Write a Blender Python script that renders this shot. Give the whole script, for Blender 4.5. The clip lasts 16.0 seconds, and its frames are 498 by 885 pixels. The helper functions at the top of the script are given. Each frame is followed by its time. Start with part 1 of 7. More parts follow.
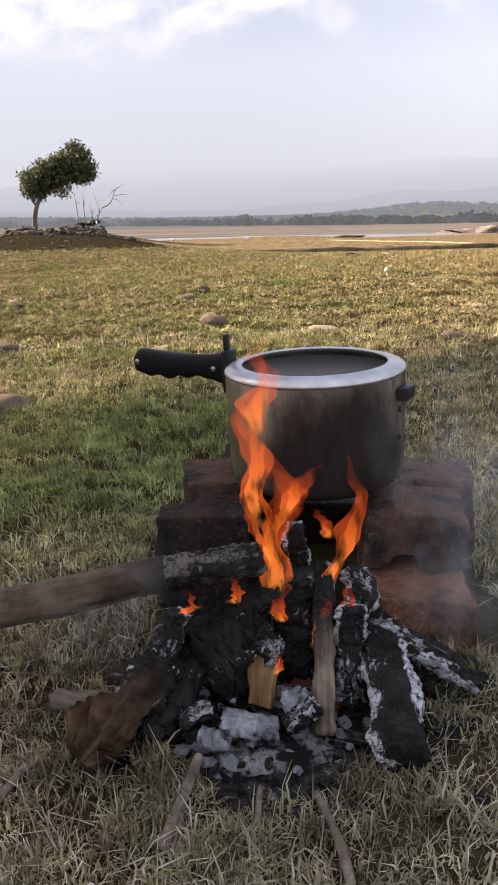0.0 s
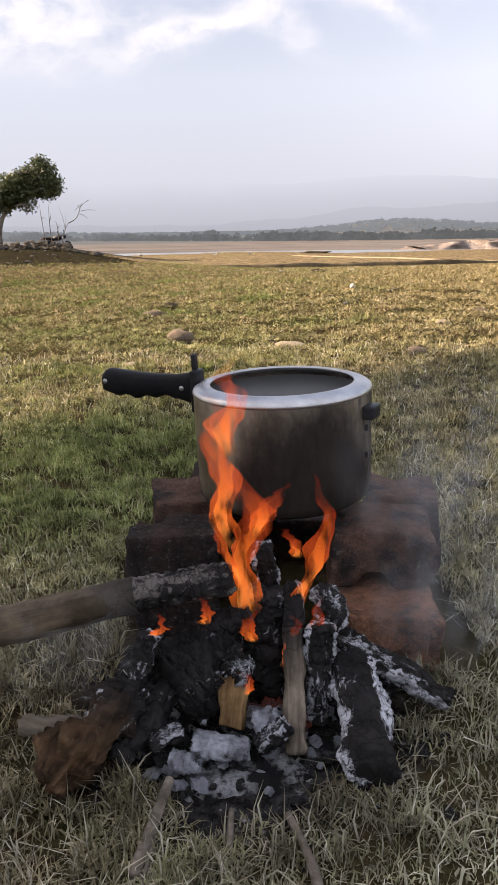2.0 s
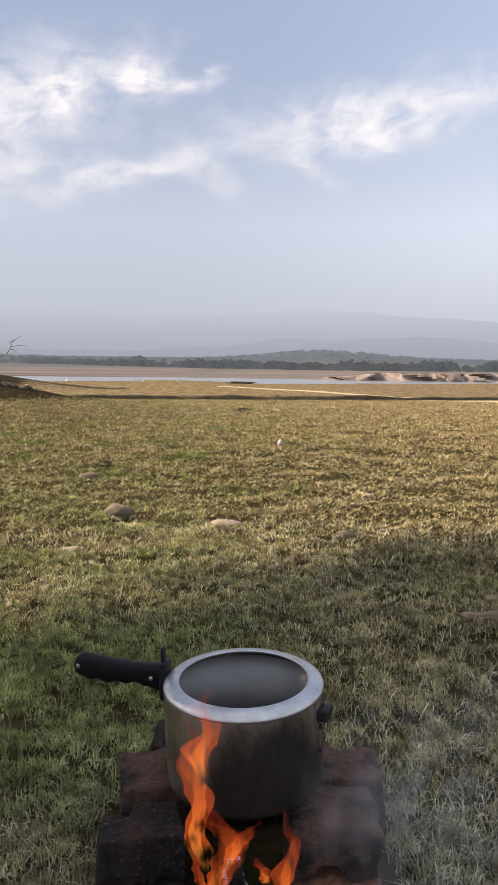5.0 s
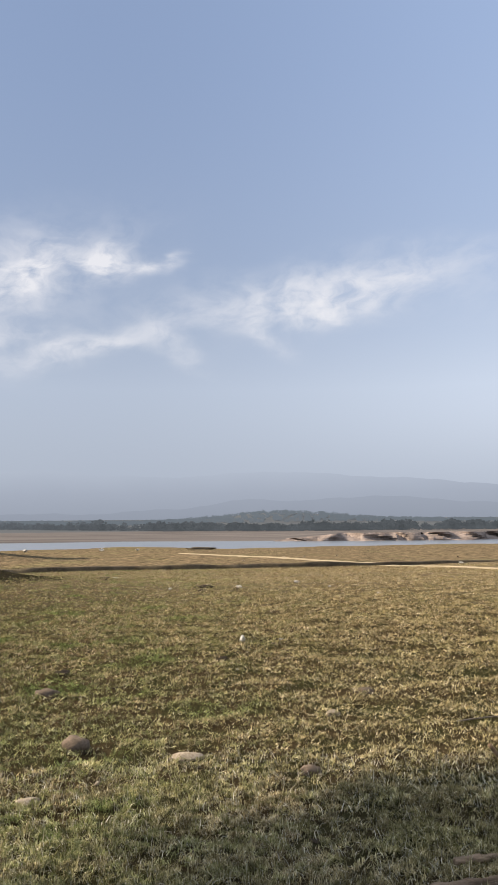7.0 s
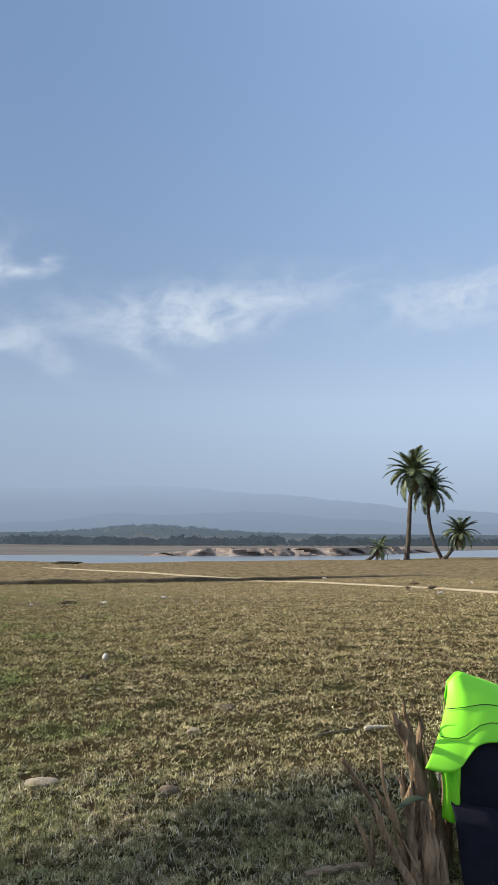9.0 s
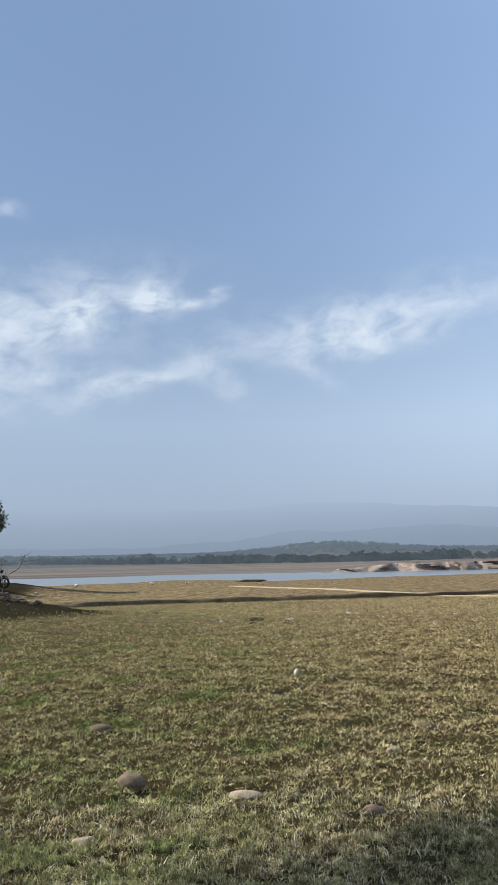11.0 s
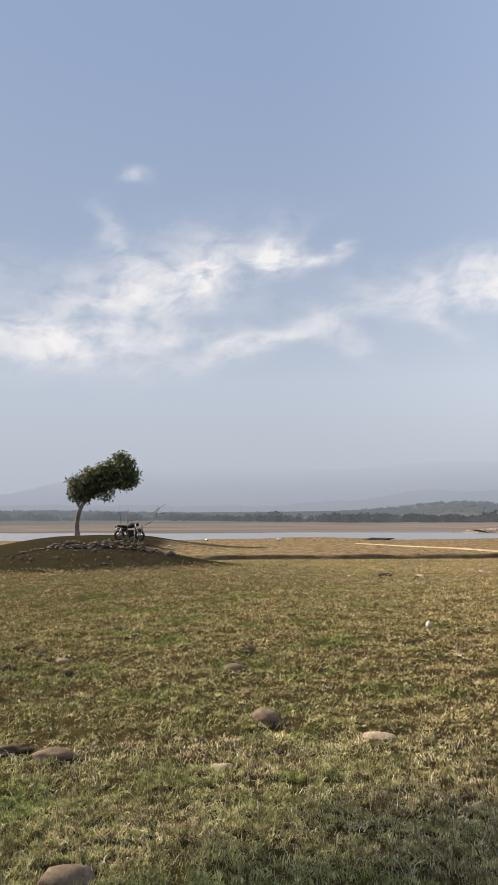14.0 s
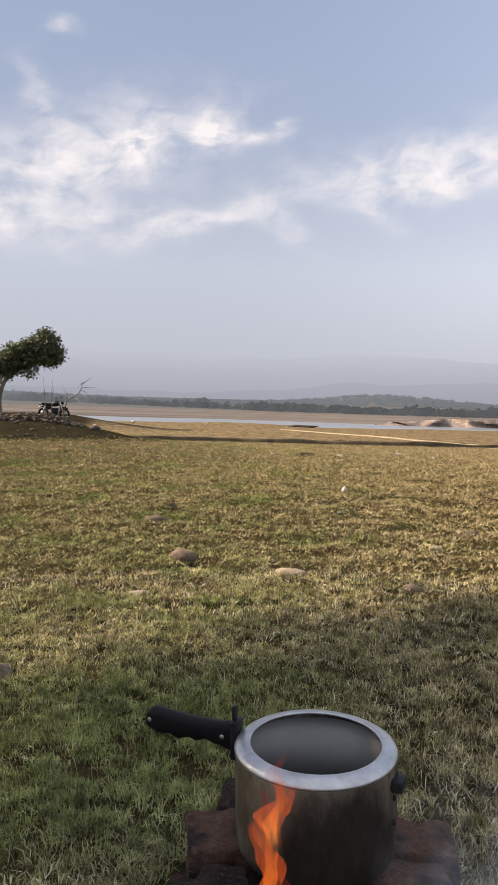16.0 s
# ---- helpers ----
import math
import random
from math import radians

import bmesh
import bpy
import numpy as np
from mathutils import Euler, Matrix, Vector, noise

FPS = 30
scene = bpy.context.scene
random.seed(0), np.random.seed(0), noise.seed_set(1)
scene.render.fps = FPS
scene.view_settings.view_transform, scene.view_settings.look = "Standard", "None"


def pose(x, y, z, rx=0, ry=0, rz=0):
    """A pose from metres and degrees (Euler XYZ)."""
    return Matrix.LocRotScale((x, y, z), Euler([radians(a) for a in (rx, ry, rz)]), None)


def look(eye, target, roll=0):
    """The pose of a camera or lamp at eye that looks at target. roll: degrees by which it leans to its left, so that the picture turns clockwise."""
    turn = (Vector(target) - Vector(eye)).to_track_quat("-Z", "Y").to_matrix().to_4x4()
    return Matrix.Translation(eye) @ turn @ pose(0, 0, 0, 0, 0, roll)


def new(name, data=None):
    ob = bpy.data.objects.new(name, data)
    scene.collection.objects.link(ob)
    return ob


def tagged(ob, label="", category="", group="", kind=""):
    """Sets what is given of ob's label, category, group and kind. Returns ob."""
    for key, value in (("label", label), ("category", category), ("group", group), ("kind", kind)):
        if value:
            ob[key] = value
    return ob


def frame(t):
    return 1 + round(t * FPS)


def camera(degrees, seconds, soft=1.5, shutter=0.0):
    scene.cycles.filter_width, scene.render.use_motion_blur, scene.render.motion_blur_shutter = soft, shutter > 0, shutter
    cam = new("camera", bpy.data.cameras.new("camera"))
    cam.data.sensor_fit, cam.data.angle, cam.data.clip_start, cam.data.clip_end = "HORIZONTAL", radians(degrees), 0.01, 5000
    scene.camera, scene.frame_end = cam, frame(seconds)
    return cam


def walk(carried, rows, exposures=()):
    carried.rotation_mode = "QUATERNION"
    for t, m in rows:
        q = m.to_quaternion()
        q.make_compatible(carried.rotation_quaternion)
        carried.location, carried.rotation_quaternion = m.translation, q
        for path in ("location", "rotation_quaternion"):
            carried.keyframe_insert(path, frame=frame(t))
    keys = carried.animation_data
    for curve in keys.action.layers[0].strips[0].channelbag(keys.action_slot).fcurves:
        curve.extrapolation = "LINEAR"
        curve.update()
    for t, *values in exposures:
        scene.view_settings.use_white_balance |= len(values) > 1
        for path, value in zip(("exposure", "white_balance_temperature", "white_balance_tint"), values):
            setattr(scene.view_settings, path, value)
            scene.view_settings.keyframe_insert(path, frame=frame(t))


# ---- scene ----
cam = camera(38.0, 16.0, 0.6)
PATH = [
    (0, (0.1, 0.112, 0.532), (0.037, 2.017, -0.0685), -1.4),
    (0.5, (0.099, 0.11, 0.535), (0.045, 2.019, -0.0555), -1.4),
    (1, (0.1, 0.109, 0.535), (0.057, 2.021, -0.0465), -1.4),
    (1.5, (0.1, 0.109, 0.539), (0.091, 2.022, -0.0395), -1.4),
    (2, (0.1, 0.109, 0.54), (0.125, 2.026, -0.0245), -1.1),
    (2.5, (0.101, 0.109, 0.541), (0.143, 2.027, -0.0165), -1.1),
    (3, (0.1, 0.109, 0.555), (0.137, 2.03, 0.0035), -1.2),
    (3.5, (0.081, 0.106, 0.63), (0.108, 2.047, 0.1515), -1.3),
    (4, (0.071, 0.081, 0.717), (0.127, 2.045, 0.3463), -1.1),
    (4.5, (0.048, 0.061, 0.775), (0.225, 2.026, 0.442), 0.1),
    (4.7, (0.042, 0.051, 0.793), (0.267, 2.016, 0.494), 0.7),
    (6.8, (0.019, -0.074, 1.143), (0.287, 1.899, 1.326), -0.2),
    (7, (0.029, -0.073, 1.15), (0.372, 1.886, 1.357), -0.5),
    (7.5, (0.037, -0.096, 1.163), (0.646, 1.796, 1.386), -0.7),
    (8, (0.042, -0.1, 1.167), (0.744, 1.76, 1.386), -0.1),
    (8.2, (0.043, -0.108, 1.171), (0.766, 1.744, 1.39), 0.2),
    (10.3, (0.027, -0.047, 1.148), (0.471, 1.88, 1.448), -0.8),
    (10.5, (0.028, -0.051, 1.149), (0.418, 1.887, 1.448), -1.3),
    (11, (0.015, -0.028, 1.14), (0.231, 1.939, 1.435), -1.4),
    (11.5, (-0.001, 0.0, 1.127), (0.009, 1.986, 1.361), -1.3),
    (12, (-0.01, 0.007, 1.121), (-0.096, 1.994, 1.328), -1.2),
    (12.5, (-0.011, 0.018, 1.107), (-0.138, 2.005, 1.297), -1.1),
    (13, (-0.009, 0.022, 1.094), (-0.133, 2.009, 1.285), -0.9),
    (13.5, (-0.011, 0.022, 1.082), (-0.136, 2.009, 1.274), -0.6),
    (14, (-0.012, 0.029, 1.062), (-0.143, 2.016, 1.25), -0.6),
    (14.5, (-0.005, 0.03, 1.026), (-0.138, 2.017, 1.203), -0.4),
    (15, (-0.007, 0.037, 0.954), (-0.078, 2.03, 1.098), 0.6),
    (15.5, (-0.001, 0.048, 0.893), (0.033, 2.048, 0.871), 1.4),
    (16, (0.009, 0.024, 0.859), (0.077, 2.019, 0.738), 1.5),
]
EXPOSURES = [(0.0, 1.77, 7350.0, 19.0), (3.0, 1.71, 7300.0, 19.0), (4.7, 1.43, 7050.0, 17.0), (7.0, 1.15, 6600.0, 13.0), (8.0, 0.91, 6050.0, 8.0), (10.5, 0.99, 5750.0, 6.0), (12.5, 1.25, 6800.0, 11.0), (14.5, 1.24, 6950.0, 13.0), (15.5, 1.26, 6850.0, 14.0), (16.0, 1.33, 7150.0, 17.0)]
walk(cam, [(t, look(eye, target, roll)) for t, eye, target, roll in PATH], EXPOSURES)

# ---- world, sun and sky ----
SUN_AZ, SUN_EL = -65.0, 30.0          # degrees; azimuth from +y towards +x
sun_to = Vector((math.sin(radians(SUN_AZ)) * math.cos(radians(SUN_EL)),
                 math.cos(radians(SUN_AZ)) * math.cos(radians(SUN_EL)), math.sin(radians(SUN_EL))))
sun_data = bpy.data.lights.new("sun", "SUN")
sun_data.energy, sun_data.angle, sun_data.color = 5.0, radians(0.8), (1.0, 0.87, 0.68)
sun = new("sun", sun_data)
sun.matrix_world = look(sun_to * 50, (0, 0, 0))


def node(nt, kind, props=None, **links):
    """A node; keyword names are input names (underscores for spaces), values are sockets or constants."""
    n = nt.nodes.new(kind)
    p = props or {}
    if "operation" in p:  # set first: it decides the inputs
        n.operation = p["operation"]
    if "use_clamp" in p:
        n.use_clamp = p["use_clamp"]
    if "feature" in p:
        n.feature = p["feature"]
    if "interpolation_type" in p:
        n.interpolation_type = p["interpolation_type"]
    for k, v in links.items():
        key = int(k[1:]) if k[0] == "i" and k[1:].isdigit() else k.replace("_", " ")
        sock = n.inputs[key]
        if isinstance(v, bpy.types.NodeSocket):
            nt.links.new(v, sock)
        else:
            sock.default_value = v
    return n


def maths(nt, op, a, b=0.0, c=0.0, clamp=False):
    return node(nt, "ShaderNodeMath", {"operation": op, "use_clamp": clamp}, i0=a, i1=b, i2=c).outputs[0]


def ramp(nt, fac, stops, mode="LINEAR"):
    n = node(nt, "ShaderNodeValToRGB", Fac=fac)
    n.color_ramp.interpolation = mode
    els = n.color_ramp.elements
    while len(els) < len(stops):
        els.new(0.5)
    for e, (p, col) in zip(els, stops):
        e.position, e.color = p, (*col, 1.0) if len(col) == 3 else col
    return n.outputs[0]


def mixc(nt, fac, a, b, blend="MIX"):
    n = nt.nodes.new("ShaderNodeMix")
    n.data_type, n.blend_type = "RGBA", blend
    for sock, v in ((n.inputs[0], fac), (n.inputs[6], a), (n.inputs[7], b)):
        if isinstance(v, bpy.types.NodeSocket):
            nt.links.new(v, sock)
        else:
            v = (v, v, v) if isinstance(v, (int, float)) and sock != n.inputs[0] else v
            sock.default_value = v if isinstance(v, (int, float)) else (*v, 1.0)[:4]
    return n.outputs[2]


def smooth(nt, v, lo, hi):
    return node(nt, "ShaderNodeMapRange", {"interpolation_type": "SMOOTHSTEP"}, Value=v, i1=lo, i2=hi, i3=0.0, i4=1.0).outputs[0]


# wisps of thin cloud: azimuth, elevation, half length, half width, slope (degrees), weight
WISPS = [(-11.5, 17.0, 9.5, 3.0, 19, 1.0), (-7.2, 18.6, 2.4, 1.6, 65, 0.75), (-20.5, 13.0, 8.0, 1.7, -6, 0.8),
         (-14.6, 20.8, 2.2, 1.0, -60, 0.55), (-1.3, 19.7, 2.2, 1.15, 4, 1.5), (2.2, 19.2, 1.8, 0.5, 10, 0.9), (4.2, 20.0, 0.9, 0.4, 55, 0.75),
         (-3.2, 13.2, 6.4, 0.95, 13, 0.85), (-10.0, 13.7, 5.0, 0.6, 8, 0.5), (16.5, 17.6, 11.5, 1.9, 8, 1.0),
         (16.0, 15.9, 6.0, 0.9, 6, 0.5), (37.0, 18.0, 6.5, 1.5, 10, 1.0), (37.4, 16.0, 3.0, 0.6, 5, 0.45),
         (-12.5, 25.1, 1.4, 0.5, 5, 0.5), (4.2, 13.4, 2.6, 0.9, -35, 0.4), (11.2, 14.1, 2.4, 0.8, -25, 0.45),
         (52.0, 17.0, 9.0, 1.6, 6, 0.8), (-34.0, 16.0, 10.0, 2.0, 10, 0.8), (-52.0, 20.0, 9.0, 2.4, 12, 0.7)]

world = bpy.data.worlds.new("world")
scene.world = world
world.use_nodes = True
wt = world.node_tree
wt.nodes.clear()
sky = node(wt, "ShaderNodeTexSky")
sky.sky_type, sky.sun_disc, sky.sun_elevation, sky.sun_rotation = "NISHITA", False, radians(SUN_EL), radians(SUN_AZ)
sky.altitude, sky.air_density, sky.dust_density, sky.ozone_density = 300.0, 1.0, 1.2, 1.6
coord = node(wt, "ShaderNodeTexCoord").outputs["Generated"]
sep = node(wt, "ShaderNodeSeparateXYZ", Vector=coord)
az = maths(wt, "MULTIPLY", maths(wt, "ARCTAN2", sep.outputs[0], sep.outputs[1]), 180 / math.pi)
el = maths(wt, "MULTIPLY", maths(wt, "ARCSINE", sep.outputs[2]), 180 / math.pi)
flat = node(wt, "ShaderNodeCombineXYZ", X=maths(wt, "MULTIPLY", az, 0.16), Y=maths(wt, "MULTIPLY", el, 0.42), Z=0.0).outputs[0]
warp = node(wt, "ShaderNodeTexNoise", Vector=flat, Scale=0.9, Detail=3.0, Roughness=0.5)
wsep = node(wt, "ShaderNodeSeparateColor", Color=warp.outputs["Color"])
azw = maths(wt, "ADD", az, maths(wt, "MULTIPLY_ADD", wsep.outputs[0], 4.4, -2.2))
elw = maths(wt, "ADD", el, maths(wt, "MULTIPLY_ADD", wsep.outputs[1], 2.8, -1.4))
total = 0.0
for a0, e0, L, W, slope, weight in WISPS:
    c, s = math.cos(radians(slope)), math.sin(radians(slope))
    da, de = maths(wt, "SUBTRACT", azw, a0), maths(wt, "SUBTRACT", elw, e0)
    u = maths(wt, "ADD", maths(wt, "MULTIPLY", da, c / L), maths(wt, "MULTIPLY", de, s / L))
    v = maths(wt, "ADD", maths(wt, "MULTIPLY", da, -s / W), maths(wt, "MULTIPLY", de, c / W))
    d = maths(wt, "MULTIPLY_ADD", u, u, maths(wt, "MULTIPLY", v, v))
    total = maths(wt, "MULTIPLY_ADD", maths(wt, "EXPONENT", maths(wt, "MULTIPLY", d, -1.1)), weight, total)
flat2 = node(wt, "ShaderNodeCombineXYZ", X=maths(wt, "ADD", maths(wt, "MULTIPLY", azw, 0.36), maths(wt, "MULTIPLY", elw, -0.12)), Y=maths(wt, "MULTIPLY", elw, 0.52), Z=3.0).outputs[0]
fibre = node(wt, "ShaderNodeTexNoise", Vector=flat2, Scale=1.0, Detail=6.0, Roughness=0.56).outputs[0]
cover = maths(wt, "MULTIPLY", total, smooth(wt, fibre, 0.20, 0.72), clamp=True)
haze = smooth(wt, el, 38.0, 2.0)
base = mixc(wt, 1.0, sky.outputs[0], (0.11, 0.11, 0.11), "MULTIPLY")
base = mixc(wt, 0.95, base, (0.148, 0.205, 0.315))
base = mixc(wt, maths(wt, "MULTIPLY", haze, 0.92), base, ramp(wt, maths(wt, "MULTIPLY", el, 0.05), [(0.0, (0.236, 0.268, 0.314)), (0.25, (0.262, 0.300, 0.352)), (0.5, (0.288, 0.333, 0.393)), (1.0, (0.212, 0.262, 0.338))]))
# the haze is paler to the east
east_sky = maths(wt, "MULTIPLY", smooth(wt, az, -4.0, 46.0), smooth(wt, el, -2.0, 9.0))
base = mixc(wt, 1.0, base, ramp(wt, east_sky, [(0.0, (0.96, 0.96, 0.96)), (1.0, (1.36, 1.33, 1.29))]), "MULTIPLY")
base = mixc(wt, maths(wt, "MULTIPLY", cover, 0.90), base, (0.468, 0.48, 0.50))
# unseen bright cloud veil, added overhead and away from the river to fill shade
away = smooth(wt, maths(wt, "MULTIPLY_ADD", sep.outputs[2], 0.75, maths(wt, "MULTIPLY", sep.outputs[1], -1.0)), -0.30, 0.35)
fill_veil_at = node(wt, "ShaderNodeTexNoise", Vector=coord, Scale=2.4, Detail=7.0, Roughness=0.6).outputs[0]
fill_veil = maths(wt, "MULTIPLY", maths(wt, "MULTIPLY", away, smooth(wt, el, 4.0, 22.0)), smooth(wt, fill_veil_at, 0.25, 0.62))
base = mixc(wt, maths(wt, "MULTIPLY", fill_veil, 0.9), base, (0.46, 0.52, 0.60))
# bright hazy air round the low sun
facing = node(wt, "ShaderNodeVectorMath", {"operation": "DOT_PRODUCT"}, i0=coord, i1=tuple(sun_to)).outputs["Value"]
aureole = maths(wt, "POWER", maths(wt, "MAXIMUM", facing, 0.0), 42.0)
base = mixc(wt, 1.0, base, mixc(wt, aureole, (0.0, 0.0, 0.0), (1.9, 1.6, 1.2)), "ADD")
back = node(wt, "ShaderNodeBackground", Color=base, Strength=0.82)
node(wt, "ShaderNodeOutputWorld", Surface=back.outputs[0])

# ---- materials ----


def material(name):
    m = bpy.data.materials.new(name)
    m.use_nodes = True
    nt = m.node_tree
    return m, nt, nt.nodes["Principled BSDF"]


def put(nt, bsdf, color=None, rough=None, metal=None, bump=None, strength=0.5, distance=0.01):
    for key, v in (("Base Color", color), ("Roughness", rough), ("Metallic", metal)):
        if isinstance(v, bpy.types.NodeSocket):
            nt.links.new(v, bsdf.inputs[key])
        elif v is not None:
            bsdf.inputs[key].default_value = v if isinstance(v, (int, float)) else (*v, 1.0)
    if bump is not None:
        if rough == 0.85 or not isinstance(rough, (int, float)) or rough > 0.8:
            bsdf.inputs["Specular IOR Level"].default_value = 0.10 if metal == 0.0 else 0.4
        b = node(nt, "ShaderNodeBump", Height=bump, Strength=strength, Distance=distance)
        nt.links.new(b.outputs[0], bsdf.inputs["Normal"])


def noise_of(nt, vec, scale, detail=4.0, rough=0.55, w=None):
    return node(nt, "ShaderNodeTexNoise", Vector=vec, Scale=scale, Detail=detail, Roughness=rough).outputs[0]


def coords(nt, kind="Object", stretch=None):
    v = node(nt, "ShaderNodeTexCoord").outputs[kind]
    if stretch:
        v = node(nt, "ShaderNodeMapping", Vector=v, Scale=stretch).outputs[0]
    return v


def surface(name, dark, light, scale=20.0, fine=120.0, rough=0.8, bump=0.5, distance=0.004, metal=0.0, stretch=None, vary=0.25, spot=None, speck=(0.62, 1.3)):
    """Two-scale procedural surface: coarse tone from dark to light, fine grain, relief, and a change of tone from thing to thing."""
    m, nt, bsdf = material(name)
    v = coords(nt, "Object", stretch)
    rnd = node(nt, "ShaderNodeObjectInfo").outputs["Random"]
    v = node(nt, "ShaderNodeVectorMath", {"operation": "ADD"}, i0=v, i1=node(nt, "ShaderNodeCombineXYZ", X=maths(nt, "MULTIPLY", rnd, 7.0), Y=0.0, Z=0.0).outputs[0]).outputs[0]
    a, b = noise_of(nt, v, scale, 5.0, 0.6), noise_of(nt, v, fine, 3.0, 0.6)
    col = ramp(nt, a, [(0.3, dark), (0.7, light)])
    col = mixc(nt, 1.0, col, ramp(nt, b, [(0.25, (speck[0],) * 3), (0.75, (speck[1],) * 3)]), "MULTIPLY")
    tone = maths(nt, "MULTIPLY_ADD", rnd, vary, 1.0 - vary / 2)
    col = mixc(nt, 1.0, col, node(nt, "ShaderNodeCombineColor", Red=tone, Green=tone, Blue=tone).outputs[0], "MULTIPLY")
    if spot:
        col = mixc(nt, smooth(nt, noise_of(nt, v, spot[1], 4.0, 0.65), spot[2], spot[2] + 0.1), col, spot[0])
    h = maths(nt, "ADD", maths(nt, "MULTIPLY", a, 0.7), maths(nt, "MULTIPLY", b, 0.35))
    put(nt, bsdf, col, maths(nt, "MULTIPLY_ADD", b, 0.25, rough - 0.12), metal, h, bump, distance)
    return m


def ground_material():
    m, nt, bsdf = material("turf")
    v = coords(nt)
    s = node(nt, "ShaderNodeSeparateXYZ", Vector=v)
    big, mid, fine = noise_of(nt, v, 0.35, 5.0), noise_of(nt, v, 2.6, 5.0, 0.65), noise_of(nt, v, 38.0, 5.0, 0.7)
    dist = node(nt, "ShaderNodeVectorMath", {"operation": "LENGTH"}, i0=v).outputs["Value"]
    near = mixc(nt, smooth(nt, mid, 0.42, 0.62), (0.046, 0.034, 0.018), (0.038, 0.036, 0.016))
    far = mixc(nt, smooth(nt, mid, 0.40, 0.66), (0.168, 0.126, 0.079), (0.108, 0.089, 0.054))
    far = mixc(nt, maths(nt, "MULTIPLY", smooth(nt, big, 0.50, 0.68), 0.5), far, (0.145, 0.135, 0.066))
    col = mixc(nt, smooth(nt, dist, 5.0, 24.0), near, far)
    col = mixc(nt, 1.0, col, ramp(nt, fine, [(0.25, (0.55, 0.55, 0.55)), (0.75, (1.35, 1.35, 1.35))]), "MULTIPLY")
    # clods and tufts that show as mottling far out
    clod = noise_of(nt, node(nt, "ShaderNodeMapping", Vector=v, Scale=(1.6, 0.8, 1.0)).outputs[0], 2.2, 6.0, 0.72)
    col = mixc(nt, smooth(nt, dist, 12.0, 30.0), col, mixc(nt, 1.0, col, ramp(nt, clod, [(0.36, (0.42, 0.40, 0.38)), (0.52, (1.0, 1.0, 1.0)), (0.68, (1.55, 1.5, 1.35))]), "MULTIPLY"))
    # the flats over the river: bare sand and silt in streaks
    streak = node(nt, "ShaderNodeMapping", Vector=v, Scale=(0.010, 0.09, 0.0)).outputs[0]
    silt = ramp(nt, noise_of(nt, streak, 1.0, 6.0, 0.65), [(0.32, (0.070, 0.064, 0.062)), (0.5, (0.110, 0.100, 0.096)), (0.7, (0.155, 0.139, 0.130))])
    col = mixc(nt, smooth(nt, s.outputs[1], 66.0, 90.0), col, silt)
    # land behind the flats turns blue-grey: distance haze painted into the ground colour
    far_haze = smooth(nt, maths(nt, "ADD", s.outputs[1], maths(nt, "MULTIPLY", big, 60.0)), 345.0, 380.0)
    col = mixc(nt, far_haze, col, (0.080, 0.088, 0.096))
    # burnt earth and ash under the fire
    fx, fy = maths(nt, "SUBTRACT", s.outputs[0], 0.10), maths(nt, "SUBTRACT", s.outputs[1], 0.85)
    fr = maths(nt, "SQRT", maths(nt, "ADD", maths(nt, "MULTIPLY", fx, fx), maths(nt, "MULTIPLY", fy, fy)))
    fr = maths(nt, "ADD", fr, maths(nt, "MULTIPLY_ADD", noise_of(nt, v, 22.0, 4.0, 0.7), 0.16, -0.08))
    burnt = ramp(nt, noise_of(nt, v, 60.0, 5.0, 0.7), [(0.42, (0.008, 0.007, 0.007)), (0.60, (0.035, 0.033, 0.033)), (0.72, (0.30, 0.30, 0.31))])
    col = mixc(nt, smooth(nt, fr, 0.24, 0.18), col, burnt)
    # soil of the mound, the shade on it put into its dark colour
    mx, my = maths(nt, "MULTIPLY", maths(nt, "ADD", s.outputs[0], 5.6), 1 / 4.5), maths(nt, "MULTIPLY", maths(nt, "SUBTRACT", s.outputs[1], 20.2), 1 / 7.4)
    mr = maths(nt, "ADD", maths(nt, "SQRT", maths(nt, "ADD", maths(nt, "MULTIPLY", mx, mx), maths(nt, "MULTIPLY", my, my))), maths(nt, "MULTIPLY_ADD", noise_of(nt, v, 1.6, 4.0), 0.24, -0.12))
    # the same dark tone over the rise that the lone tree stands on
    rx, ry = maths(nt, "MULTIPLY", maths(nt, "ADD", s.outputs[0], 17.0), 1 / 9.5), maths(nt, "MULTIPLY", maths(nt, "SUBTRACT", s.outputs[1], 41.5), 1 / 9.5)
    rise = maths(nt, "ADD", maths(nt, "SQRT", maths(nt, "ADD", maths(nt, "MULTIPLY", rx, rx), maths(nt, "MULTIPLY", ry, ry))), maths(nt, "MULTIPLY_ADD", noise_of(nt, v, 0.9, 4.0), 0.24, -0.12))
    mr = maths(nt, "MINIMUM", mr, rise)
    shaded_soil = mixc(nt, mid, (0.014, 0.012, 0.008), (0.034, 0.029, 0.018))
    col = mixc(nt, smooth(nt, mr, 1.12, 0.90), col, shaded_soil)
    put(nt, bsdf, col, 0.95, 0.0, maths(nt, "ADD", mid, maths(nt, "MULTIPLY", fine, 0.6)), 0.6, 0.03)
    bsdf.inputs["Specular IOR Level"].default_value = 0.0
    return m


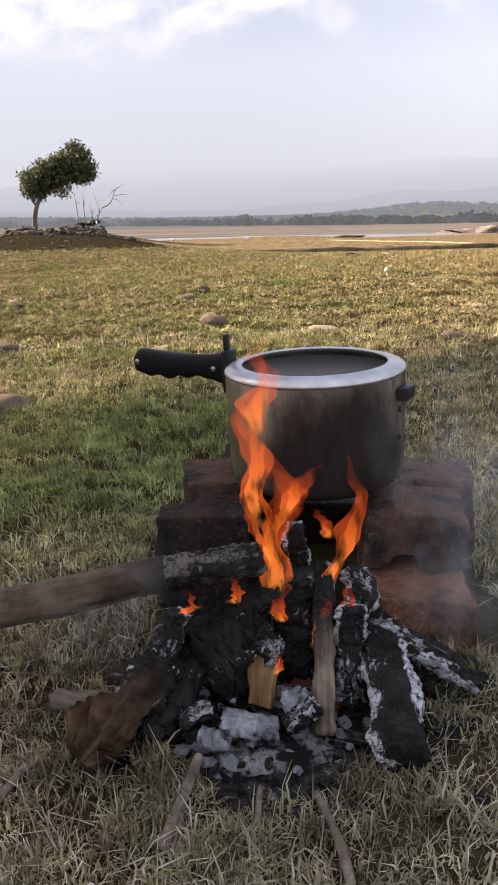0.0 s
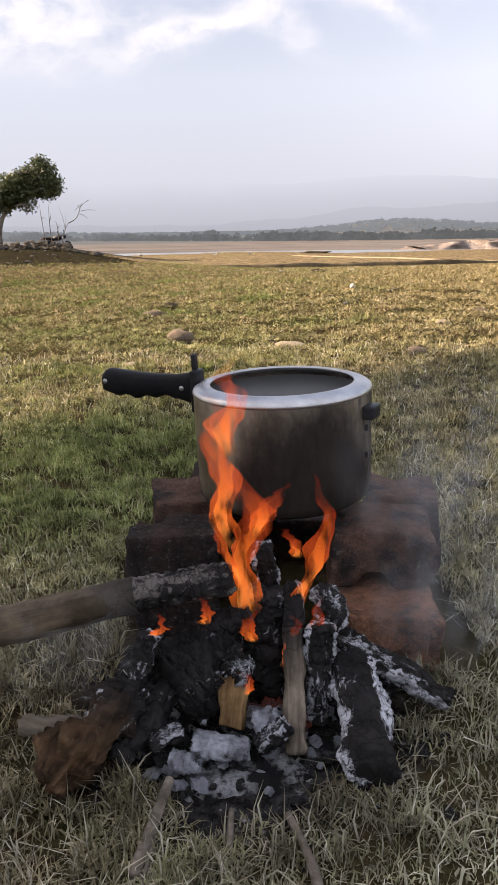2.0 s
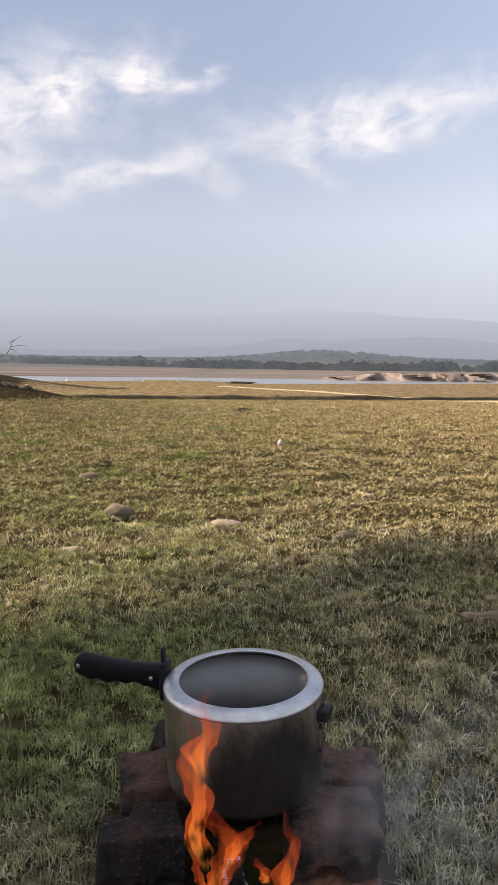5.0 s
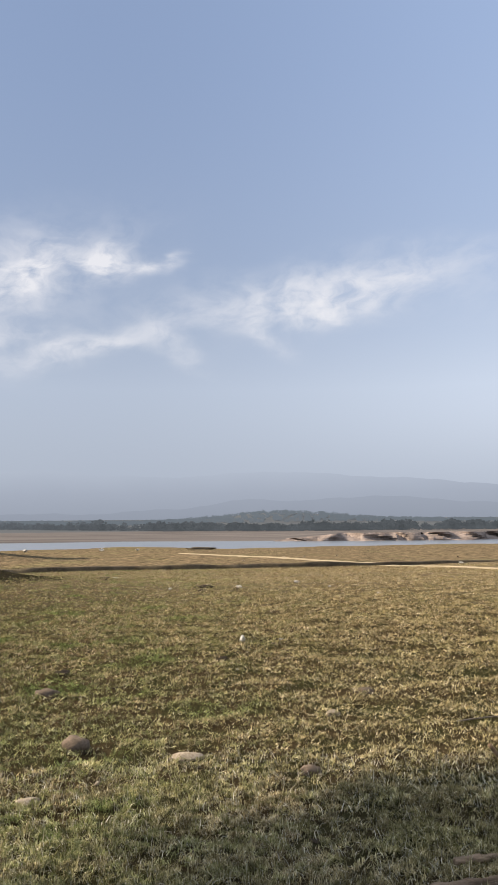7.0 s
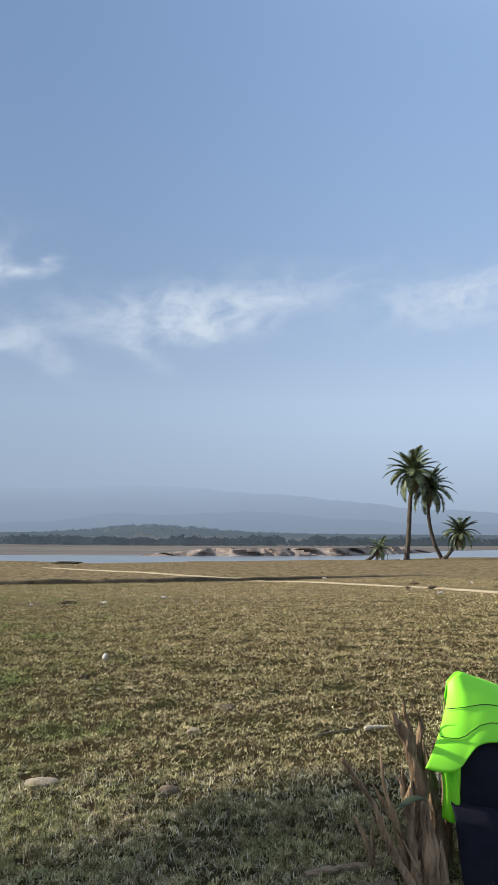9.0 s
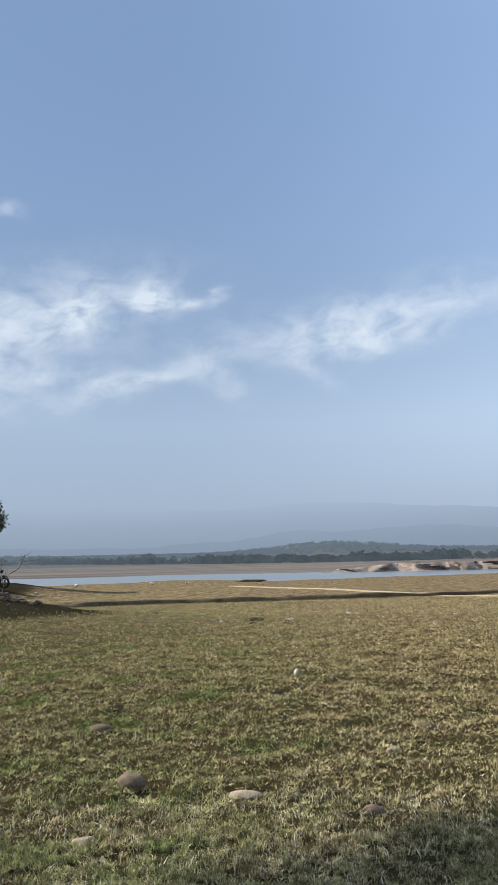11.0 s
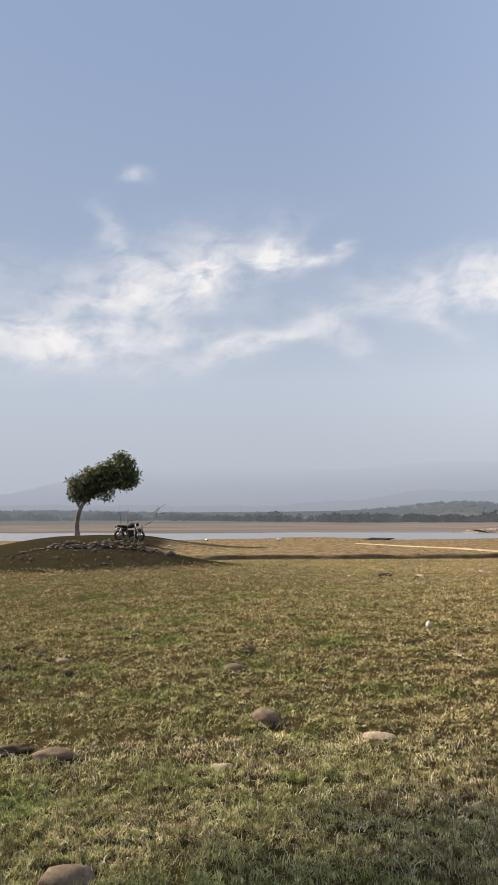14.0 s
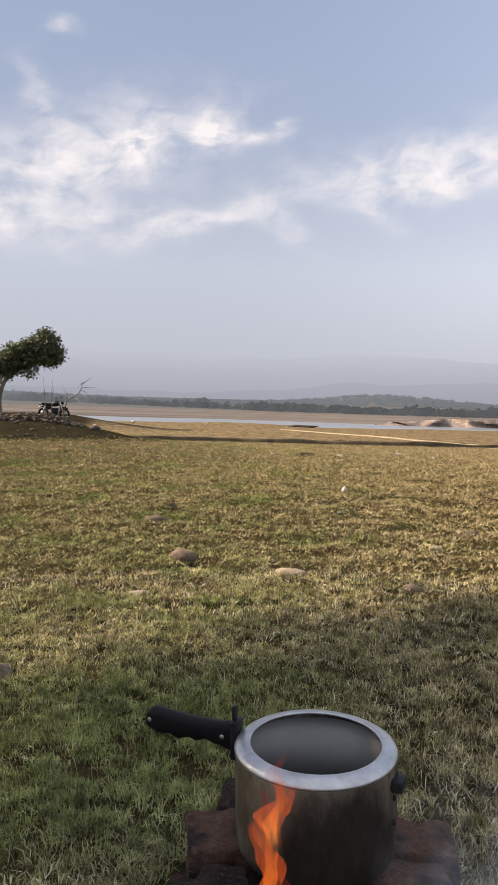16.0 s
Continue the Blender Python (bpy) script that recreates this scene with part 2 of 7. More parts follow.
def blade_material(name, stops, patch=1.3, lush=(0.152, 0.215, 0.062), lush_at=0.56, tuft=(0.45, 1.28)):
    """Grass blades: a tone for each blade, straw to green, lighter and darker tufts, and greener patches."""
    m, nt, bsdf = material(name)
    g = node(nt, "ShaderNodeNewGeometry")
    pos = g.outputs["Position"]
    col = ramp(nt, g.outputs["Random Per Island"], stops)
    green = smooth(nt, noise_of(nt, pos, patch, 4.0, 0.6), lush_at - 0.10, lush_at + 0.10)
    east = smooth(nt, maths(nt, "DIVIDE", node(nt, "ShaderNodeSeparateXYZ", Vector=pos).outputs[0], maths(nt, "ADD", node(nt, "ShaderNodeSeparateXYZ", Vector=pos).outputs[1], 1.0)), 0.35, -0.05)
    green = maths(nt, "MULTIPLY", green, maths(nt, "MULTIPLY_ADD", east, 0.7, 0.3))
    clump = noise_of(nt, pos, 13.0, 3.0, 0.6)
    dist = node(nt, "ShaderNodeVectorMath", {"operation": "LENGTH"}, i0=pos).outputs["Value"]
    # moister ground: a few metres out and towards -x, dry and trodden at the hearth
    patchy = noise_of(nt, pos, 0.9, 4.0)
    damp = maths(nt, "MULTIPLY", smooth(nt, dist, 6.0, 3.0), smooth(nt, patchy, 0.42, 0.62))
    damp = maths(nt, "MAXIMUM", damp, maths(nt, "MULTIPLY", smooth(nt, dist, 2.8, 2.0), smooth(nt, patchy, 0.26, 0.48)))
    damp = maths(nt, "MULTIPLY", damp, smooth(nt, dist, 0.85, 1.5))
    side = node(nt, "ShaderNodeSeparateXYZ", Vector=pos).outputs[0]
    damp = maths(nt, "MULTIPLY", damp, maths(nt, "MULTIPLY_ADD", smooth(nt, side, 0.7, -0.1), 0.75, 0.10))
    green = maths(nt, "MAXIMUM", maths(nt, "MULTIPLY", maths(nt, "MAXIMUM", green, damp), 0.85), maths(nt, "MULTIPLY", smooth(nt, clump, 0.56, 0.44), maths(nt, "MULTIPLY", maths(nt, "MULTIPLY_ADD", smooth(nt, dist, 0.8, 1.5), 0.42, 0.06), maths(nt, "MULTIPLY_ADD", east, 0.65, 0.35))))
    col = mixc(nt, green, col, lush)
    # bleached grey straw on the trodden ground round the hearth
    bleached = ramp(nt, g.outputs["Random Per Island"], [(0.0, (0.20, 0.18, 0.13)), (0.5, (0.40, 0.375, 0.30)), (0.8, (0.23, 0.265, 0.14)), (1.0, (0.66, 0.63, 0.54))])
    col = mixc(nt, maths(nt, "MULTIPLY", smooth(nt, dist, 1.7, 0.95), maths(nt, "MULTIPLY_ADD", smooth(nt, node(nt, "ShaderNodeSeparateXYZ", Vector=pos).outputs[0], -0.25, 0.35), 0.50, 0.22)), col, bleached)
    tone = ramp(nt, noise_of(nt, pos, 21.0, 3.0, 0.65), [(0.36, (tuft[0],) * 3), (0.62, (tuft[1],) * 3)])
    col = mixc(nt, 1.0, col, tone, "MULTIPLY")
    worn = ramp(nt, noise_of(nt, pos, 4.5, 4.0, 0.6), [(0.34, (0.68, 0.67, 0.66)), (0.64, (1.18, 1.18, 1.16))])
    col = mixc(nt, 1.0, col, worn, "MULTIPLY")
    # trodden and grimy with soot close to the fire
    hearth = node(nt, "ShaderNodeVectorMath", {"operation": "DISTANCE"}, i0=pos, i1=(0.1, 0.85, 0.0)).outputs["Value"]
    col = mixc(nt, maths(nt, "MULTIPLY", smooth(nt, hearth, 0.40, 0.20), 0.75), col, mixc(nt, 1.0, col, (0.42, 0.40, 0.40), "MULTIPLY"))
    # dried out and browner farther from the hearth
    col = mixc(nt, smooth(nt, dist, 3.5, 8.0), col, mixc(nt, 1.0, col, (1.03, 0.985, 0.96), "MULTIPLY"))
    put(nt, bsdf, col, 0.7)
    bsdf.inputs["Specular IOR Level"].default_value = 0.0
    tr = node(nt, "ShaderNodeBsdfTranslucent", Color=col)
    mix = node(nt, "ShaderNodeMixShader", Fac=0.05, i1=bsdf.outputs[0], i2=tr.outputs[0])
    nt.links.new(mix.outputs[0], nt.nodes["Material Output"].inputs[0])
    return m


def leaf_material(name, dark, light, translucent=0.25):
    m, nt, bsdf = material(name)
    g = node(nt, "ShaderNodeNewGeometry")
    col = ramp(nt, g.outputs["Random Per Island"], [(0.0, dark), (0.75, light), (1.0, tuple(min(1, c * 1.5) for c in light))])
    put(nt, bsdf, col, 0.5)
    tr = node(nt, "ShaderNodeBsdfTranslucent", Color=col)
    mix = node(nt, "ShaderNodeMixShader", Fac=translucent, i1=bsdf.outputs[0], i2=tr.outputs[0])
    nt.links.new(mix.outputs[0], nt.nodes["Material Output"].inputs[0])
    return m


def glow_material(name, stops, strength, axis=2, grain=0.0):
    """A far backdrop that carries its own light: haze painted into a tone that changes with height."""
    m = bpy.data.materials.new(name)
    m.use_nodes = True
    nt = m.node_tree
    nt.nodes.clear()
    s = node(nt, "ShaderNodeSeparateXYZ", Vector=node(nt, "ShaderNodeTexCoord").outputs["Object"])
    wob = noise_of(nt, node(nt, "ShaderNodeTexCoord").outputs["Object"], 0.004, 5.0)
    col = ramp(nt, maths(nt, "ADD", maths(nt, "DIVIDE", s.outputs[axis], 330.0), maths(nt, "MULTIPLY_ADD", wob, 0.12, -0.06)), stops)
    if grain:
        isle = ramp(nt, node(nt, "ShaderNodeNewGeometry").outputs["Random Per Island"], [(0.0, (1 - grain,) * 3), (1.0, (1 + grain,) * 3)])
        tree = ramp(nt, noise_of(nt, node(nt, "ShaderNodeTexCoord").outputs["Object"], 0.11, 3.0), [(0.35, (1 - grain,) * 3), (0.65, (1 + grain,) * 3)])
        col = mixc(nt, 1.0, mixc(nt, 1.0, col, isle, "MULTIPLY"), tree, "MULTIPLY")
        # the farther, the more haze colour is mixed into the glow
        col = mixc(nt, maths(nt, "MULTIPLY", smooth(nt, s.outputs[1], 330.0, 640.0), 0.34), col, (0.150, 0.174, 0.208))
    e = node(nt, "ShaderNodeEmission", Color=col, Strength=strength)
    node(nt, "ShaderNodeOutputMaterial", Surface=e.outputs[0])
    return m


def charred_wood(name, wood_dark, wood_light, char_from, char_to, ash=0.56, ash_col=(0.50, 0.50, 0.52), flank=0.0):
    """Wood that is burnt black towards +x of its own axis, checked with cracks, with white ash flaking on the char."""
    m, nt, bsdf = material(name)
    v = coords(nt)
    s = node(nt, "ShaderNodeSeparateXYZ", Vector=v)
    grain = noise_of(nt, node(nt, "ShaderNodeMapping", Vector=v, Scale=(9.0, 90.0, 90.0)).outputs[0], 1.0, 5.0, 0.6)
    stain = noise_of(nt, v, 26.0, 4.0, 0.6)
    wood = mixc(nt, 1.0, ramp(nt, grain, [(0.3, wood_dark), (0.7, wood_light)]), ramp(nt, stain, [(0.28, (0.30, 0.27, 0.25)), (0.5, (0.85, 0.82, 0.80)), (0.72, (1.35, 1.32, 1.25))]), "MULTIPLY")
    jag = node(nt, "ShaderNodeVectorMath", {"operation": "ADD"}, i0=v, i1=node(nt, "ShaderNodeVectorMath", {"operation": "SCALE"}, i0=node(nt, "ShaderNodeTexNoise", Vector=v, Scale=60.0, Detail=3.0).outputs["Color"], Scale=0.02).outputs[0]).outputs[0]
    crack = node(nt, "ShaderNodeTexVoronoi", {"feature": "DISTANCE_TO_EDGE"}, Vector=node(nt, "ShaderNodeMapping", Vector=jag, Scale=(1.0, 0.55, 0.55)).outputs[0], Scale=62.0).outputs[0]
    flake = noise_of(nt, node(nt, "ShaderNodeMapping", Vector=jag, Scale=(9.0, 44.0, 44.0)).outputs[0], 1.0, 5.0, 0.64)
    if flank:  # ash left along the sides, the top burnt bare
        side = smooth(nt, maths(nt, "ABSOLUTE", s.outputs[1]), flank * 0.35, flank)
        flake = maths(nt, "ADD", flake, maths(nt, "MULTIPLY_ADD", side, 0.11, -0.045))
    tone = ramp(nt, noise_of(nt, v, 180.0, 3.0, 0.7), [(0.3, tuple(c * 0.65 for c in ash_col)), (0.7, ash_col)])
    char = mixc(nt, maths(nt, "MULTIPLY", smooth(nt, flake, ash, ash + 0.08), smooth(nt, noise_of(nt, v, 130.0, 4.0, 0.7), 0.32, 0.50)), ramp(nt, stain, [(0.3, (0.007, 0.007, 0.007)), (0.7, (0.022, 0.020, 0.020))]), tone)
    char = mixc(nt, maths(nt, "MULTIPLY", smooth(nt, crack, 0.040, 0.010), 0.55), char, (0.004, 0.004, 0.004))
    edge = maths(nt, "ADD", s.outputs[0], maths(nt, "MULTIPLY_ADD", stain, 0.08, -0.04))
    burn = smooth(nt, edge, char_from, char_to)
    h = mixc(nt, burn, grain, maths(nt, "ADD", maths(nt, "MULTIPLY", smooth(nt, crack, 0.0, 0.16), 0.45), maths(nt, "MULTIPLY", flake, 0.45)))
    put(nt, bsdf, mixc(nt, burn, wood, char), 0.88, 0.0, h, 0.9, 0.004)
    return m


def brick_material(name, clay_dark, clay_light, soot_at):
    """Old clay brick with soot in blotches; soot_at: the share that stays clean."""
    m, nt, bsdf = material(name)
    v = coords(nt)
    a, b, c = noise_of(nt, v, 30.0, 6.0, 0.65), noise_of(nt, v, 130.0, 5.0, 0.75), noise_of(nt, v, 16.0, 6.0, 0.75)
    clay = mixc(nt, 1.0, ramp(nt, a, [(0.3, clay_dark), (0.7, clay_light)]), ramp(nt, b, [(0.3, (0.45, 0.45, 0.45)), (0.7, (1.35, 1.35, 1.35))]), "MULTIPLY")
    soot = ramp(nt, b, [(0.3, (0.010, 0.009, 0.009)), (0.58, (0.036, 0.031, 0.030)), (0.76, (0.19, 0.17, 0.165))])
    put(nt, bsdf, mixc(nt, smooth(nt, c, soot_at - 0.10, soot_at + 0.12), clay, soot), 0.9, 0.0, maths(nt, "ADD", a, maths(nt, "MULTIPLY", b, 0.9)), 1.0, 0.012)
    return m


def cooker_material():
    """Used aluminium: brushed, dull, with brown heat stains and a broad coat of soot from the fire side."""
    m, nt, bsdf = material("sooty_aluminium")
    v = coords(nt)
    s = node(nt, "ShaderNodeSeparateXYZ", Vector=v)
    runs = noise_of(nt, node(nt, "ShaderNodeMapping", Vector=v, Scale=(17.0, 17.0, 10.0)).outputs[0], 1.0, 5.0, 0.65)
    fine = noise_of(nt, node(nt, "ShaderNodeMapping", Vector=v, Scale=(90.0, 90.0, 30.0)).outputs[0], 1.0, 4.0, 0.7)
    col = ramp(nt, runs, [(0.30, (0.070, 0.050, 0.034)), (0.50, (0.155, 0.123, 0.089)), (0.75, (0.28, 0.238, 0.185))])
    col = mixc(nt, 1.0, col, ramp(nt, fine, [(0.3, (0.72, 0.72, 0.72)), (0.7, (1.15, 1.15, 1.15))]), "MULTIPLY")
    # a broad soot patch over the fire, soot round the foot and drips below the lip
    u = maths(nt, "MULTIPLY", s.outputs[0], 1 / 0.1235)
    du = maths(nt, "MULTIPLY", maths(nt, "SUBTRACT", u, 0.22), 1 / 0.80)
    dz = maths(nt, "MULTIPLY", maths(nt, "SUBTRACT", s.outputs[2], 0.034), 1 / 0.118)
    d = maths(nt, "MULTIPLY_ADD", du, du, maths(nt, "MULTIPLY", dz, dz))
    d = maths(nt, "ADD", d, maths(nt, "MULTIPLY_ADD", runs, 1.3, -0.65))
    soot = smooth(nt, d, 1.85, 0.45)
    soot = maths(nt, "MAXIMUM", soot, smooth(nt, maths(nt, "ADD", s.outputs[2], maths(nt, "MULTIPLY_ADD", runs, 0.05, -0.025)), 0.050, 0.004))
    soot = maths(nt, "MAXIMUM", soot, maths(nt, "MULTIPLY", smooth(nt, u, 0.74, 0.96), 0.85))
    drip = noise_of(nt, node(nt, "ShaderNodeMapping", Vector=v, Scale=(95.0, 60.0, 9.0)).outputs[0], 1.0, 4.0, 0.65)
    drips = maths(nt, "MULTIPLY", smooth(nt, drip, 0.50, 0.66), maths(nt, "MULTIPLY", smooth(nt, s.outputs[2], 0.095, 0.142), smooth(nt, u, -0.2, 0.5)))
    soot = maths(nt, "MAXIMUM", soot, maths(nt, "MULTIPLY", drips, 0.85))
    col = mixc(nt, maths(nt, "MULTIPLY", soot, 0.95), col, mixc(nt, fine, (0.008, 0.007, 0.007), (0.024, 0.020, 0.018)))
    put(nt, bsdf, col, mixc(nt, soot, 0.42, 0.8), mixc(nt, soot, 0.6, 0.0), fine, 0.25, 0.001)
    nt.links.new(mixc(nt, soot, 0.5, 0.06), bsdf.inputs["Specular IOR Level"])
    return m


def inside_material():
    """The cooker's inside: dull aluminium, darker towards the bottom."""
    m, nt, bsdf = material("dull_aluminium")
    v = coords(nt)
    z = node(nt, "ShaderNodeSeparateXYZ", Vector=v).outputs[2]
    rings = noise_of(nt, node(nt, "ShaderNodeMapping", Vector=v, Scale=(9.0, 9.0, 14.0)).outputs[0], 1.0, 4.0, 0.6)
    lower_dark = smooth(nt, maths(nt, "ADD", z, maths(nt, "MULTIPLY_ADD", rings, 0.05, -0.025)), 0.16, 0.02)
    col = mixc(nt, lower_dark, mixc(nt, rings, (0.14, 0.14, 0.142), (0.25, 0.25, 0.252)), (0.075, 0.075, 0.076))
    put(nt, bsdf, col, 0.45, mixc(nt, lower_dark, 0.75, 0.35), rings, 0.08, 0.001)
    return m


def flame_material(name="flame", thin=1.0, hot=0.0):
    """Burning gas: gives off light, thin and clear, yellow and dense low down, red and ragged above."""
    m = bpy.data.materials.new(name)
    m.use_nodes = True
    nt = m.node_tree
    nt.nodes.clear()
    tc = node(nt, "ShaderNodeTexCoord")
    s = node(nt, "ShaderNodeSeparateXYZ", Vector=tc.outputs["Generated"])
    v = node(nt, "ShaderNodeMapping", Vector=tc.outputs["Object"], Scale=(75.0, 75.0, 20.0)).outputs[0]
    lick = noise_of(nt, v, 1.0, 3.0, 0.55)
    h = maths(nt, "ADD", s.outputs[2], maths(nt, "MULTIPLY_ADD", lick, 0.7, -0.35))
    col = ramp(nt, h, [(0.0, (1.0, 0.30 + hot, 0.05 + hot * 0.4)), (0.22, (1.0, 0.18 + hot, 0.03 + hot * 0.3)), (0.6, (0.92, 0.12 + hot * 0.8, 0.03)), (1.0, (0.62, 0.06 + hot * 0.4, 0.025))])
    e = node(nt, "ShaderNodeEmission", Color=col, Strength=ramp(nt, h, [(0.0, (0.74, 0.74, 0.74)), (0.35, (0.48, 0.48, 0.48)), (1.0, (0.32, 0.32, 0.32))]))
    clear = node(nt, "ShaderNodeBsdfTransparent")
    dense = maths(nt, "MULTIPLY", ramp(nt, h, [(0.0, (0.52, 0.52, 0.52)), (0.4, (0.38, 0.38, 0.38)), (1.0, (0.10, 0.10, 0.10))]), maths(nt, "MULTIPLY", smooth(nt, lick, 0.33, 0.62), smooth(nt, s.outputs[2], 0.0, 0.30)))
    mix = node(nt, "ShaderNodeMixShader", Fac=maths(nt, "MULTIPLY", dense, thin), i1=clear.outputs[0], i2=e.outputs[0])
    node(nt, "ShaderNodeOutputMaterial", Surface=mix.outputs[0])
    return m


def smoke_material():
    """Thin pale smoke: mostly clear, in soft streaks."""
    m = bpy.data.materials.new("smoke")
    m.use_nodes = True
    nt = m.node_tree
    nt.nodes.clear()
    tc = node(nt, "ShaderNodeTexCoord")
    s = node(nt, "ShaderNodeSeparateXYZ", Vector=tc.outputs["Generated"])
    streak = noise_of(nt, node(nt, "ShaderNodeMapping", Vector=tc.outputs["Object"], Scale=(16.0, 16.0, 9.0)).outputs[0], 1.0, 5.0, 0.6)
    edge = maths(nt, "MULTIPLY", smooth(nt, s.outputs[0], 0.0, 0.35), smooth(nt, s.outputs[0], 1.0, 0.65))
    edge = maths(nt, "MULTIPLY", edge, maths(nt, "MULTIPLY", smooth(nt, s.outputs[2], 0.0, 0.25), smooth(nt, s.outputs[2], 1.0, 0.4)))
    dense = maths(nt, "MULTIPLY", edge, maths(nt, "MULTIPLY", smooth(nt, streak, 0.36, 0.72), 0.22))
    d = node(nt, "ShaderNodeBsdfDiffuse", Color=(0.72, 0.75, 0.82, 1.0))
    t = node(nt, "ShaderNodeBsdfTranslucent", Color=(0.72, 0.75, 0.82, 1.0))
    both = node(nt, "ShaderNodeMixShader", Fac=0.5, i1=d.outputs[0], i2=t.outputs[0])
    mix = node(nt, "ShaderNodeMixShader", Fac=dense, i1=node(nt, "ShaderNodeBsdfTransparent").outputs[0], i2=both.outputs[0])
    node(nt, "ShaderNodeOutputMaterial", Surface=mix.outputs[0])
    return m


def ember_material():
    m, nt, bsdf = material("ember")
    v = coords(nt)
    a = noise_of(nt, v, 70.0, 5.0, 0.7)
    put(nt, bsdf, ramp(nt, a, [(0.4, (0.012, 0.011, 0.011)), (0.68, (0.16, 0.155, 0.155))]), 0.9, 0.0, a, 0.8, 0.004)
    hot = smooth(nt, noise_of(nt, v, 70.0, 4.0), 0.60, 0.70)
    nt.links.new(mixc(nt, hot, (0.0, 0.0, 0.0), (1.0, 0.11, 0.02)), bsdf.inputs["Emission Color"])
    bsdf.inputs["Emission Strength"].default_value = 0.22
    return m


def water_material():
    m, nt, bsdf = material("water")
    v = coords(nt, "Object", (0.25, 1.2, 1.0))
    put(nt, bsdf, (0.12, 0.135, 0.155), 0.30, 0.0, noise_of(nt, v, 1.0, 5.0), 0.35, 0.06)
    return m


def bark_material(name, dark, light, scale=14.0):
    return surface(name, dark, light, scale, scale * 7, 0.9, 0.9, 0.02, stretch=(1.0, 1.0, 0.25))


TURF = ground_material()
BLADE = blade_material("grass_blade", [(0.0, (0.13, 0.092, 0.050)), (0.3, (0.245, 0.192, 0.100)), (0.6, (0.375, 0.305, 0.168)), (0.88, (0.51, 0.430, 0.265)), (1.0, (0.72, 0.64, 0.47))])
# blades on the mound are coloured dark to carry its shade
SHADED_MOUND_GRASS = blade_material("mound_grass", [(0.0, (0.014, 0.012, 0.008)), (0.6, (0.040, 0.036, 0.019)), (1.0, (0.085, 0.072, 0.038))], 0.8, (0.020, 0.026, 0.011), 0.5, (0.6, 1.3))
STRAW = blade_material("straw", [(0.0, (0.22, 0.19, 0.13)), (0.5, (0.46, 0.42, 0.33)), (1.0, (0.76, 0.72, 0.62))], 1.3, (0.26, 0.23, 0.10), 0.66, (0.55, 1.2))
CHAR = charred_wood("charred_log", (0.05, 0.04, 0.03), (0.10, 0.08, 0.06), -9.0, -8.0, 0.60, (0.26, 0.26, 0.28))
CHAR_WHITE = charred_wood("ashy_log", (0.05, 0.04, 0.03), (0.10, 0.08, 0.06), -9.0, -8.0, 0.535, (0.48, 0.49, 0.535), 0.026)
CHAR_PALE = charred_wood("ash_coated_log", (0.05, 0.04, 0.03), (0.10, 0.08, 0.06), -9.0, -8.0, 0.49, (0.37, 0.38, 0.415))
GROUND_STICK = surface("weathered_twig", (0.055, 0.045, 0.036), (0.20, 0.17, 0.14), 30, 160, 0.9, 0.8, 0.003)
STICK = charred_wood("burnt_end_stick", (0.070, 0.054, 0.038), (0.125, 0.098, 0.070), 0.60, 0.755, 0.66)
STICK_END = charred_wood("charred_stick_end", (0.05, 0.04, 0.03), (0.10, 0.08, 0.06), -9.0, -8.0, 0.45, (0.125, 0.112, 0.105))
ROOT = charred_wood("burnt_root", (0.016, 0.011, 0.007), (0.100, 0.060, 0.034), 0.05, 0.12, 0.60)
PLANK = charred_wood("split_wood", (0.13, 0.075, 0.035), (0.38, 0.25, 0.125), 0.022, 0.06, 0.62)
GREYSTICK = charred_wood("weathered_stick", (0.055, 0.046, 0.038), (0.22, 0.185, 0.15), 0.06, 0.15, 0.6)
TWIG = surface("dry_twig", (0.085, 0.068, 0.052), (0.21, 0.175, 0.14), 18, 160, 0.85, 0.6, 0.003, stretch=(0.3, 1, 1))
CHAR_BLOCK = charred_wood("charred_end", (0.05, 0.04, 0.03), (0.10, 0.08, 0.06), -9.0, -8.0, 0.60, (0.22, 0.20, 0.20))
PALE_WOOD = surface("bleached_wood", (0.24, 0.20, 0.15), (0.46, 0.40, 0.32), 18, 160, 0.85, 0.6, 0.003, stretch=(0.3, 1, 1))
ASH = surface("ash_lump", (0.045, 0.047, 0.054), (0.27, 0.28, 0.315), 46, 210, 0.95, 0.5, 0.003, spot=((0.020, 0.020, 0.021), 40.0, 0.57))
ASH_BED = surface("ash_heap", (0.010, 0.010, 0.010), (0.26, 0.26, 0.275), 60, 240, 0.95, 1.0, 0.006, spot=((0.008, 0.008, 0.008), 30.0, 0.43))
COAL = surface("charcoal", (0.008, 0.008, 0.008), (0.035, 0.033, 0.033), 40, 180, 0.8, 0.9, 0.004, spot=((0.42, 0.42, 0.43), 55.0, 0.60))
EMBER = ember_material()
STONE = surface("river_stone", (0.070, 0.052, 0.038), (0.155, 0.118, 0.086), 9, 90, 0.85, 0.5, 0.004)
PALE_STONE = surface("pale_stone", (0.17, 0.138, 0.10), (0.31, 0.258, 0.195), 12, 90, 0.9, 0.5, 0.004)
WHITE = surface("bleached_scrap", (0.28, 0.26, 0.22), (0.52, 0.50, 0.45), 20, 120, 0.85, 0.4, 0.004)
DARK_STONE = surface("dark_stone", (0.05, 0.043, 0.036), (0.125, 0.11, 0.09), 5, 50, 0.9, 0.6, 0.02)
BRICK_RED = brick_material("red_brick", (0.18, 0.085, 0.055), (0.36, 0.175, 0.105), 0.53)
BRICK_DULL = brick_material("sooty_brick", (0.115, 0.066, 0.050), (0.225, 0.130, 0.098), 0.48)
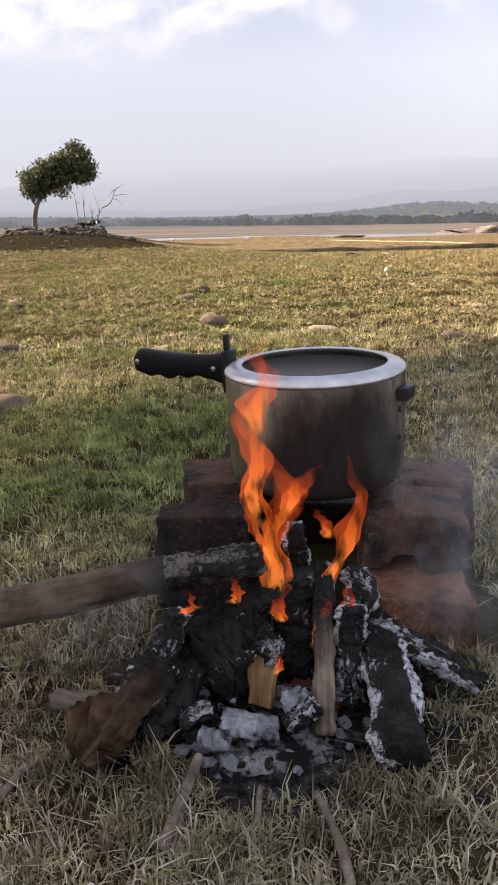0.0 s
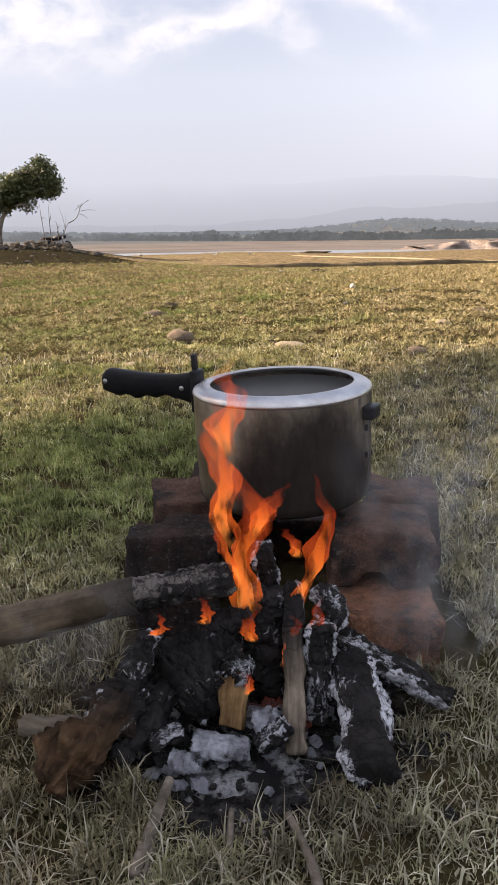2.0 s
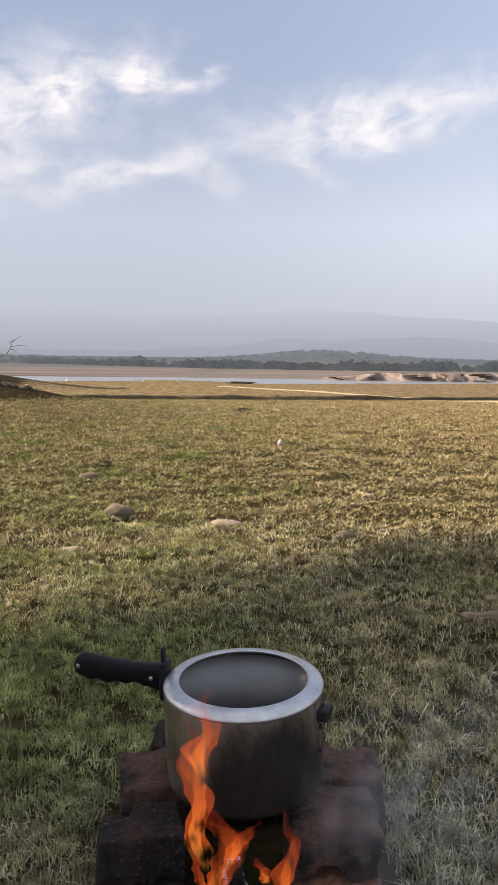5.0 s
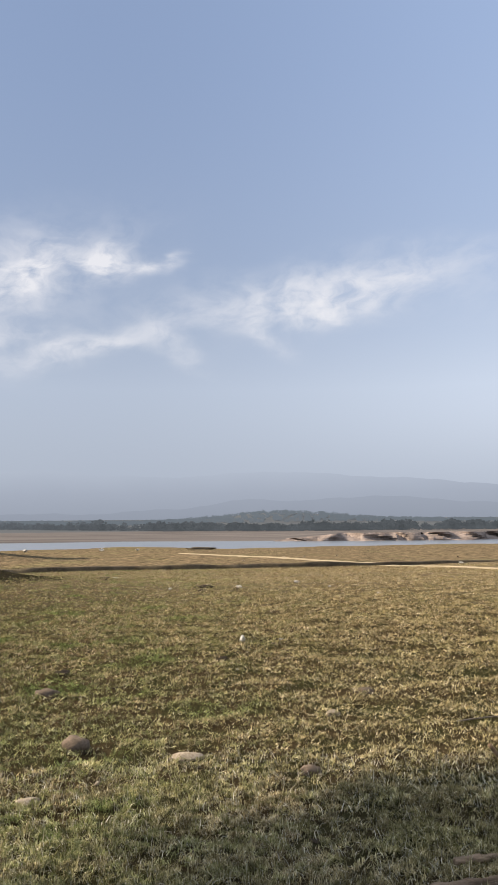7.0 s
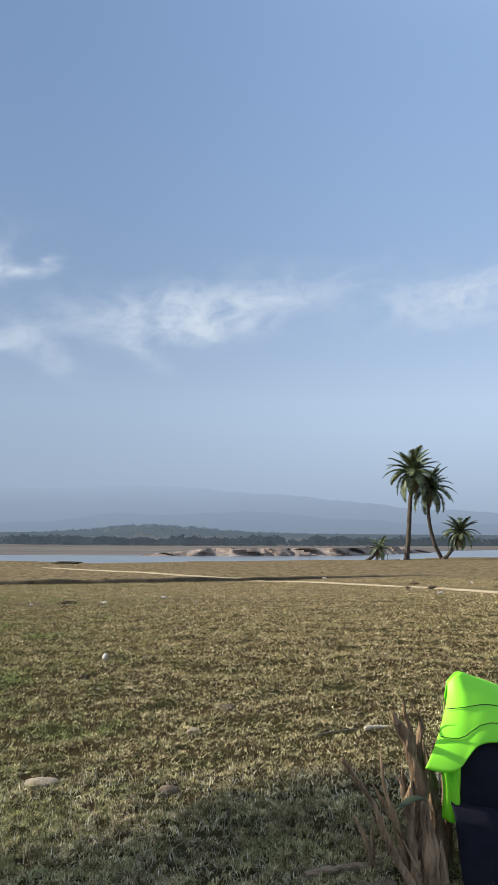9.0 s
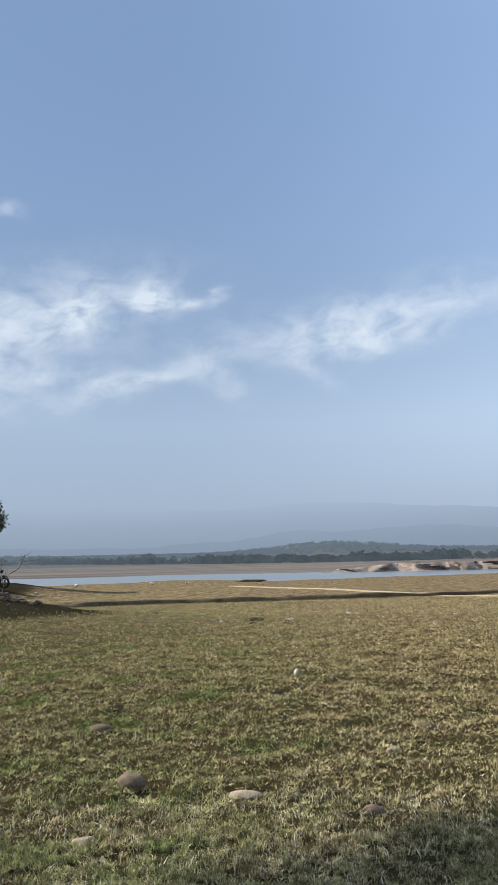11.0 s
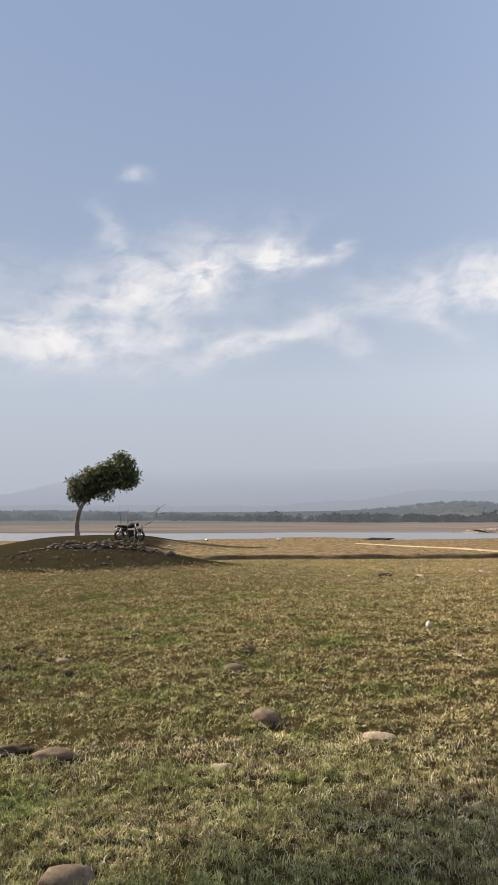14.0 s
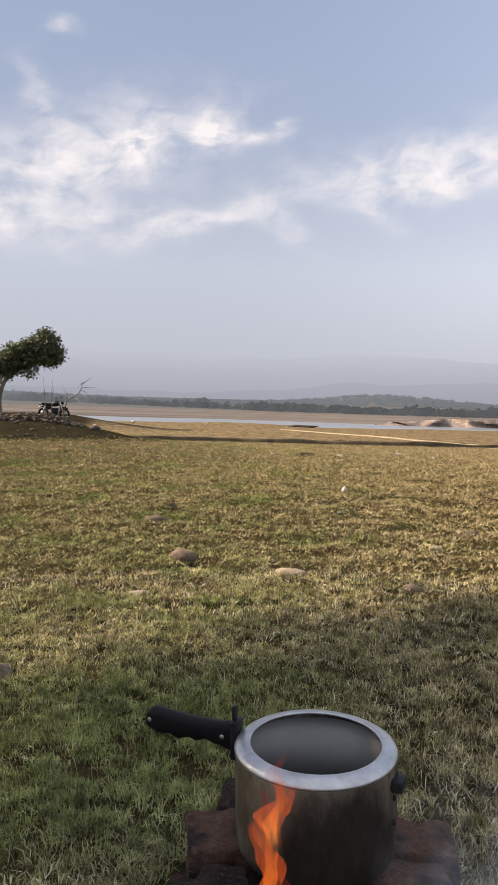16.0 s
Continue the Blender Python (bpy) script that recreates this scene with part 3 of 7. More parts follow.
BRICK_BLACK = brick_material("blackened_brick", (0.050, 0.030, 0.026), (0.105, 0.060, 0.048), 0.42)
POT = cooker_material()
RIM = surface("worn_aluminium", (0.34, 0.34, 0.35), (0.56, 0.56, 0.57), 25, 180, 0.34, 0.08, 0.001, 0.85, vary=0.0, speck=(0.93, 1.06))
INSIDE = inside_material()
BAKELITE = surface("black_bakelite", (0.006, 0.006, 0.007), (0.011, 0.011, 0.012), 30, 200, 0.5, 0.15, 0.001, vary=0.0)
STEEL = surface("steel", (0.35, 0.35, 0.36), (0.5, 0.5, 0.5), 30, 200, 0.35, 0.1, 0.001, 0.9)
FLAME = flame_material("flame", 0.45)
FLAME_CORE = flame_material("flame_core", 0.62, 0.11)
SMOKE = smoke_material()
BARK = bark_material("tree_bark", (0.10, 0.088, 0.074), (0.27, 0.245, 0.215), 3.0)
PALM_BARK = bark_material("palm_bark", (0.042, 0.034, 0.028), (0.10, 0.082, 0.066), 4.0)
LEAF = leaf_material("tree_leaf", (0.022, 0.030, 0.011), (0.078, 0.092, 0.034), 0.22)
FROND = leaf_material("palm_leaf", (0.05, 0.068, 0.03), (0.15, 0.175, 0.085))
DEAD_FROND = leaf_material("dry_palm_leaf", (0.11, 0.085, 0.045), (0.22, 0.17, 0.09))
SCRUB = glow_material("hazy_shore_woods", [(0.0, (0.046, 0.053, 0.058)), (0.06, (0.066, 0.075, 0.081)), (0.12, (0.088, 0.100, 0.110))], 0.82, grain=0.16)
DRIFT = surface("bare_dead_wood", (0.060, 0.038, 0.024), (0.50, 0.345, 0.215), 24, 170, 0.85, 1.0, 0.012, stretch=(1, 1, 0.16))
DRIFT_X = surface("bare_log_wood", (0.055, 0.036, 0.024), (0.33, 0.24, 0.165), 24, 170, 0.85, 1.0, 0.008, stretch=(0.16, 1, 1))
WATER = water_material()
BANK = surface("eroded_bank", (0.10, 0.080, 0.070), (0.33, 0.265, 0.225), 0.30, 1.6, 0.95, 0.8, 0.2)
PATH_DUST = surface("pale_dust", (0.30, 0.235, 0.145), (0.47, 0.38, 0.25), 0.8, 9, 0.95, 0.4, 0.02)
NEON = leaf_material("neon_green_cloth", (0.36, 0.90, 0.03), (0.36, 0.90, 0.03), 0.30)
NAVY = surface("black_cloth", (0.008, 0.008, 0.013), (0.016, 0.016, 0.024), 12, 500, 0.85, 0.3, 0.001, vary=0.0)
BLACK_METAL = surface("black_paint", (0.012, 0.012, 0.014), (0.025, 0.025, 0.028), 8, 60, 0.35, 0.1, 0.001, vary=0.0)
RUBBER = surface("tyre_rubber", (0.014, 0.014, 0.014), (0.028, 0.027, 0.026), 12, 90, 0.8, 0.2, 0.002, vary=0.0)
DUNG = surface("dry_dung", (0.035, 0.026, 0.018), (0.075, 0.058, 0.04), 25, 140, 0.95, 0.8, 0.006)
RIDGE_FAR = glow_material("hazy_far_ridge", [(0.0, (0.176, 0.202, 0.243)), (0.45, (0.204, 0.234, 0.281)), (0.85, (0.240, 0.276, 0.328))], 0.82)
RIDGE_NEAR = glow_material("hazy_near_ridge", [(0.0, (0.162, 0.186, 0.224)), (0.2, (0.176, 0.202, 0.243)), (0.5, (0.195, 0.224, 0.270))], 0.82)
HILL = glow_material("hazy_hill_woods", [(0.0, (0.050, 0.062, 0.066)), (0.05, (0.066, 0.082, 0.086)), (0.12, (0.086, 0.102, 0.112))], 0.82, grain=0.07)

# ---- building helpers ----


def part(name, bm, mat, parent=None, label="", flat=False):
    """Links a bmesh (or a mesh) as one mesh object, under a parent if given."""
    if isinstance(bm, bmesh.types.BMesh):
        me = bpy.data.meshes.new(name)
        bm.to_mesh(me)
        bm.free()
    else:
        me = bm
    if not flat:
        me.polygons.foreach_set("use_smooth", [True] * len(me.polygons))
    if not me.materials:
        me.materials.append(mat)
    ob = new(name, me)
    ob.parent = parent
    if label:
        ob["label"] = label
    return ob


def thing(name, at, label, category, group="", turn=0.0, kind=""):
    ob = new(name)
    ob.empty_display_size = 0.05
    ob.matrix_basis = pose(*at, 0, 0, turn)
    return tagged(ob, label, category, group, kind)


def mesh_np(name, verts, quads):
    """A mesh of quads from arrays."""
    me = bpy.data.meshes.new(name)
    n, k = len(verts), len(quads)
    me.vertices.add(n)
    me.vertices.foreach_set("co", np.asarray(verts, np.float32).ravel())
    me.loops.add(k * 4)
    me.loops.foreach_set("vertex_index", np.asarray(quads, np.int32).ravel())
    me.polygons.add(k)
    me.polygons.foreach_set("loop_start", np.arange(0, k * 4, 4, dtype=np.int32))
    me.polygons.foreach_set("loop_total", np.full(k, 4, np.int32))
    me.update(calc_edges=True)
    me.validate()
    return me


def lathe(profile, seg=64):
    bm = bmesh.new()
    rings = []
    for r, z in profile:
        if r < 1e-6:
            rings.append([bm.verts.new((0, 0, z))])
        else:
            rings.append([bm.verts.new((r * math.cos(2 * math.pi * k / seg), r * math.sin(2 * math.pi * k / seg), z)) for k in range(seg)])
    for a, b in zip(rings, rings[1:]):
        for k in range(seg):
            q = [a[k % len(a)], a[(k + 1) % len(a)], b[(k + 1) % len(b)], b[k % len(b)]]
            q = list(dict.fromkeys(q))
            if len(q) > 2:
                bm.faces.new(q)
    bmesh.ops.recalc_face_normals(bm, faces=bm.faces)
    return bm


def tube(points, radii, seg=10, rough=0.0, freq=12.0, squash=1.0, seed=0.0, steps=1, bm=None):
    """A closed tube along points with radii, its skin made uneven by noise."""
    pts = [Vector(p) for p in points]
    if steps > 1:
        fine, rad = [], []
        for k in range(len(pts) - 1):
            p0, p1, p2, p3 = pts[max(k - 1, 0)], pts[k], pts[k + 1], pts[min(k + 2, len(pts) - 1)]
            for j in range(steps):
                t = j / steps
                fine.append(0.5 * (2 * p1 + (p2 - p0) * t + (2 * p0 - 5 * p1 + 4 * p2 - p3) * t * t + (3 * p1 - p0 - 3 * p2 + p3) * t ** 3))
                rad.append(radii[k] + (radii[k + 1] - radii[k]) * t)
        pts, radii = fine + [pts[-1]], rad + [radii[-1]]
    bm = bm or bmesh.new()
    rings, side = [], None
    for k, p in enumerate(pts):
        d = (pts[min(k + 1, len(pts) - 1)] - pts[max(k - 1, 0)]).normalized()
        side = (side - d * side.dot(d)).normalized() if side else d.orthogonal().normalized()
        up = d.cross(side)
        ring = []
        for j in range(seg):
            a = 2 * math.pi * j / seg
            off = side * math.cos(a) + up * math.sin(a) * squash
            r = radii[k] * (1 + rough * noise.noise((p + off * radii[k]) * freq + Vector((seed, 0, 0))))
            ring.append(bm.verts.new(p + off * r))
        rings.append(ring)
    for a, b in zip(rings, rings[1:]):
        for j in range(seg):
            bm.faces.new((a[j], a[(j + 1) % seg], b[(j + 1) % seg], b[j]))
    bm.faces.new(list(reversed(rings[0])))
    bm.faces.new(rings[-1])
    return bm


def lump(size, seed=0, rough=0.25, freq=1.6, sub=3, flat=0.0):
    """A stone or lump: an uneven rounded body of the given size, centred."""
    bm = bmesh.new()
    bmesh.ops.create_icosphere(bm, subdivisions=sub, radius=1.0)
    for v in bm.verts:
        p = v.co.copy()
        k = 1 + rough * noise.noise(p * freq + Vector((seed * 3.1, seed, 0))) + 0.4 * rough * noise.noise(p * freq * 3 + Vector((0, seed, 5)))
        z = p.z * k
        if flat and z < -flat:
            z = -flat
        v.co = (p.x * k * size[0] / 2, p.y * k * size[1] / 2, z * size[2] / 2)
    return bm


def block(size, seed=0, rough=0.004, cuts=7, bevel=0.006, chip=0.0):
    """A worn brick-shaped body: rounded edges, uneven faces, its foot at z = 0."""
    bm = bmesh.new()
    bmesh.ops.create_cube(bm, size=1.0)
    bmesh.ops.scale(bm, vec=size, verts=bm.verts)
    bmesh.ops.bevel(bm, geom=list(bm.edges), offset=bevel, segments=2, affect="EDGES", profile=0.6)
    bmesh.ops.subdivide_edges(bm, edges=[e for e in bm.edges if e.calc_length() > bevel * 3], cuts=cuts, use_grid_fill=True)
    for v in bm.verts:
        n = v.co.normalized()
        d = rough * noise.noise(v.co * 45 + Vector((seed, 0, 0))) + 2.2 * rough * noise.noise(v.co * 14 + Vector((0, seed, 0)))
        if chip:
            d -= chip * max(0.0, noise.noise(v.co * 11 + Vector((seed, seed, 3))) - 0.1)
        v.co += n * d
        v.co.z += size[2] / 2
    bmesh.ops.recalc_face_normals(bm, faces=bm.faces)
    return bm


def box(bm, size, at, turn=None):
    m = Matrix.Translation(at) @ (turn or Matrix.Identity(4)) @ Matrix.Diagonal((*size, 1.0))
    bmesh.ops.create_cube(bm, size=1.0, matrix=m)
    return bm


def soft_box(size, bevel, at=(0, 0, 0)):
    bm = bmesh.new()
    box(bm, size, at)
    bmesh.ops.bevel(bm, geom=list(bm.edges), offset=bevel, segments=3, affect="EDGES", profile=0.5)
    return bm


def along(a, b):
    """A pose at a whose x axis points at b."""
    a, b = Vector(a), Vector(b)
    return Matrix.Translation(a) @ (b - a).to_track_quat("X", "Z").to_matrix().to_4x4()


def curve_at(pts, u):
    f = u * (len(pts) - 1)
    i = min(int(f), len(pts) - 2)
    t = f - i
    p = [Vector(pts[max(0, min(len(pts) - 1, j))]) for j in (i - 1, i, i + 1, i + 2)]
    return 0.5 * (2 * p[1] + (p[2] - p[0]) * t + (2 * p[0] - 5 * p[1] + 4 * p[2] - p[3]) * t * t + (3 * p[1] - p[0] - 3 * p[2] + p[3]) * t ** 3)


def step01(t):
    t = np.clip(t, 0.0, 1.0)
    return t * t * (3 - 2 * t)


# ---- the ground: one sheet from the near turf over the river bed to the horizon ----


def wob(x, y, f):
    return np.sin(x * f + 1.3) * np.cos(y * f * 1.27 + 0.4) + 0.5 * np.sin(x * f * 2.3 + y * f * 1.9 + 2.0)


def height(x, y):
    x, y = np.asarray(x, float), np.asarray(y, float)
    r = np.hypot(x, y)
    z = 0.021 * x * (1 - step01((r - 9.0) / 20.0)) + 0.006 * np.clip(x, 0, 60) * step01((r - 14.0) / 20.0)
    yy = np.clip(y, -50, 62)
    z = z - 0.0450 * (np.sqrt((np.minimum(yy, 33.5) - 7.0) ** 2 + 4.0) + np.minimum(yy, 33.5) - 7.0) / 2 - (0.0035 + 0.007 * step01((x - 2.0) / 9.0)) * np.maximum(yy - 33.5, 0)
    z = z + 0.006 * wob(x, y, 3.1) * step01((r - 1.5) / 2) + 0.025 * wob(x, y, 0.31) * step01((r - 10) / 10)
    # the near mound on a broad swell, and a rise under the lone tree
    z = z + 0.36 * step01((1 - np.hypot((x + 7.0) / 9.5, (y - 17.0) / 10.0)) / 0.6)
    z = z + 0.38 * step01((1 - np.hypot((x + 5.1) / 3.5, (y - 17.8) / 4.2)) / 0.85) * (1 + 0.06 * wob(x, y, 1.3))
    z = z + 0.90 * step01((1 - np.hypot((x + 12.0) / 9.0, (y - 43.0) / 8.0)) / 0.8)
    # a low grassy step up across the plain
    edge = 33.2 - 0.14 * np.clip(x, -12, 9) + 0.12 * wob(x, 0 * y, 0.4)
    rise = 0.22 * (1 - step01((x - 5.0) / 14.0)) * step01((x + 8) / 4.0)
    z = z + rise * step01((y - edge) / 0.22) * (1 - step01((y - edge - 1) / 26.0))
    # lip of the plain and the bank down to the water
    lip = 61.0 + 1.2 * wob(x, 0 * y, 0.11) + 0.8 * wob(x, 0 * y, 0.45)
    z = z + (-7.0 - z) * step01((y - lip) / 8.0)
    # far shore, flats and low rise
    shore = 192.0 - 0.20 * np.clip(x, 0, 85) + 0.27 * np.clip(-x - 12, 0, 400) + 0.55 * np.clip(x - 88, 0, 500) + 3 * wob(x, 0 * y, 0.05)
    far = -4.75 + 0.15 * step01((y - shore) / 110.0)
    cliff = step01((x - 45) / 20.0) * (1 - step01((x - 125) / 25.0)) * 0.9
    far = far + cliff * step01((y - shore - 1) / 3.0) * (1 - step01((y - shore - 30) / 60.0))
    far = far + 11.0 * np.exp(-((x - 175) / 85) ** 2 - ((y - 820) / 170) ** 2) + 2.0 * np.exp(-((x - 330) / 120) ** 2 - ((y - 900) / 200) ** 2) + 6.0 * np.exp(-((x + 330) / 160) ** 2 - ((y - 850) / 200) ** 2)
    z = z + (far - z) * step01((y - shore + 5) / 8.0)
    return z


def sheet(name, xs, ys, lift=0.0):
    X, Y = np.meshgrid(xs, ys)
    Z = height(X, Y) + lift
    k = np.arange(len(xs) * len(ys)).reshape(len(ys), len(xs))
    quads = np.stack([k[:-1, :-1], k[:-1, 1:], k[1:, 1:], k[1:, :-1]], -1).reshape(-1, 4)
    return mesh_np(name, np.stack([X, Y, Z], -1).reshape(-1, 3), quads)


gx = np.sinh(np.linspace(-math.asinh(3600 / 1.2), math.asinh(3600 / 1.2), 320)) * 1.2
gy = np.concatenate([-np.geomspace(80, 1, 30), np.linspace(-0.8, 5, 90), np.geomspace(5.1, 31.2, 85), np.linspace(31.4, 36.4, 80), np.geomspace(36.7, 58, 40), np.linspace(58.5, 72, 40),
                     np.geomspace(75, 170, 25), np.linspace(172, 330, 90), np.geomspace(335, 1200, 60), np.geomspace(1250, 4700, 12)])
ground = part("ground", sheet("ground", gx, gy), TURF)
tagged(ground, "dry yellow-green grazed grassland sloping to a river", "ground", kind="structure")


def ground_at(x, y):
    return float(height(x, y))


wbm = bmesh.new()
bmesh.ops.create_grid(wbm, x_segments=2, y_segments=2, size=1.0)
for v in wbm.verts:
    v.co = (v.co.x * 2500, 380 + v.co.y * 325, -4.9)
tagged(part("water", wbm, WATER, None), "calm pale grey-blue river beyond the grassland", "water", kind="structure")


def ribbon(name, pts, widths, mat, lift, label, category):
    """A trodden strip that follows the ground, with uneven edges."""
    verts, quads, n = [], [], 0
    fine = []
    for (a, wa), (b, wb) in zip(zip(pts, widths), zip(pts[1:], widths[1:])):
        for j in range(24):
            t = j / 24
            fine.append((a[0] + (b[0] - a[0]) * t, a[1] + (b[1] - a[1]) * t, wa + (wb - wa) * t))
    for k, (x, y, w) in enumerate(fine):
        x2, y2, _ = fine[min(k + 1, len(fine) - 1)]
        x1, y1, _ = fine[max(k - 1, 0)]
        d = Vector((x2 - x1, y2 - y1)).normalized()
        for j in range(5):
            s = (j - 2) / 2 * w / 2 * (1 + 0.5 * noise.noise((x * 0.6, y * 0.6, j)))
            px, py = x - d.y * s, y + d.x * s
            verts.append((px, py, ground_at(px, py) + (lift if 0 < j < 4 else -0.01)))
        if k:
            for j in range(4):
                quads.append((5 * k - 5 + j, 5 * k - 4 + j, 5 * k + 1 + j, 5 * k + j))
    return tagged(part(name, mesh_np(name, verts, quads), mat), label, category, kind="structure")


ribbon("dirt_path", [(3.8, 47.0), (5.9, 43.2), (8.2, 39.2), (9.7, 35.6), (12.1, 31.6), (12.6, 27.0), (12.6, 22.0), (12.2, 17.6), (11.2, 12.6), (13.0, 7.0)], [0.6, 0.9, 1.0, 1.0, 1.0, 0.8, 0.6, 0.5, 0.45, 0.4], PATH_DUST, 0.025, "pale dusty footpath worn through dry grass", "path")

# the face of the low step across the plain, its shade put into dark earth colour
EARTH_AND_SHADE = surface("earth_and_shade", (0.045, 0.035, 0.022), (0.12, 0.094, 0.060), 1.2, 14, 0.95, 0.9, 0.05)
cut_verts, cut_quads = [], []
for k in range(520):
    x = -8.6 + 31.0 * k / 519
    foot = 33.2 - 0.14 * min(9.0, max(-12.0, x)) - 0.05 + 0.10 * noise.noise((x * 0.9, 0, 3)) + 0.12 * float(wob(x, 0.0, 0.4))
    tall = 0.21 * min(1.0, max(0.0, (22.4 - x) / 13.0)) * min(1.0, (x + 8.6) / 1.5) * (0.85 + 0.5 * noise.noise((x * 0.5, 2, 0)))
    z0 = ground_at(x, foot - 0.1)
    for dy, dz in ((-0.10, -0.05), (-0.03, 0.35 * tall), (0.0, tall), (0.22, tall + 0.012), (0.7, -0.06)):
        cut_verts.append((x, foot + dy, z0 + dz))
    if k:
        for j in range(4):
            cut_quads.append((5 * k - 5 + j, 5 * k + j, 5 * k + 1 + j, 5 * k - 4 + j))
tagged(part("ground_step", mesh_np("ground_step", cut_verts, cut_quads), EARTH_AND_SHADE), "low step crossing the grassland, its shade coloured in", "ground", kind="structure")

# far mountain ridges, a plain backdrop at the horizon, glowing with painted haze


def ridge(name, y, stops, mat, label, amp):
    az = np.linspace(-60, 70, 261)
    top = np.interp(az, [a for a, _ in stops], [e for _, e in stops])
    top = top + amp * (np.sin(az * 0.9) + 0.6 * np.sin(az * 2.3 + 1) + 0.35 * np.sin(az * 5.1 + 2))
    xs, ys = y * np.sin(np.radians(az)), y * np.cos(np.radians(az))
    zt = 1.1 + y * np.tan(np.radians(top))
    verts = np.concatenate([np.stack([xs, ys, 0 * xs - 30], -1), np.stack([xs * 1.01, ys * 1.01, zt], -1)])
    k = np.arange(260)
    return tagged(part(name, mesh_np(name, verts, np.stack([k, k + 1, k + 262, k + 261], -1)), mat), label, "mountain", kind="structure")


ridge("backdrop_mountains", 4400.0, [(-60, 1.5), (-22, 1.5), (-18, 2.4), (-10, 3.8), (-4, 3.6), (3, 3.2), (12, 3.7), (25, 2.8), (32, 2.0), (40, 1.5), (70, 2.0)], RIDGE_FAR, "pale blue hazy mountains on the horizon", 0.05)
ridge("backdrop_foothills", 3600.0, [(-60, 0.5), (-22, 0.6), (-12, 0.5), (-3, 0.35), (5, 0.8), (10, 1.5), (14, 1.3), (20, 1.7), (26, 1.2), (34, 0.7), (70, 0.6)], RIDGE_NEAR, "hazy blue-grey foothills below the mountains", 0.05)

# ---- leaves and trees ----


def leaf_cloud(blobs, count, size, seed, shell=0.55):
    """Quads strewn through a set of blobs (centre, radii): a crown with gaps and an uneven outline."""
    rng = np.random.default_rng(seed)
    vol = np.array([r[0] * r[1] * r[2] for _, r in blobs])
    which = rng.choice(len(blobs), count, p=vol / vol.sum())
    c = np.array([b for b, _ in blobs])[which]
    r = np.array([q for _, q in blobs])[which]
    d = rng.normal(size=(count, 3))
    d /= np.linalg.norm(d, axis=1)[:, None]
    rad = shell + (0.94 - shell) * rng.random(count) ** 0.7
    rad *= 1 + 0.16 * np.sin(d[:, 0] * 7 + which) * np.cos(d[:, 2] * 9 + which * 2.0)
    p = c + d * r * rad[:, None]
    # gather into twig-ends
    hub = p[rng.integers(0, count, count // 14)]
    pick = hub[rng.integers(0, len(hub), count)]
    near = rng.random(count) < 0.92
    p[near] = pick[near] + rng.normal(size=(near.sum(), 3)) * size * 1.25
    a, b = rng.normal(size=(count, 3)), rng.normal(size=(count, 3))
    a /= np.linalg.norm(a, axis=1)[:, None]
    b -= a * (a * b).sum(1)[:, None]
    b /= np.linalg.norm(b, axis=1)[:, None]
    L = size * (0.6 + 0.8 * rng.random(count))[:, None]
    W = L * 0.42
    v = np.stack([p - a * L, p - b * W, p + a * L, p + b * W], 1).reshape(-1, 3)
    return mesh_np("crown", v, np.arange(count * 4).reshape(-1, 4))


tx, ty = -14.0, 46.0
tree = thing("tree", (tx, ty, ground_at(tx, ty) - 0.15), "lone leaning broadleaf tree with dense dark crown", "tree")
tree.matrix_basis = tree.matrix_basis @ Matrix.Diagonal((1.10, 1.10, 1.13, 1.0))
base_z = ground_at(tx, ty) - 0.15
trunk = [(-0.1, 0, 0), (-0.16, 0, 0.5), (-0.15, 0, 1.1), (0.02, 0, 1.75), (0.35, 0, 2.2), (0.9, 0.1, 2.6), (1.6, 0.2, 3.1)]
part("trunk", tube(trunk, [0.19, 0.135, 0.12, 0.12, 0.105, 0.085, 0.05], 14, 0.25, 3.0, steps=5), BARK, tree)
for k, (p, q, e) in enumerate([((0.02, 0, 1.75), (-0.25, -0.2, 2.3), (-0.5, -0.3, 2.8)), ((0.35, 0, 2.2), (0.4, 0.4, 2.9), (0.5, 0.6, 3.6)), ((0.6, 0, 2.4), (1.2, -0.3, 2.55), (2.0, -0.4, 2.6)),
                               ((0.9, 0.1, 2.6), (1.6, 0.4, 3.3), (2.4, 0.5, 4.0)), ((0.35, 0, 2.2), (0.2, -0.5, 2.8), (0.1, -0.7, 3.4))]):
    part("limb", tube([p, q, e], [0.08, 0.055, 0.02], 8, 0.2, 4.0, steps=4), BARK, tree)
blobs = [((-0.05, 0.0, 2.95), (0.85, 0.9, 0.72)), ((0.1, 0.0, 2.55), (0.72, 0.8, 0.45)), ((0.45, 0.1, 3.3), (0.9, 1.0, 0.75)), ((0.9, 0.0, 2.9), (0.85, 0.9, 0.6)), ((1.2, 0.1, 3.6), (0.95, 1.1, 0.72)),
         ((1.95, 0.1, 3.75), (0.9, 1.0, 0.8)), ((2.45, 0.1, 4.1), (0.85, 0.9, 0.8)), ((2.85, 0.0, 3.6), (0.75, 0.8, 0.8)), ((2.6, 0.0, 3.15), (0.62, 0.7, 0.42)), ((1.6, -0.1, 3.0), (0.7, 0.7, 0.5)),
         ((1.55, -0.2, 2.38), (0.46, 0.35, 0.24)), ((2.3, 0.1, 4.75), (0.4, 0.4, 0.3)), ((1.6, 0.0, 3.9), (0.7, 0.7, 0.5))]
part("crown", leaf_cloud(blobs, 21000, 0.088, 3, 0.10), LEAF, tree)

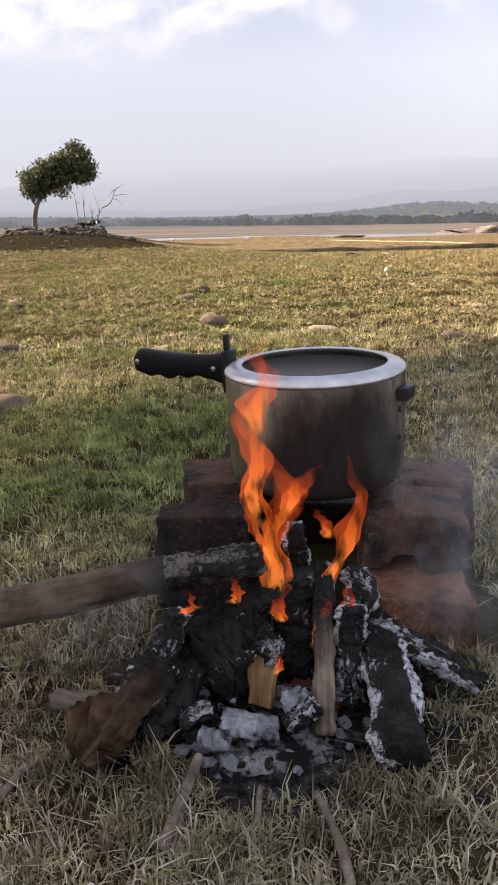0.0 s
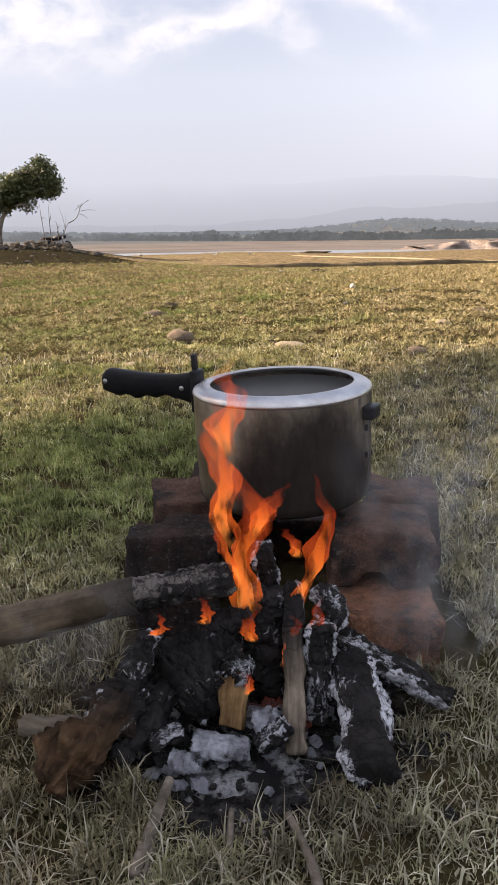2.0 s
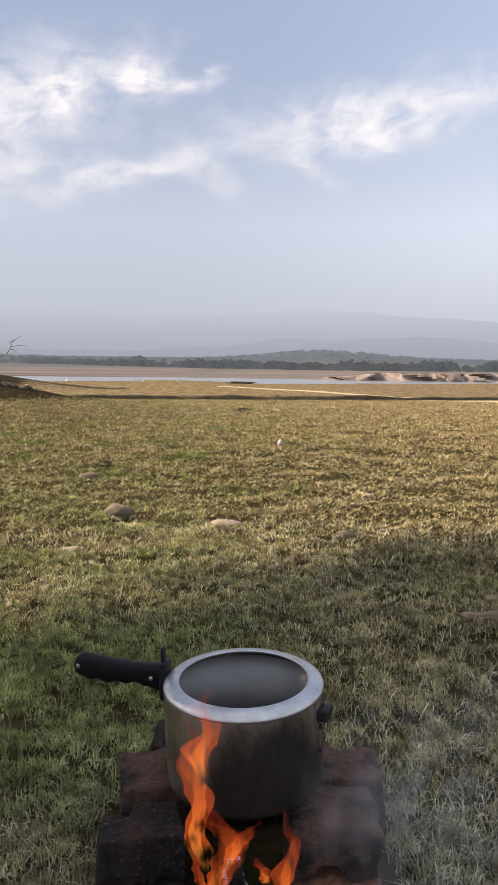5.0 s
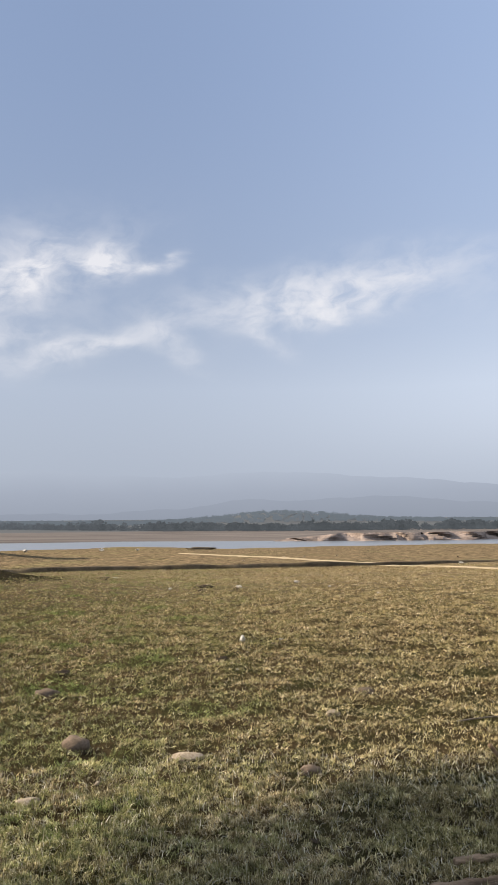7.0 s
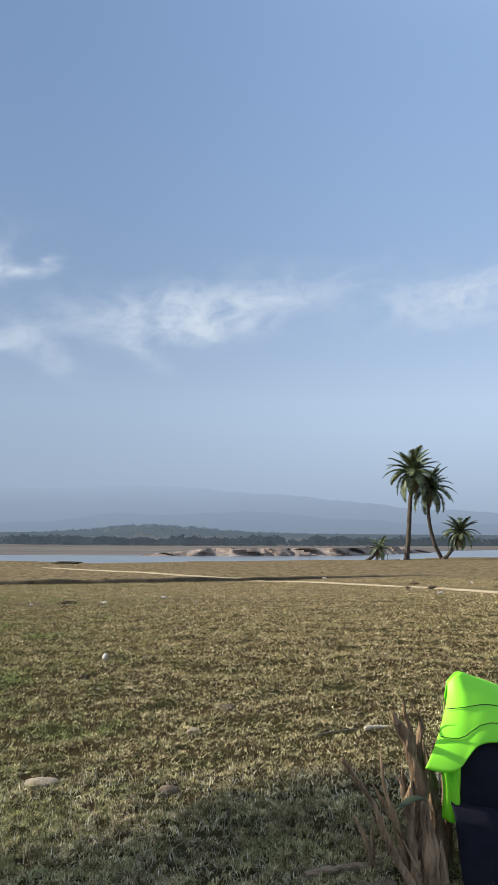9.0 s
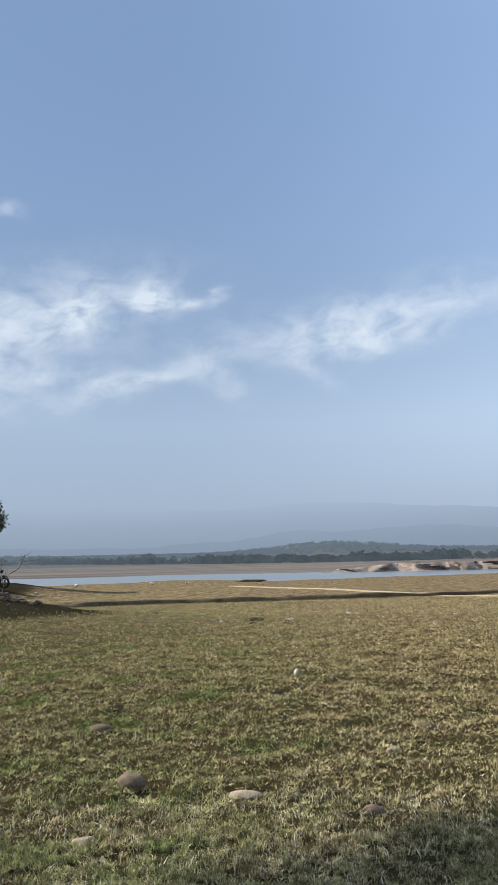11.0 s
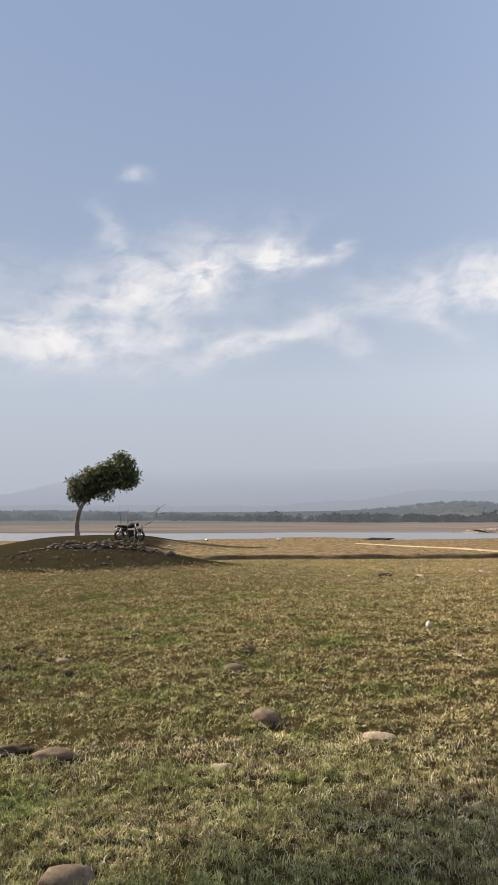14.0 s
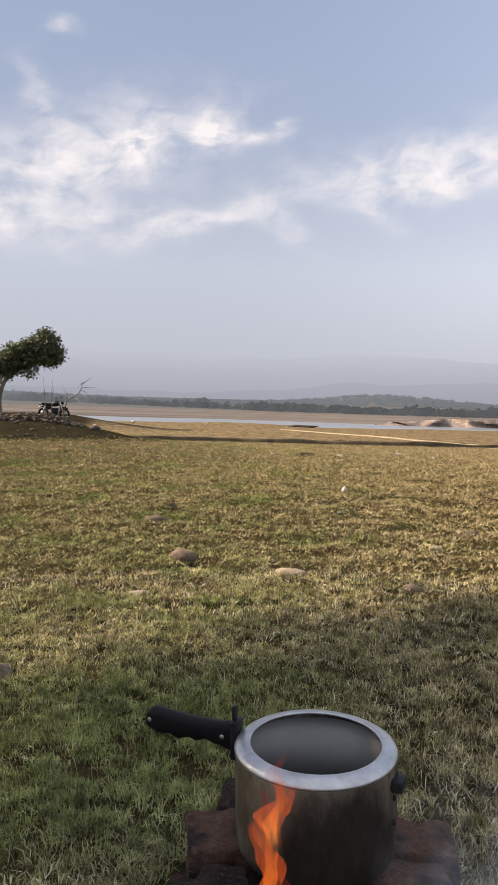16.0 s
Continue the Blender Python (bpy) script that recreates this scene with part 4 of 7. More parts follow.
# bare shrub by the tree
shrub = thing("bare_shrub", (-3.88, 17.2, 0.27), "leafless pale thin-branched shrub on the stony mound", "shrub")
shrub.matrix_basis = shrub.matrix_basis @ Matrix.Diagonal((0.57, 0.57, 0.57, 1.0))
for stem, twigs in (([(0.0, 0, -0.55), (0.18, 0, 0.40), (0.40, 0, 0.85)], [(0.3, 0.1, 1.15), (0.05, 0.1, 1.45)]), ([(0.40, 0, 0.85), (0.75, 0, 1.05), (1.0, 0, 1.62)], [(1.15, 0.1, 1.0), (1.5, 0.1, 1.3), (0.8, 0.0, 1.5), (1.3, 0.1, 1.72), (0.62, 0.1, 1.25)]),
                    ([(-0.45, 0, -0.5), (-0.60, 0, 0.6), (-0.68, 0, 1.7)], [(-0.72, 0.1, 1.2), (-0.5, 0.1, 1.0)]), ([(-0.30, 0.1, -0.5), (-0.36, 0.1, 0.7), (-0.34, 0.1, 1.55)], [(-0.28, 0.1, 1.25)]),
                    ([(-0.2, 0.1, -0.5), (-0.05, 0.1, 0.5), (-0.12, 0.1, 0.95)], [(0.02, 0.1, 0.8)])):
    b = part("branch", tube(stem, [0.024, 0.015, 0.005], 6, 0.3, 8, steps=4), TWIG, shrub)
    for k, tip in enumerate(twigs):
        p = Vector(stem[1]).lerp(Vector(stem[2]), 0.25 + 0.15 * k)
        q = Vector(tip)
        part("twig", tube([p, p.lerp(q, 0.5) + Vector((0.03, 0, 0.05)), q], [0.011, 0.008, 0.003], 5, steps=3), TWIG, b)

# stones piled on the mound
rng = random.Random(11)
stone_meshes = []
for k in range(7):
    m = lump((1, 1, 1), k + 1, 0.62, 1.7, 2)
    me = bpy.data.meshes.new("mound_stone")
    m.to_mesh(me)
    m.free()
    me.polygons.foreach_set("use_smooth", [False] * len(me.polygons))
    me.materials.append(DARK_STONE if k % 6 else STONE)
    stone_meshes.append(me)
for k in range(250):
    lift = 0.0
    if k < 215:
        x = min(-3.1, max(-6.9, rng.gauss(-4.75, 0.85)))
        y = 17.45 + rng.gauss(0, 0.22)
        s = rng.uniform(0.06, 0.125) if k % 4 else rng.uniform(0.11, 0.18)
        if -6.0 < x < -3.7 and k % 2:
            lift = rng.uniform(0.03, 0.15)
    else:
        x, y = rng.gauss(-4.9, 1.2), rng.gauss(16.0, 0.9)
        s = rng.uniform(0.04, 0.10)
    ob = new("mound_stone", stone_meshes[k % 7])
    ob.matrix_basis = pose(x, y, ground_at(x, y) + s * 0.18 + lift, 0, 0, rng.uniform(0, 360)) @ Matrix.Diagonal((s * rng.uniform(0.9, 1.4), s, s * rng.uniform(0.55, 0.85), 1))
    tagged(ob, "rough dark weathered stone heaped on the mound", "stone", "stones on the mound")

# ---- motorcycle ----


def wheel(parent, x, r):
    hub = part("wheel", lathe([(0.0, -0.05), (0.05, -0.05), (0.05, 0.05), (0.0, 0.05)], 16), STEEL, parent)
    hub.matrix_basis = pose(x, 0, r, 90, 0, 0)
    prof = [(r - 0.085, -0.03), (r - 0.05, -0.05), (r - 0.012, -0.036), (r, 0.0), (r - 0.012, 0.036), (r - 0.05, 0.05), (r - 0.085, 0.03), (r - 0.085, -0.03)]
    part("tyre", lathe(prof, 36), RUBBER, hub)
    part("rim", lathe([(r - 0.10, -0.03), (r - 0.08, -0.03), (r - 0.08, 0.03), (r - 0.10, 0.03), (r - 0.10, -0.03)], 36), BLACK_METAL, hub)
    for k in range(5):
        a = 2 * math.pi * k / 5
        part("spoke", tube([(0.03 * math.cos(a), 0.03 * math.sin(a), 0), ((r - 0.09) * math.cos(a), (r - 0.09) * math.sin(a), 0)], [0.022, 0.016], 6), BLACK_METAL, hub)


def motorcycle(at, turn):
    b = thing("motorcycle", at, "black parked commuter motorcycle leaning on its stand", "motorcycle", turn=turn)
    b.matrix_basis = b.matrix_basis @ pose(0, 0, 0, 6, 0, 0)
    wheel(b, 0.64, 0.30)
    wheel(b, -0.64, 0.30)
    part("fuel_tank", lump((0.58, 0.27, 0.27), 4, 0.08, 1.2, 3), BLACK_METAL, b).matrix_basis = pose(0.13, 0, 0.83, 0, -8, 0)
    part("seat", tube([(-0.70, 0, 0.83), (-0.4, 0, 0.80), (-0.1, 0, 0.77), (0.0, 0, 0.79)], [0.05, 0.075, 0.075, 0.05], 10, squash=1.5, steps=3), RUBBER, b)
    part("engine", block((0.36, 0.24, 0.32), 3, 0.004, 5, 0.02), RUBBER, b).matrix_basis = pose(0.05, 0, 0.28)
    part("side_panel", soft_box((0.28, 0.25, 0.2), 0.05), BLACK_METAL, b).matrix_basis = pose(-0.28, 0, 0.62)
    part("frame", tube([(0.42, 0, 0.86), (0.32, 0, 0.35), (0.0, 0, 0.26), (-0.3, 0, 0.36), (-0.5, 0, 0.74)], [0.025] * 5, 8, steps=4), BLACK_METAL, b)
    for s in (-1, 1):
        part("fork", tube([(0.64, 0.09 * s, 0.30), (0.42, 0.09 * s, 0.92)], [0.022, 0.024], 8), STEEL, b)
        part("shock_absorber", tube([(-0.60, 0.13 * s, 0.34), (-0.45, 0.13 * s, 0.72)], [0.03, 0.03], 8), STEEL, b)
        part("mirror", lump((0.05, 0.12, 0.08), 2, 0.05), BLACK_METAL, b).matrix_basis = pose(0.34, 0.33 * s, 1.18)
        part("mirror_stem", tube([(0.36, 0.26 * s, 1.0), (0.34, 0.33 * s, 1.17)], [0.007, 0.007], 6), BLACK_METAL, b)
    part("handlebar", tube([(0.28, -0.36, 1.02), (0.38, -0.15, 1.0), (0.40, 0, 0.96), (0.38, 0.15, 1.0), (0.28, 0.36, 1.02)], [0.016] * 5, 8, steps=4), BLACK_METAL, b)
    part("headlight", lump((0.17, 0.2, 0.2), 1, 0.03), BLACK_METAL, b).matrix_basis = pose(0.53, 0, 0.90)
    part("front_mudguard", tube([(0.37, 0, 0.52), (0.50, 0, 0.63), (0.66, 0, 0.645), (0.83, 0, 0.56)], [0.05] * 4, 8, squash=0.35, steps=3), BLACK_METAL, b)
    part("rear_mudguard", tube([(-0.45, 0, 0.66), (-0.68, 0, 0.68), (-0.92, 0, 0.56)], [0.06, 0.06, 0.04], 8, squash=0.4, steps=3), BLACK_METAL, b)
    part("tail_light", soft_box((0.07, 0.14, 0.08), 0.015), BRICK_RED, b).matrix_basis = pose(-0.80, 0, 0.78)
    part("exhaust", tube([(0.2, 0.15, 0.35), (0.0, 0.17, 0.22), (-0.3, 0.18, 0.26), (-0.85, 0.18, 0.36)], [0.025, 0.025, 0.045, 0.05], 10, steps=3), STEEL, b)
    part("side_stand", tube([(-0.05, 0.1, 0.28), (-0.12, 0.28, 0.02)], [0.014, 0.014], 6), BLACK_METAL, b)
    return b


motorcycle((-9.35, 40.0, ground_at(-9.35, 40.0) + 0.01), -14)

# ---- date palms on the river bank ----


def frond_mesh(seed, length, droop, n=30):
    rng = np.random.default_rng(seed)
    verts, quads = [], []

    def quad(a, b, c, d):
        k = len(verts)
        verts.extend([a, b, c, d])
        quads.append((k, k + 1, k + 2, k + 3))
    pts = []
    for k in range(n + 1):
        t = k / n
        pts.append(np.array([length * (t - 0.16 * droop * t ** 3), 0, length * (0.22 * t - droop * 0.55 * t ** 2.2)]))
    for k in range(n):
        w = 0.035 * (1 - k / n) + 0.008
        for o in (np.array([0, w, 0]), np.array([0, 0, w])):
            quad(pts[k] - o, pts[k] + o, pts[k + 1] + o * 0.95, pts[k + 1] - o * 0.95)
        if k < 3:
            continue
        d = (pts[k + 1] - pts[k]) / np.linalg.norm(pts[k + 1] - pts[k])
        for s in (-1, 1):
            for h in (0.0, 0.5):
                t = (k + h) / n
                L = length * 0.20 * math.sin(math.pi * min(1, 0.12 + 0.88 * t)) ** 0.6 * rng.uniform(0.8, 1.15)
                out = d * 0.75 + np.array([0, s * 0.85, rng.uniform(-0.12, 0.35)])
                out /= np.linalg.norm(out)
                p = pts[k] + (pts[k + 1] - pts[k]) * h
                tip = p + out * L + np.array([0, 0, -0.12 * L])
                wv = np.array([d[0], 0, d[2]]) * 0.016
                quad(p - wv, p + wv, tip + wv * 0.15, tip - wv * 0.15)
    return mesh_np("frond", np.array(verts), np.array(quads))


FRONDS = [frond_mesh(1, 1.0, 0.55), frond_mesh(2, 1.0, 0.95), frond_mesh(3, 1.0, 1.35)]
for me in FRONDS:
    me.materials.append(FROND)
DEAD = frond_mesh(4, 1.0, 1.7)
DEAD.materials.append(DEAD_FROND)


def palm(base, trunk_pts, r0, r1, frond_len, count, label, seed, dead=10):
    p = thing("date_palm", base, label, "palm tree", "palms on the river bank")
    part("trunk", tube(trunk_pts, [r0 * 1.5] + [r0 + (r1 - r0) * k / (len(trunk_pts) - 2) for k in range(len(trunk_pts) - 1)], 12, 0.22, 5.0, seed=seed, steps=6), PALM_BARK, p)
    top = Vector(trunk_pts[-1])
    rng = random.Random(seed)
    for k in range(count):
        t = k / count
        up = 60 - 100 * t + rng.uniform(-8, 8)
        me = FRONDS[0 if t < 0.35 else 1 if t < 0.75 else 2]
        f = new("frond", me)
        f.parent = p
        s = frond_len * rng.uniform(0.85, 1.1)
        f.matrix_basis = Matrix.Translation(top) @ pose(0, 0, 0, 0, 0, k * 137.5 + rng.uniform(-10, 10)) @ pose(0, 0, 0, 0, -up, 0) @ Matrix.Diagonal((s, s, s, 1))
    for k in range(dead):
        f = new("dry_frond", DEAD)
        f.parent = p
        s = frond_len * rng.uniform(0.4, 0.7)
        f.matrix_basis = Matrix.Translation(top - Vector((0, 0, 0.1))) @ pose(0, 0, 0, 0, 0, k * 360 / max(dead, 1) + rng.uniform(-15, 15)) @ pose(0, 0, 0, 0, rng.uniform(35, 62), 0) @ Matrix.Diagonal((s, s, s, 1))
    return p


def on_bank(x, y):
    return (x, y, ground_at(x, y) - 0.08)


palm(on_bank(36.7, 58.0), [(0, 0, 0), (0.05, 0, 0.6), (0.28, 0, 2.6), (0.45, 0, 4.8), (0.65, 0, 6.7), (0.80, 0, 8.2)], 0.235, 0.165, 3.0, 42, "tall straight date palm with a full feathery crown", 1, 14)
palm(on_bank(40.7, 58.3), [(0, 0, 0), (-0.15, 0, 0.35), (-0.75, 0, 1.5), (-1.25, 0, 3.4), (-1.35, 0, 5.2), (-1.2, 0, 6.7)], 0.19, 0.14, 2.7, 36, "slender curved date palm beside the tall one", 2, 16)
palm(on_bank(40.4, 57.6), [(0, 0, 0), (0.4, 0, 0.35), (1.0, 0, 1.0), (1.55, 0, 1.9), (1.9, 0, 2.6)], 0.17, 0.13, 2.15, 30, "short leaning date palm with a round crown", 3, 6)
palm(on_bank(32.7, 58.2), [(0, 0, 0), (0.4, 0, 0.28), (0.9, 0, 0.65), (1.3, 0, 1.15)], 0.14, 0.11, 1.5, 20, "small stunted date palm leaning over the bank", 4, 6)

right_tree = thing("tree", on_bank(50.2, 58.5), "dark dense broadleaf tree on the river bank", "tree")
part("trunk", tube([(0, 0, 0), (0.1, 0, 0.9), (0, 0, 2.0), (0.1, 0, 2.8)], [0.22, 0.16, 0.12, 0.05], 10, 0.2, 3.0, steps=4), BARK, right_tree)
part("crown", leaf_cloud([((0, 0, 2.2), (1.3, 1.2, 1.0)), ((-0.8, 0, 1.7), (0.8, 0.8, 0.6)), ((0.9, 0, 1.8), (0.9, 0.9, 0.7)), ((0.1, 0, 3.0), (0.8, 0.8, 0.6))], 9000, 0.09, 8, 0.3), LEAF, right_tree)

# the tree out of view whose long shadow lies over the hearth
SHADE_FAR = 11.0
sun_flat = Vector((sun_to.x, sun_to.y, 0)).normalized()
sun_side = Vector((-sun_flat.y, sun_flat.x, 0)) * -1
shade_tree = thing("tree", (*(sun_flat * SHADE_FAR + sun_side * -1.2).xy, -0.2), "large broadleaf tree shading the cooking place", "tree")
part("trunk", tube([(0, 0, 0), (0.1, 0.1, 1.6), (0.0, 0.1, 3.4), (0.1, 0, 6.2)], [0.34, 0.26, 0.22, 0.1], 12, 0.2, 2.5, steps=4), BARK, shade_tree)


def hung(p, z, rp, rz, depth=1.2):
    """A mass of leaves at p metres across the sun's way and height z."""
    q = sun_side * (p + 1.2)
    return ((q.x, q.y, z + 0.2), (depth * abs(sun_flat.x) + rp * abs(sun_side.x), rp * abs(sun_side.y) + depth * abs(sun_flat.y), rz))


part("crown", leaf_cloud([hung(0.35, 6.55, 1.15, 1.15), hung(-1.4, 6.8, 1.7, 1.7), hung(-3.3, 6.6, 1.5, 1.5)], 15000, 0.12, 21, 0.05), LEAF, shade_tree)
part("bough", leaf_cloud([hung(1.5, 6.15, 0.40, 0.58, 0.5), hung(2.0, 6.22, 0.38, 0.54, 0.5), hung(2.4, 6.32, 0.34, 0.48, 0.5), hung(2.75, 6.44, 0.30, 0.38, 0.5), hung(3.0, 6.52, 0.24, 0.30, 0.5), hung(3.2, 6.62, 0.19, 0.20, 0.5)], 11500, 0.055, 22, 0.0), LEAF, shade_tree)
part("limb", tube([(0.1, 0, 4.8)] + [tuple(sun_side * (p + 1.2) + Vector((0, 0, z + 0.2))) for p, z in ((0.8, 6.0), (2.0, 6.4), (3.0, 6.6))], [0.12, 0.08, 0.05, 0.02], 8, 0.2, 3.0, steps=4), BARK, shade_tree)

# woods along the far shore and low hill: uncounted, far off, haze painted in
rng = np.random.default_rng(4)


def far_woods(name, spots, mat, label):
    vs, qs, n = [], [], 0
    for x, y, h, w in spots:
        m = 56 if y < 600 else 26
        d = rng.normal(size=(m, 3))
        d /= np.linalg.norm(d, axis=1)[:, None]
        p = np.array([x, y, ground_at(x, y) + h * 0.36]) + d * np.array([w * 0.5, w * 0.5, h * 0.50]) * (0.25 + 0.70 * rng.random((m, 1)) ** 0.6)
        a, b = rng.normal(size=(m, 3)), rng.normal(size=(m, 3))
        a /= np.linalg.norm(a, axis=1)[:, None]
        b = np.cross(a, b)
        b /= np.linalg.norm(b, axis=1)[:, None]
        s = (h * (0.145 if m > 30 else 0.20)) * (0.6 + 0.7 * rng.random((m, 1)))
        vs.append(np.stack([p - a * s, p - b * s * 0.8, p + a * s, p + b * s * 0.8], 1).reshape(-1, 3))
        qs.append(np.arange(n, n + m * 4).reshape(-1, 4))
        n += m * 4
    return tagged(part(name, mesh_np(name, np.concatenate(vs), np.concatenate(qs)), mat), label, "trees", kind="stuff")


spots = []
for k in range(2300):
    way = rng.uniform(-0.55, 0.85)
    back = rng.random() ** 1.4
    y = np.interp(way, [-0.5, -0.25, -0.07, 0.06, 0.27, 0.6], [540, 480, 385, 325, 298, 290]) + 60 * back
    x = way * y
    grove = noise.noise((way * 17, back * 1.5, 2.0)) + 0.6 * noise.noise((way * 46, back * 2, 7.0)) + 0.25 * step01((way + 0.12) / 0.25) - 0.12
    if k % 3:  # trees with round crowns, in groves with gaps between
        if grove < rng.uniform(-0.30, 0.10):
            continue
        h = rng.uniform(2.6, 4.4) * (0.82 + 0.55 * max(0.0, min(grove, 0.8))) * (1.3 if rng.random() < 0.05 else 1.0)
        wide = rng.uniform(0.85, 1.5)
    else:  # low scrub at their feet
        h, wide = rng.uniform(0.9, 2.0), rng.uniform(2.0, 3.4)
    spots.append((x, y, h * y / 330, h * wide * y / 330))
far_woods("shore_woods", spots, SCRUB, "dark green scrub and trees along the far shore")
spots = []
for k in range(3000):
    y = 600 + 450 * rng.random()
    x = rng.uniform(-0.55, 0.85) * y
    h = rng.uniform(2.5, 5.0)
    spots.append((x, y, h, h * rng.uniform(1.2, 2.2)))
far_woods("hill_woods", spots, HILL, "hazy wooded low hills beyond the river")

# eroded sand face on the far shore
bank = bmesh.new()
cols = 170
grid = []
for k in range(cols):
    t = k / (cols - 1)
    x = 38 + t * 100
    shore = 192.0 - 0.20 * min(x, 85) + 0.55 * max(0, x - 88)
    hgt = 2.0 * min(1, t * 6, (1 - t) * 5) * (0.92 + 0.16 * noise.noise((x * 0.05, 0, 1)))
    row = []
    for j in range(6):
        s = j / 5
        gully = max(0.0, 1 - abs(noise.noise(((x + 3.0 * s) * 0.13, 0.3 * s, 5))) / 0.16)
        spur = noise.noise((x * 0.35, s, 9))
        row.append(bank.verts.new((x + 0.5 * spur, shore - 3.0 + 1.6 * s ** 1.5 + 5.0 * gully * s + 0.9 * spur, -5.05 + (hgt + 0.3) * s)))
    grid.append(row)
for a, b in zip(grid, grid[1:]):
    for j in range(5):
        bank.faces.new((a[j], b[j], b[j + 1], a[j + 1]))
tagged(part("eroded_bank", bank, BANK, None, flat=True), "eroded sandy river bank on the far shore", "river bank", kind="structure")

# ---- the hearth: loose bricks ----
HEARTH = [  # x, y, z, turn, size, material, label, chip
    (0.288, 1.002, 0.0, -6, (0.138, 0.196, 0.080), BRICK_RED, "orange-red clay brick, lowest of the hearth, partly sooted", 0.012),
    (0.362, 1.225, 0.0, -6, (0.110, 0.200, 0.080), BRICK_DULL, "sooty clay brick at the foot of the hearth", 0.01),
    (0.288, 1.034, 0.081, -6, (0.134, 0.108, 0.086), BRICK_DULL, "broken half brick with rounded sooty top", 0.02),
    (0.342, 1.140, 0.081, -8, (0.105, 0.105, 0.088), BRICK_DULL, "red brick blackened on top, under the cooker", 0.012),
    (0.005, 1.050, 0.0, 4, (0.118, 0.095, 0.080), BRICK_BLACK, "soot-black broken brick at the foot of the hearth", 0.012),
    (0.002, 1.048, 0.081, 3, (0.122, 0.092, 0.078), BRICK_BLACK, "soot-black half brick flaking on top", 0.02),
    (0.015, 1.165, 0.0, 2, (0.115, 0.120, 0.080), BRICK_BLACK, "sooty brick behind the blackened half brick", 0.01),
    (0.022, 1.165, 0.081, 4, (0.118, 0.110, 0.086), BRICK_DULL, "dull red brick with soot-stained worn end", 0.016),
    (0.160, 1.285, 0.0, 88, (0.110, 0.220, 0.080), BRICK_BLACK, "blackened brick closing the back of the hearth", 0.01),
    (0.070, 1.270, 0.081, 70, (0.090, 0.120, 0.084), BRICK_BLACK, "cracked black brick at the back of the hearth", 0.016),
]
for k, (x, y, z, turn, size, mat, label, chip) in enumerate(HEARTH):
    bm = block(size, k * 1.7, 0.0042, 15, 0.0035, chip * (3.2 if mat is BRICK_BLACK else 2.0))
    if "half brick with rounded" in label:  # broken through: a hollow under its middle, and a worn, sloping top
        for v in bm.verts:
            low = max(0.0, 1 - v.co.z / 0.05)
            v.co.z += 0.024 * low * step01(1.4 - abs(v.co.x + 0.008) / 0.022) * step01(0.6 - v.co.y / 0.05)
            v.co.z -= max(0.0, v.co.z - 0.04) * (0.16 * (v.co.x / 0.063) ** 2 + 0.10 * (v.co.y < 0) * (v.co.y / 0.05) ** 2)
    ob = part("brick", bm, mat)
    ob.matrix_basis = pose(x, y, ground_at(x, y) - 0.004 + z, 0, 0, turn)
    tagged(ob, label, "brick", "hearth bricks")

# ---- pressure cooker without its lid ----
PX, PY, PZ = 0.1645, 1.100, 0.1725
cooker = thing("pressure_cooker", (PX, PY, PZ), "dull sooty aluminium pressure cooker without a lid on bricks", "pressure cooker")
cooker.matrix_basis = pose(PX, PY, PZ, 0, -1.6, 0)
R = 0.1235
part("body", lathe([(0.0, 0.0), (R - 0.022, 0.0), (R - 0.012, 0.002), (R - 0.004, 0.008), (R - 0.001, 0.018), (R, 0.06), (R + 0.0005, 0.1515), (R - 0.001, 0.1545),
                    (R - 0.004, 0.1535), (R - 0.0045, 0.10), (R - 0.006, 0.02), (R - 0.02, 0.004), (0.0, 0.004)], 96), POT, cooker, "aluminium wall stained with soot")
part("rim", lathe([(R + 0.0003, 0.1530), (R + 0.0012, 0.1545), (R + 0.0014, 0.1562), (R + 0.0002, 0.1590), (R - 0.0045, 0.1622), (R - 0.0165, 0.1656), (R - 0.0218, 0.1660), (R - 0.0236, 0.1648),
                   (R - 0.0236, 0.1628), (R - 0.0200, 0.1608), (R - 0.006, 0.1565), (R - 0.0035, 0.1530), (R + 0.0003, 0.1530)], 96), RIM, cooker, "bright worn aluminium lip")
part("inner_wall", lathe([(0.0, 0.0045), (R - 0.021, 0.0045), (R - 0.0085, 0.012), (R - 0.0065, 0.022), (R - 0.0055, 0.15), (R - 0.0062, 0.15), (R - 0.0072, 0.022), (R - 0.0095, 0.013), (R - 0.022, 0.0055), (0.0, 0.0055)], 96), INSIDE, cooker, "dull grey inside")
hang = math.degrees(math.atan2(1.218 - PY, -0.0985 - PX))
turn_h = pose(0, 0, 0, 0, 0, hang)
hbm = bmesh.new()
rings = []
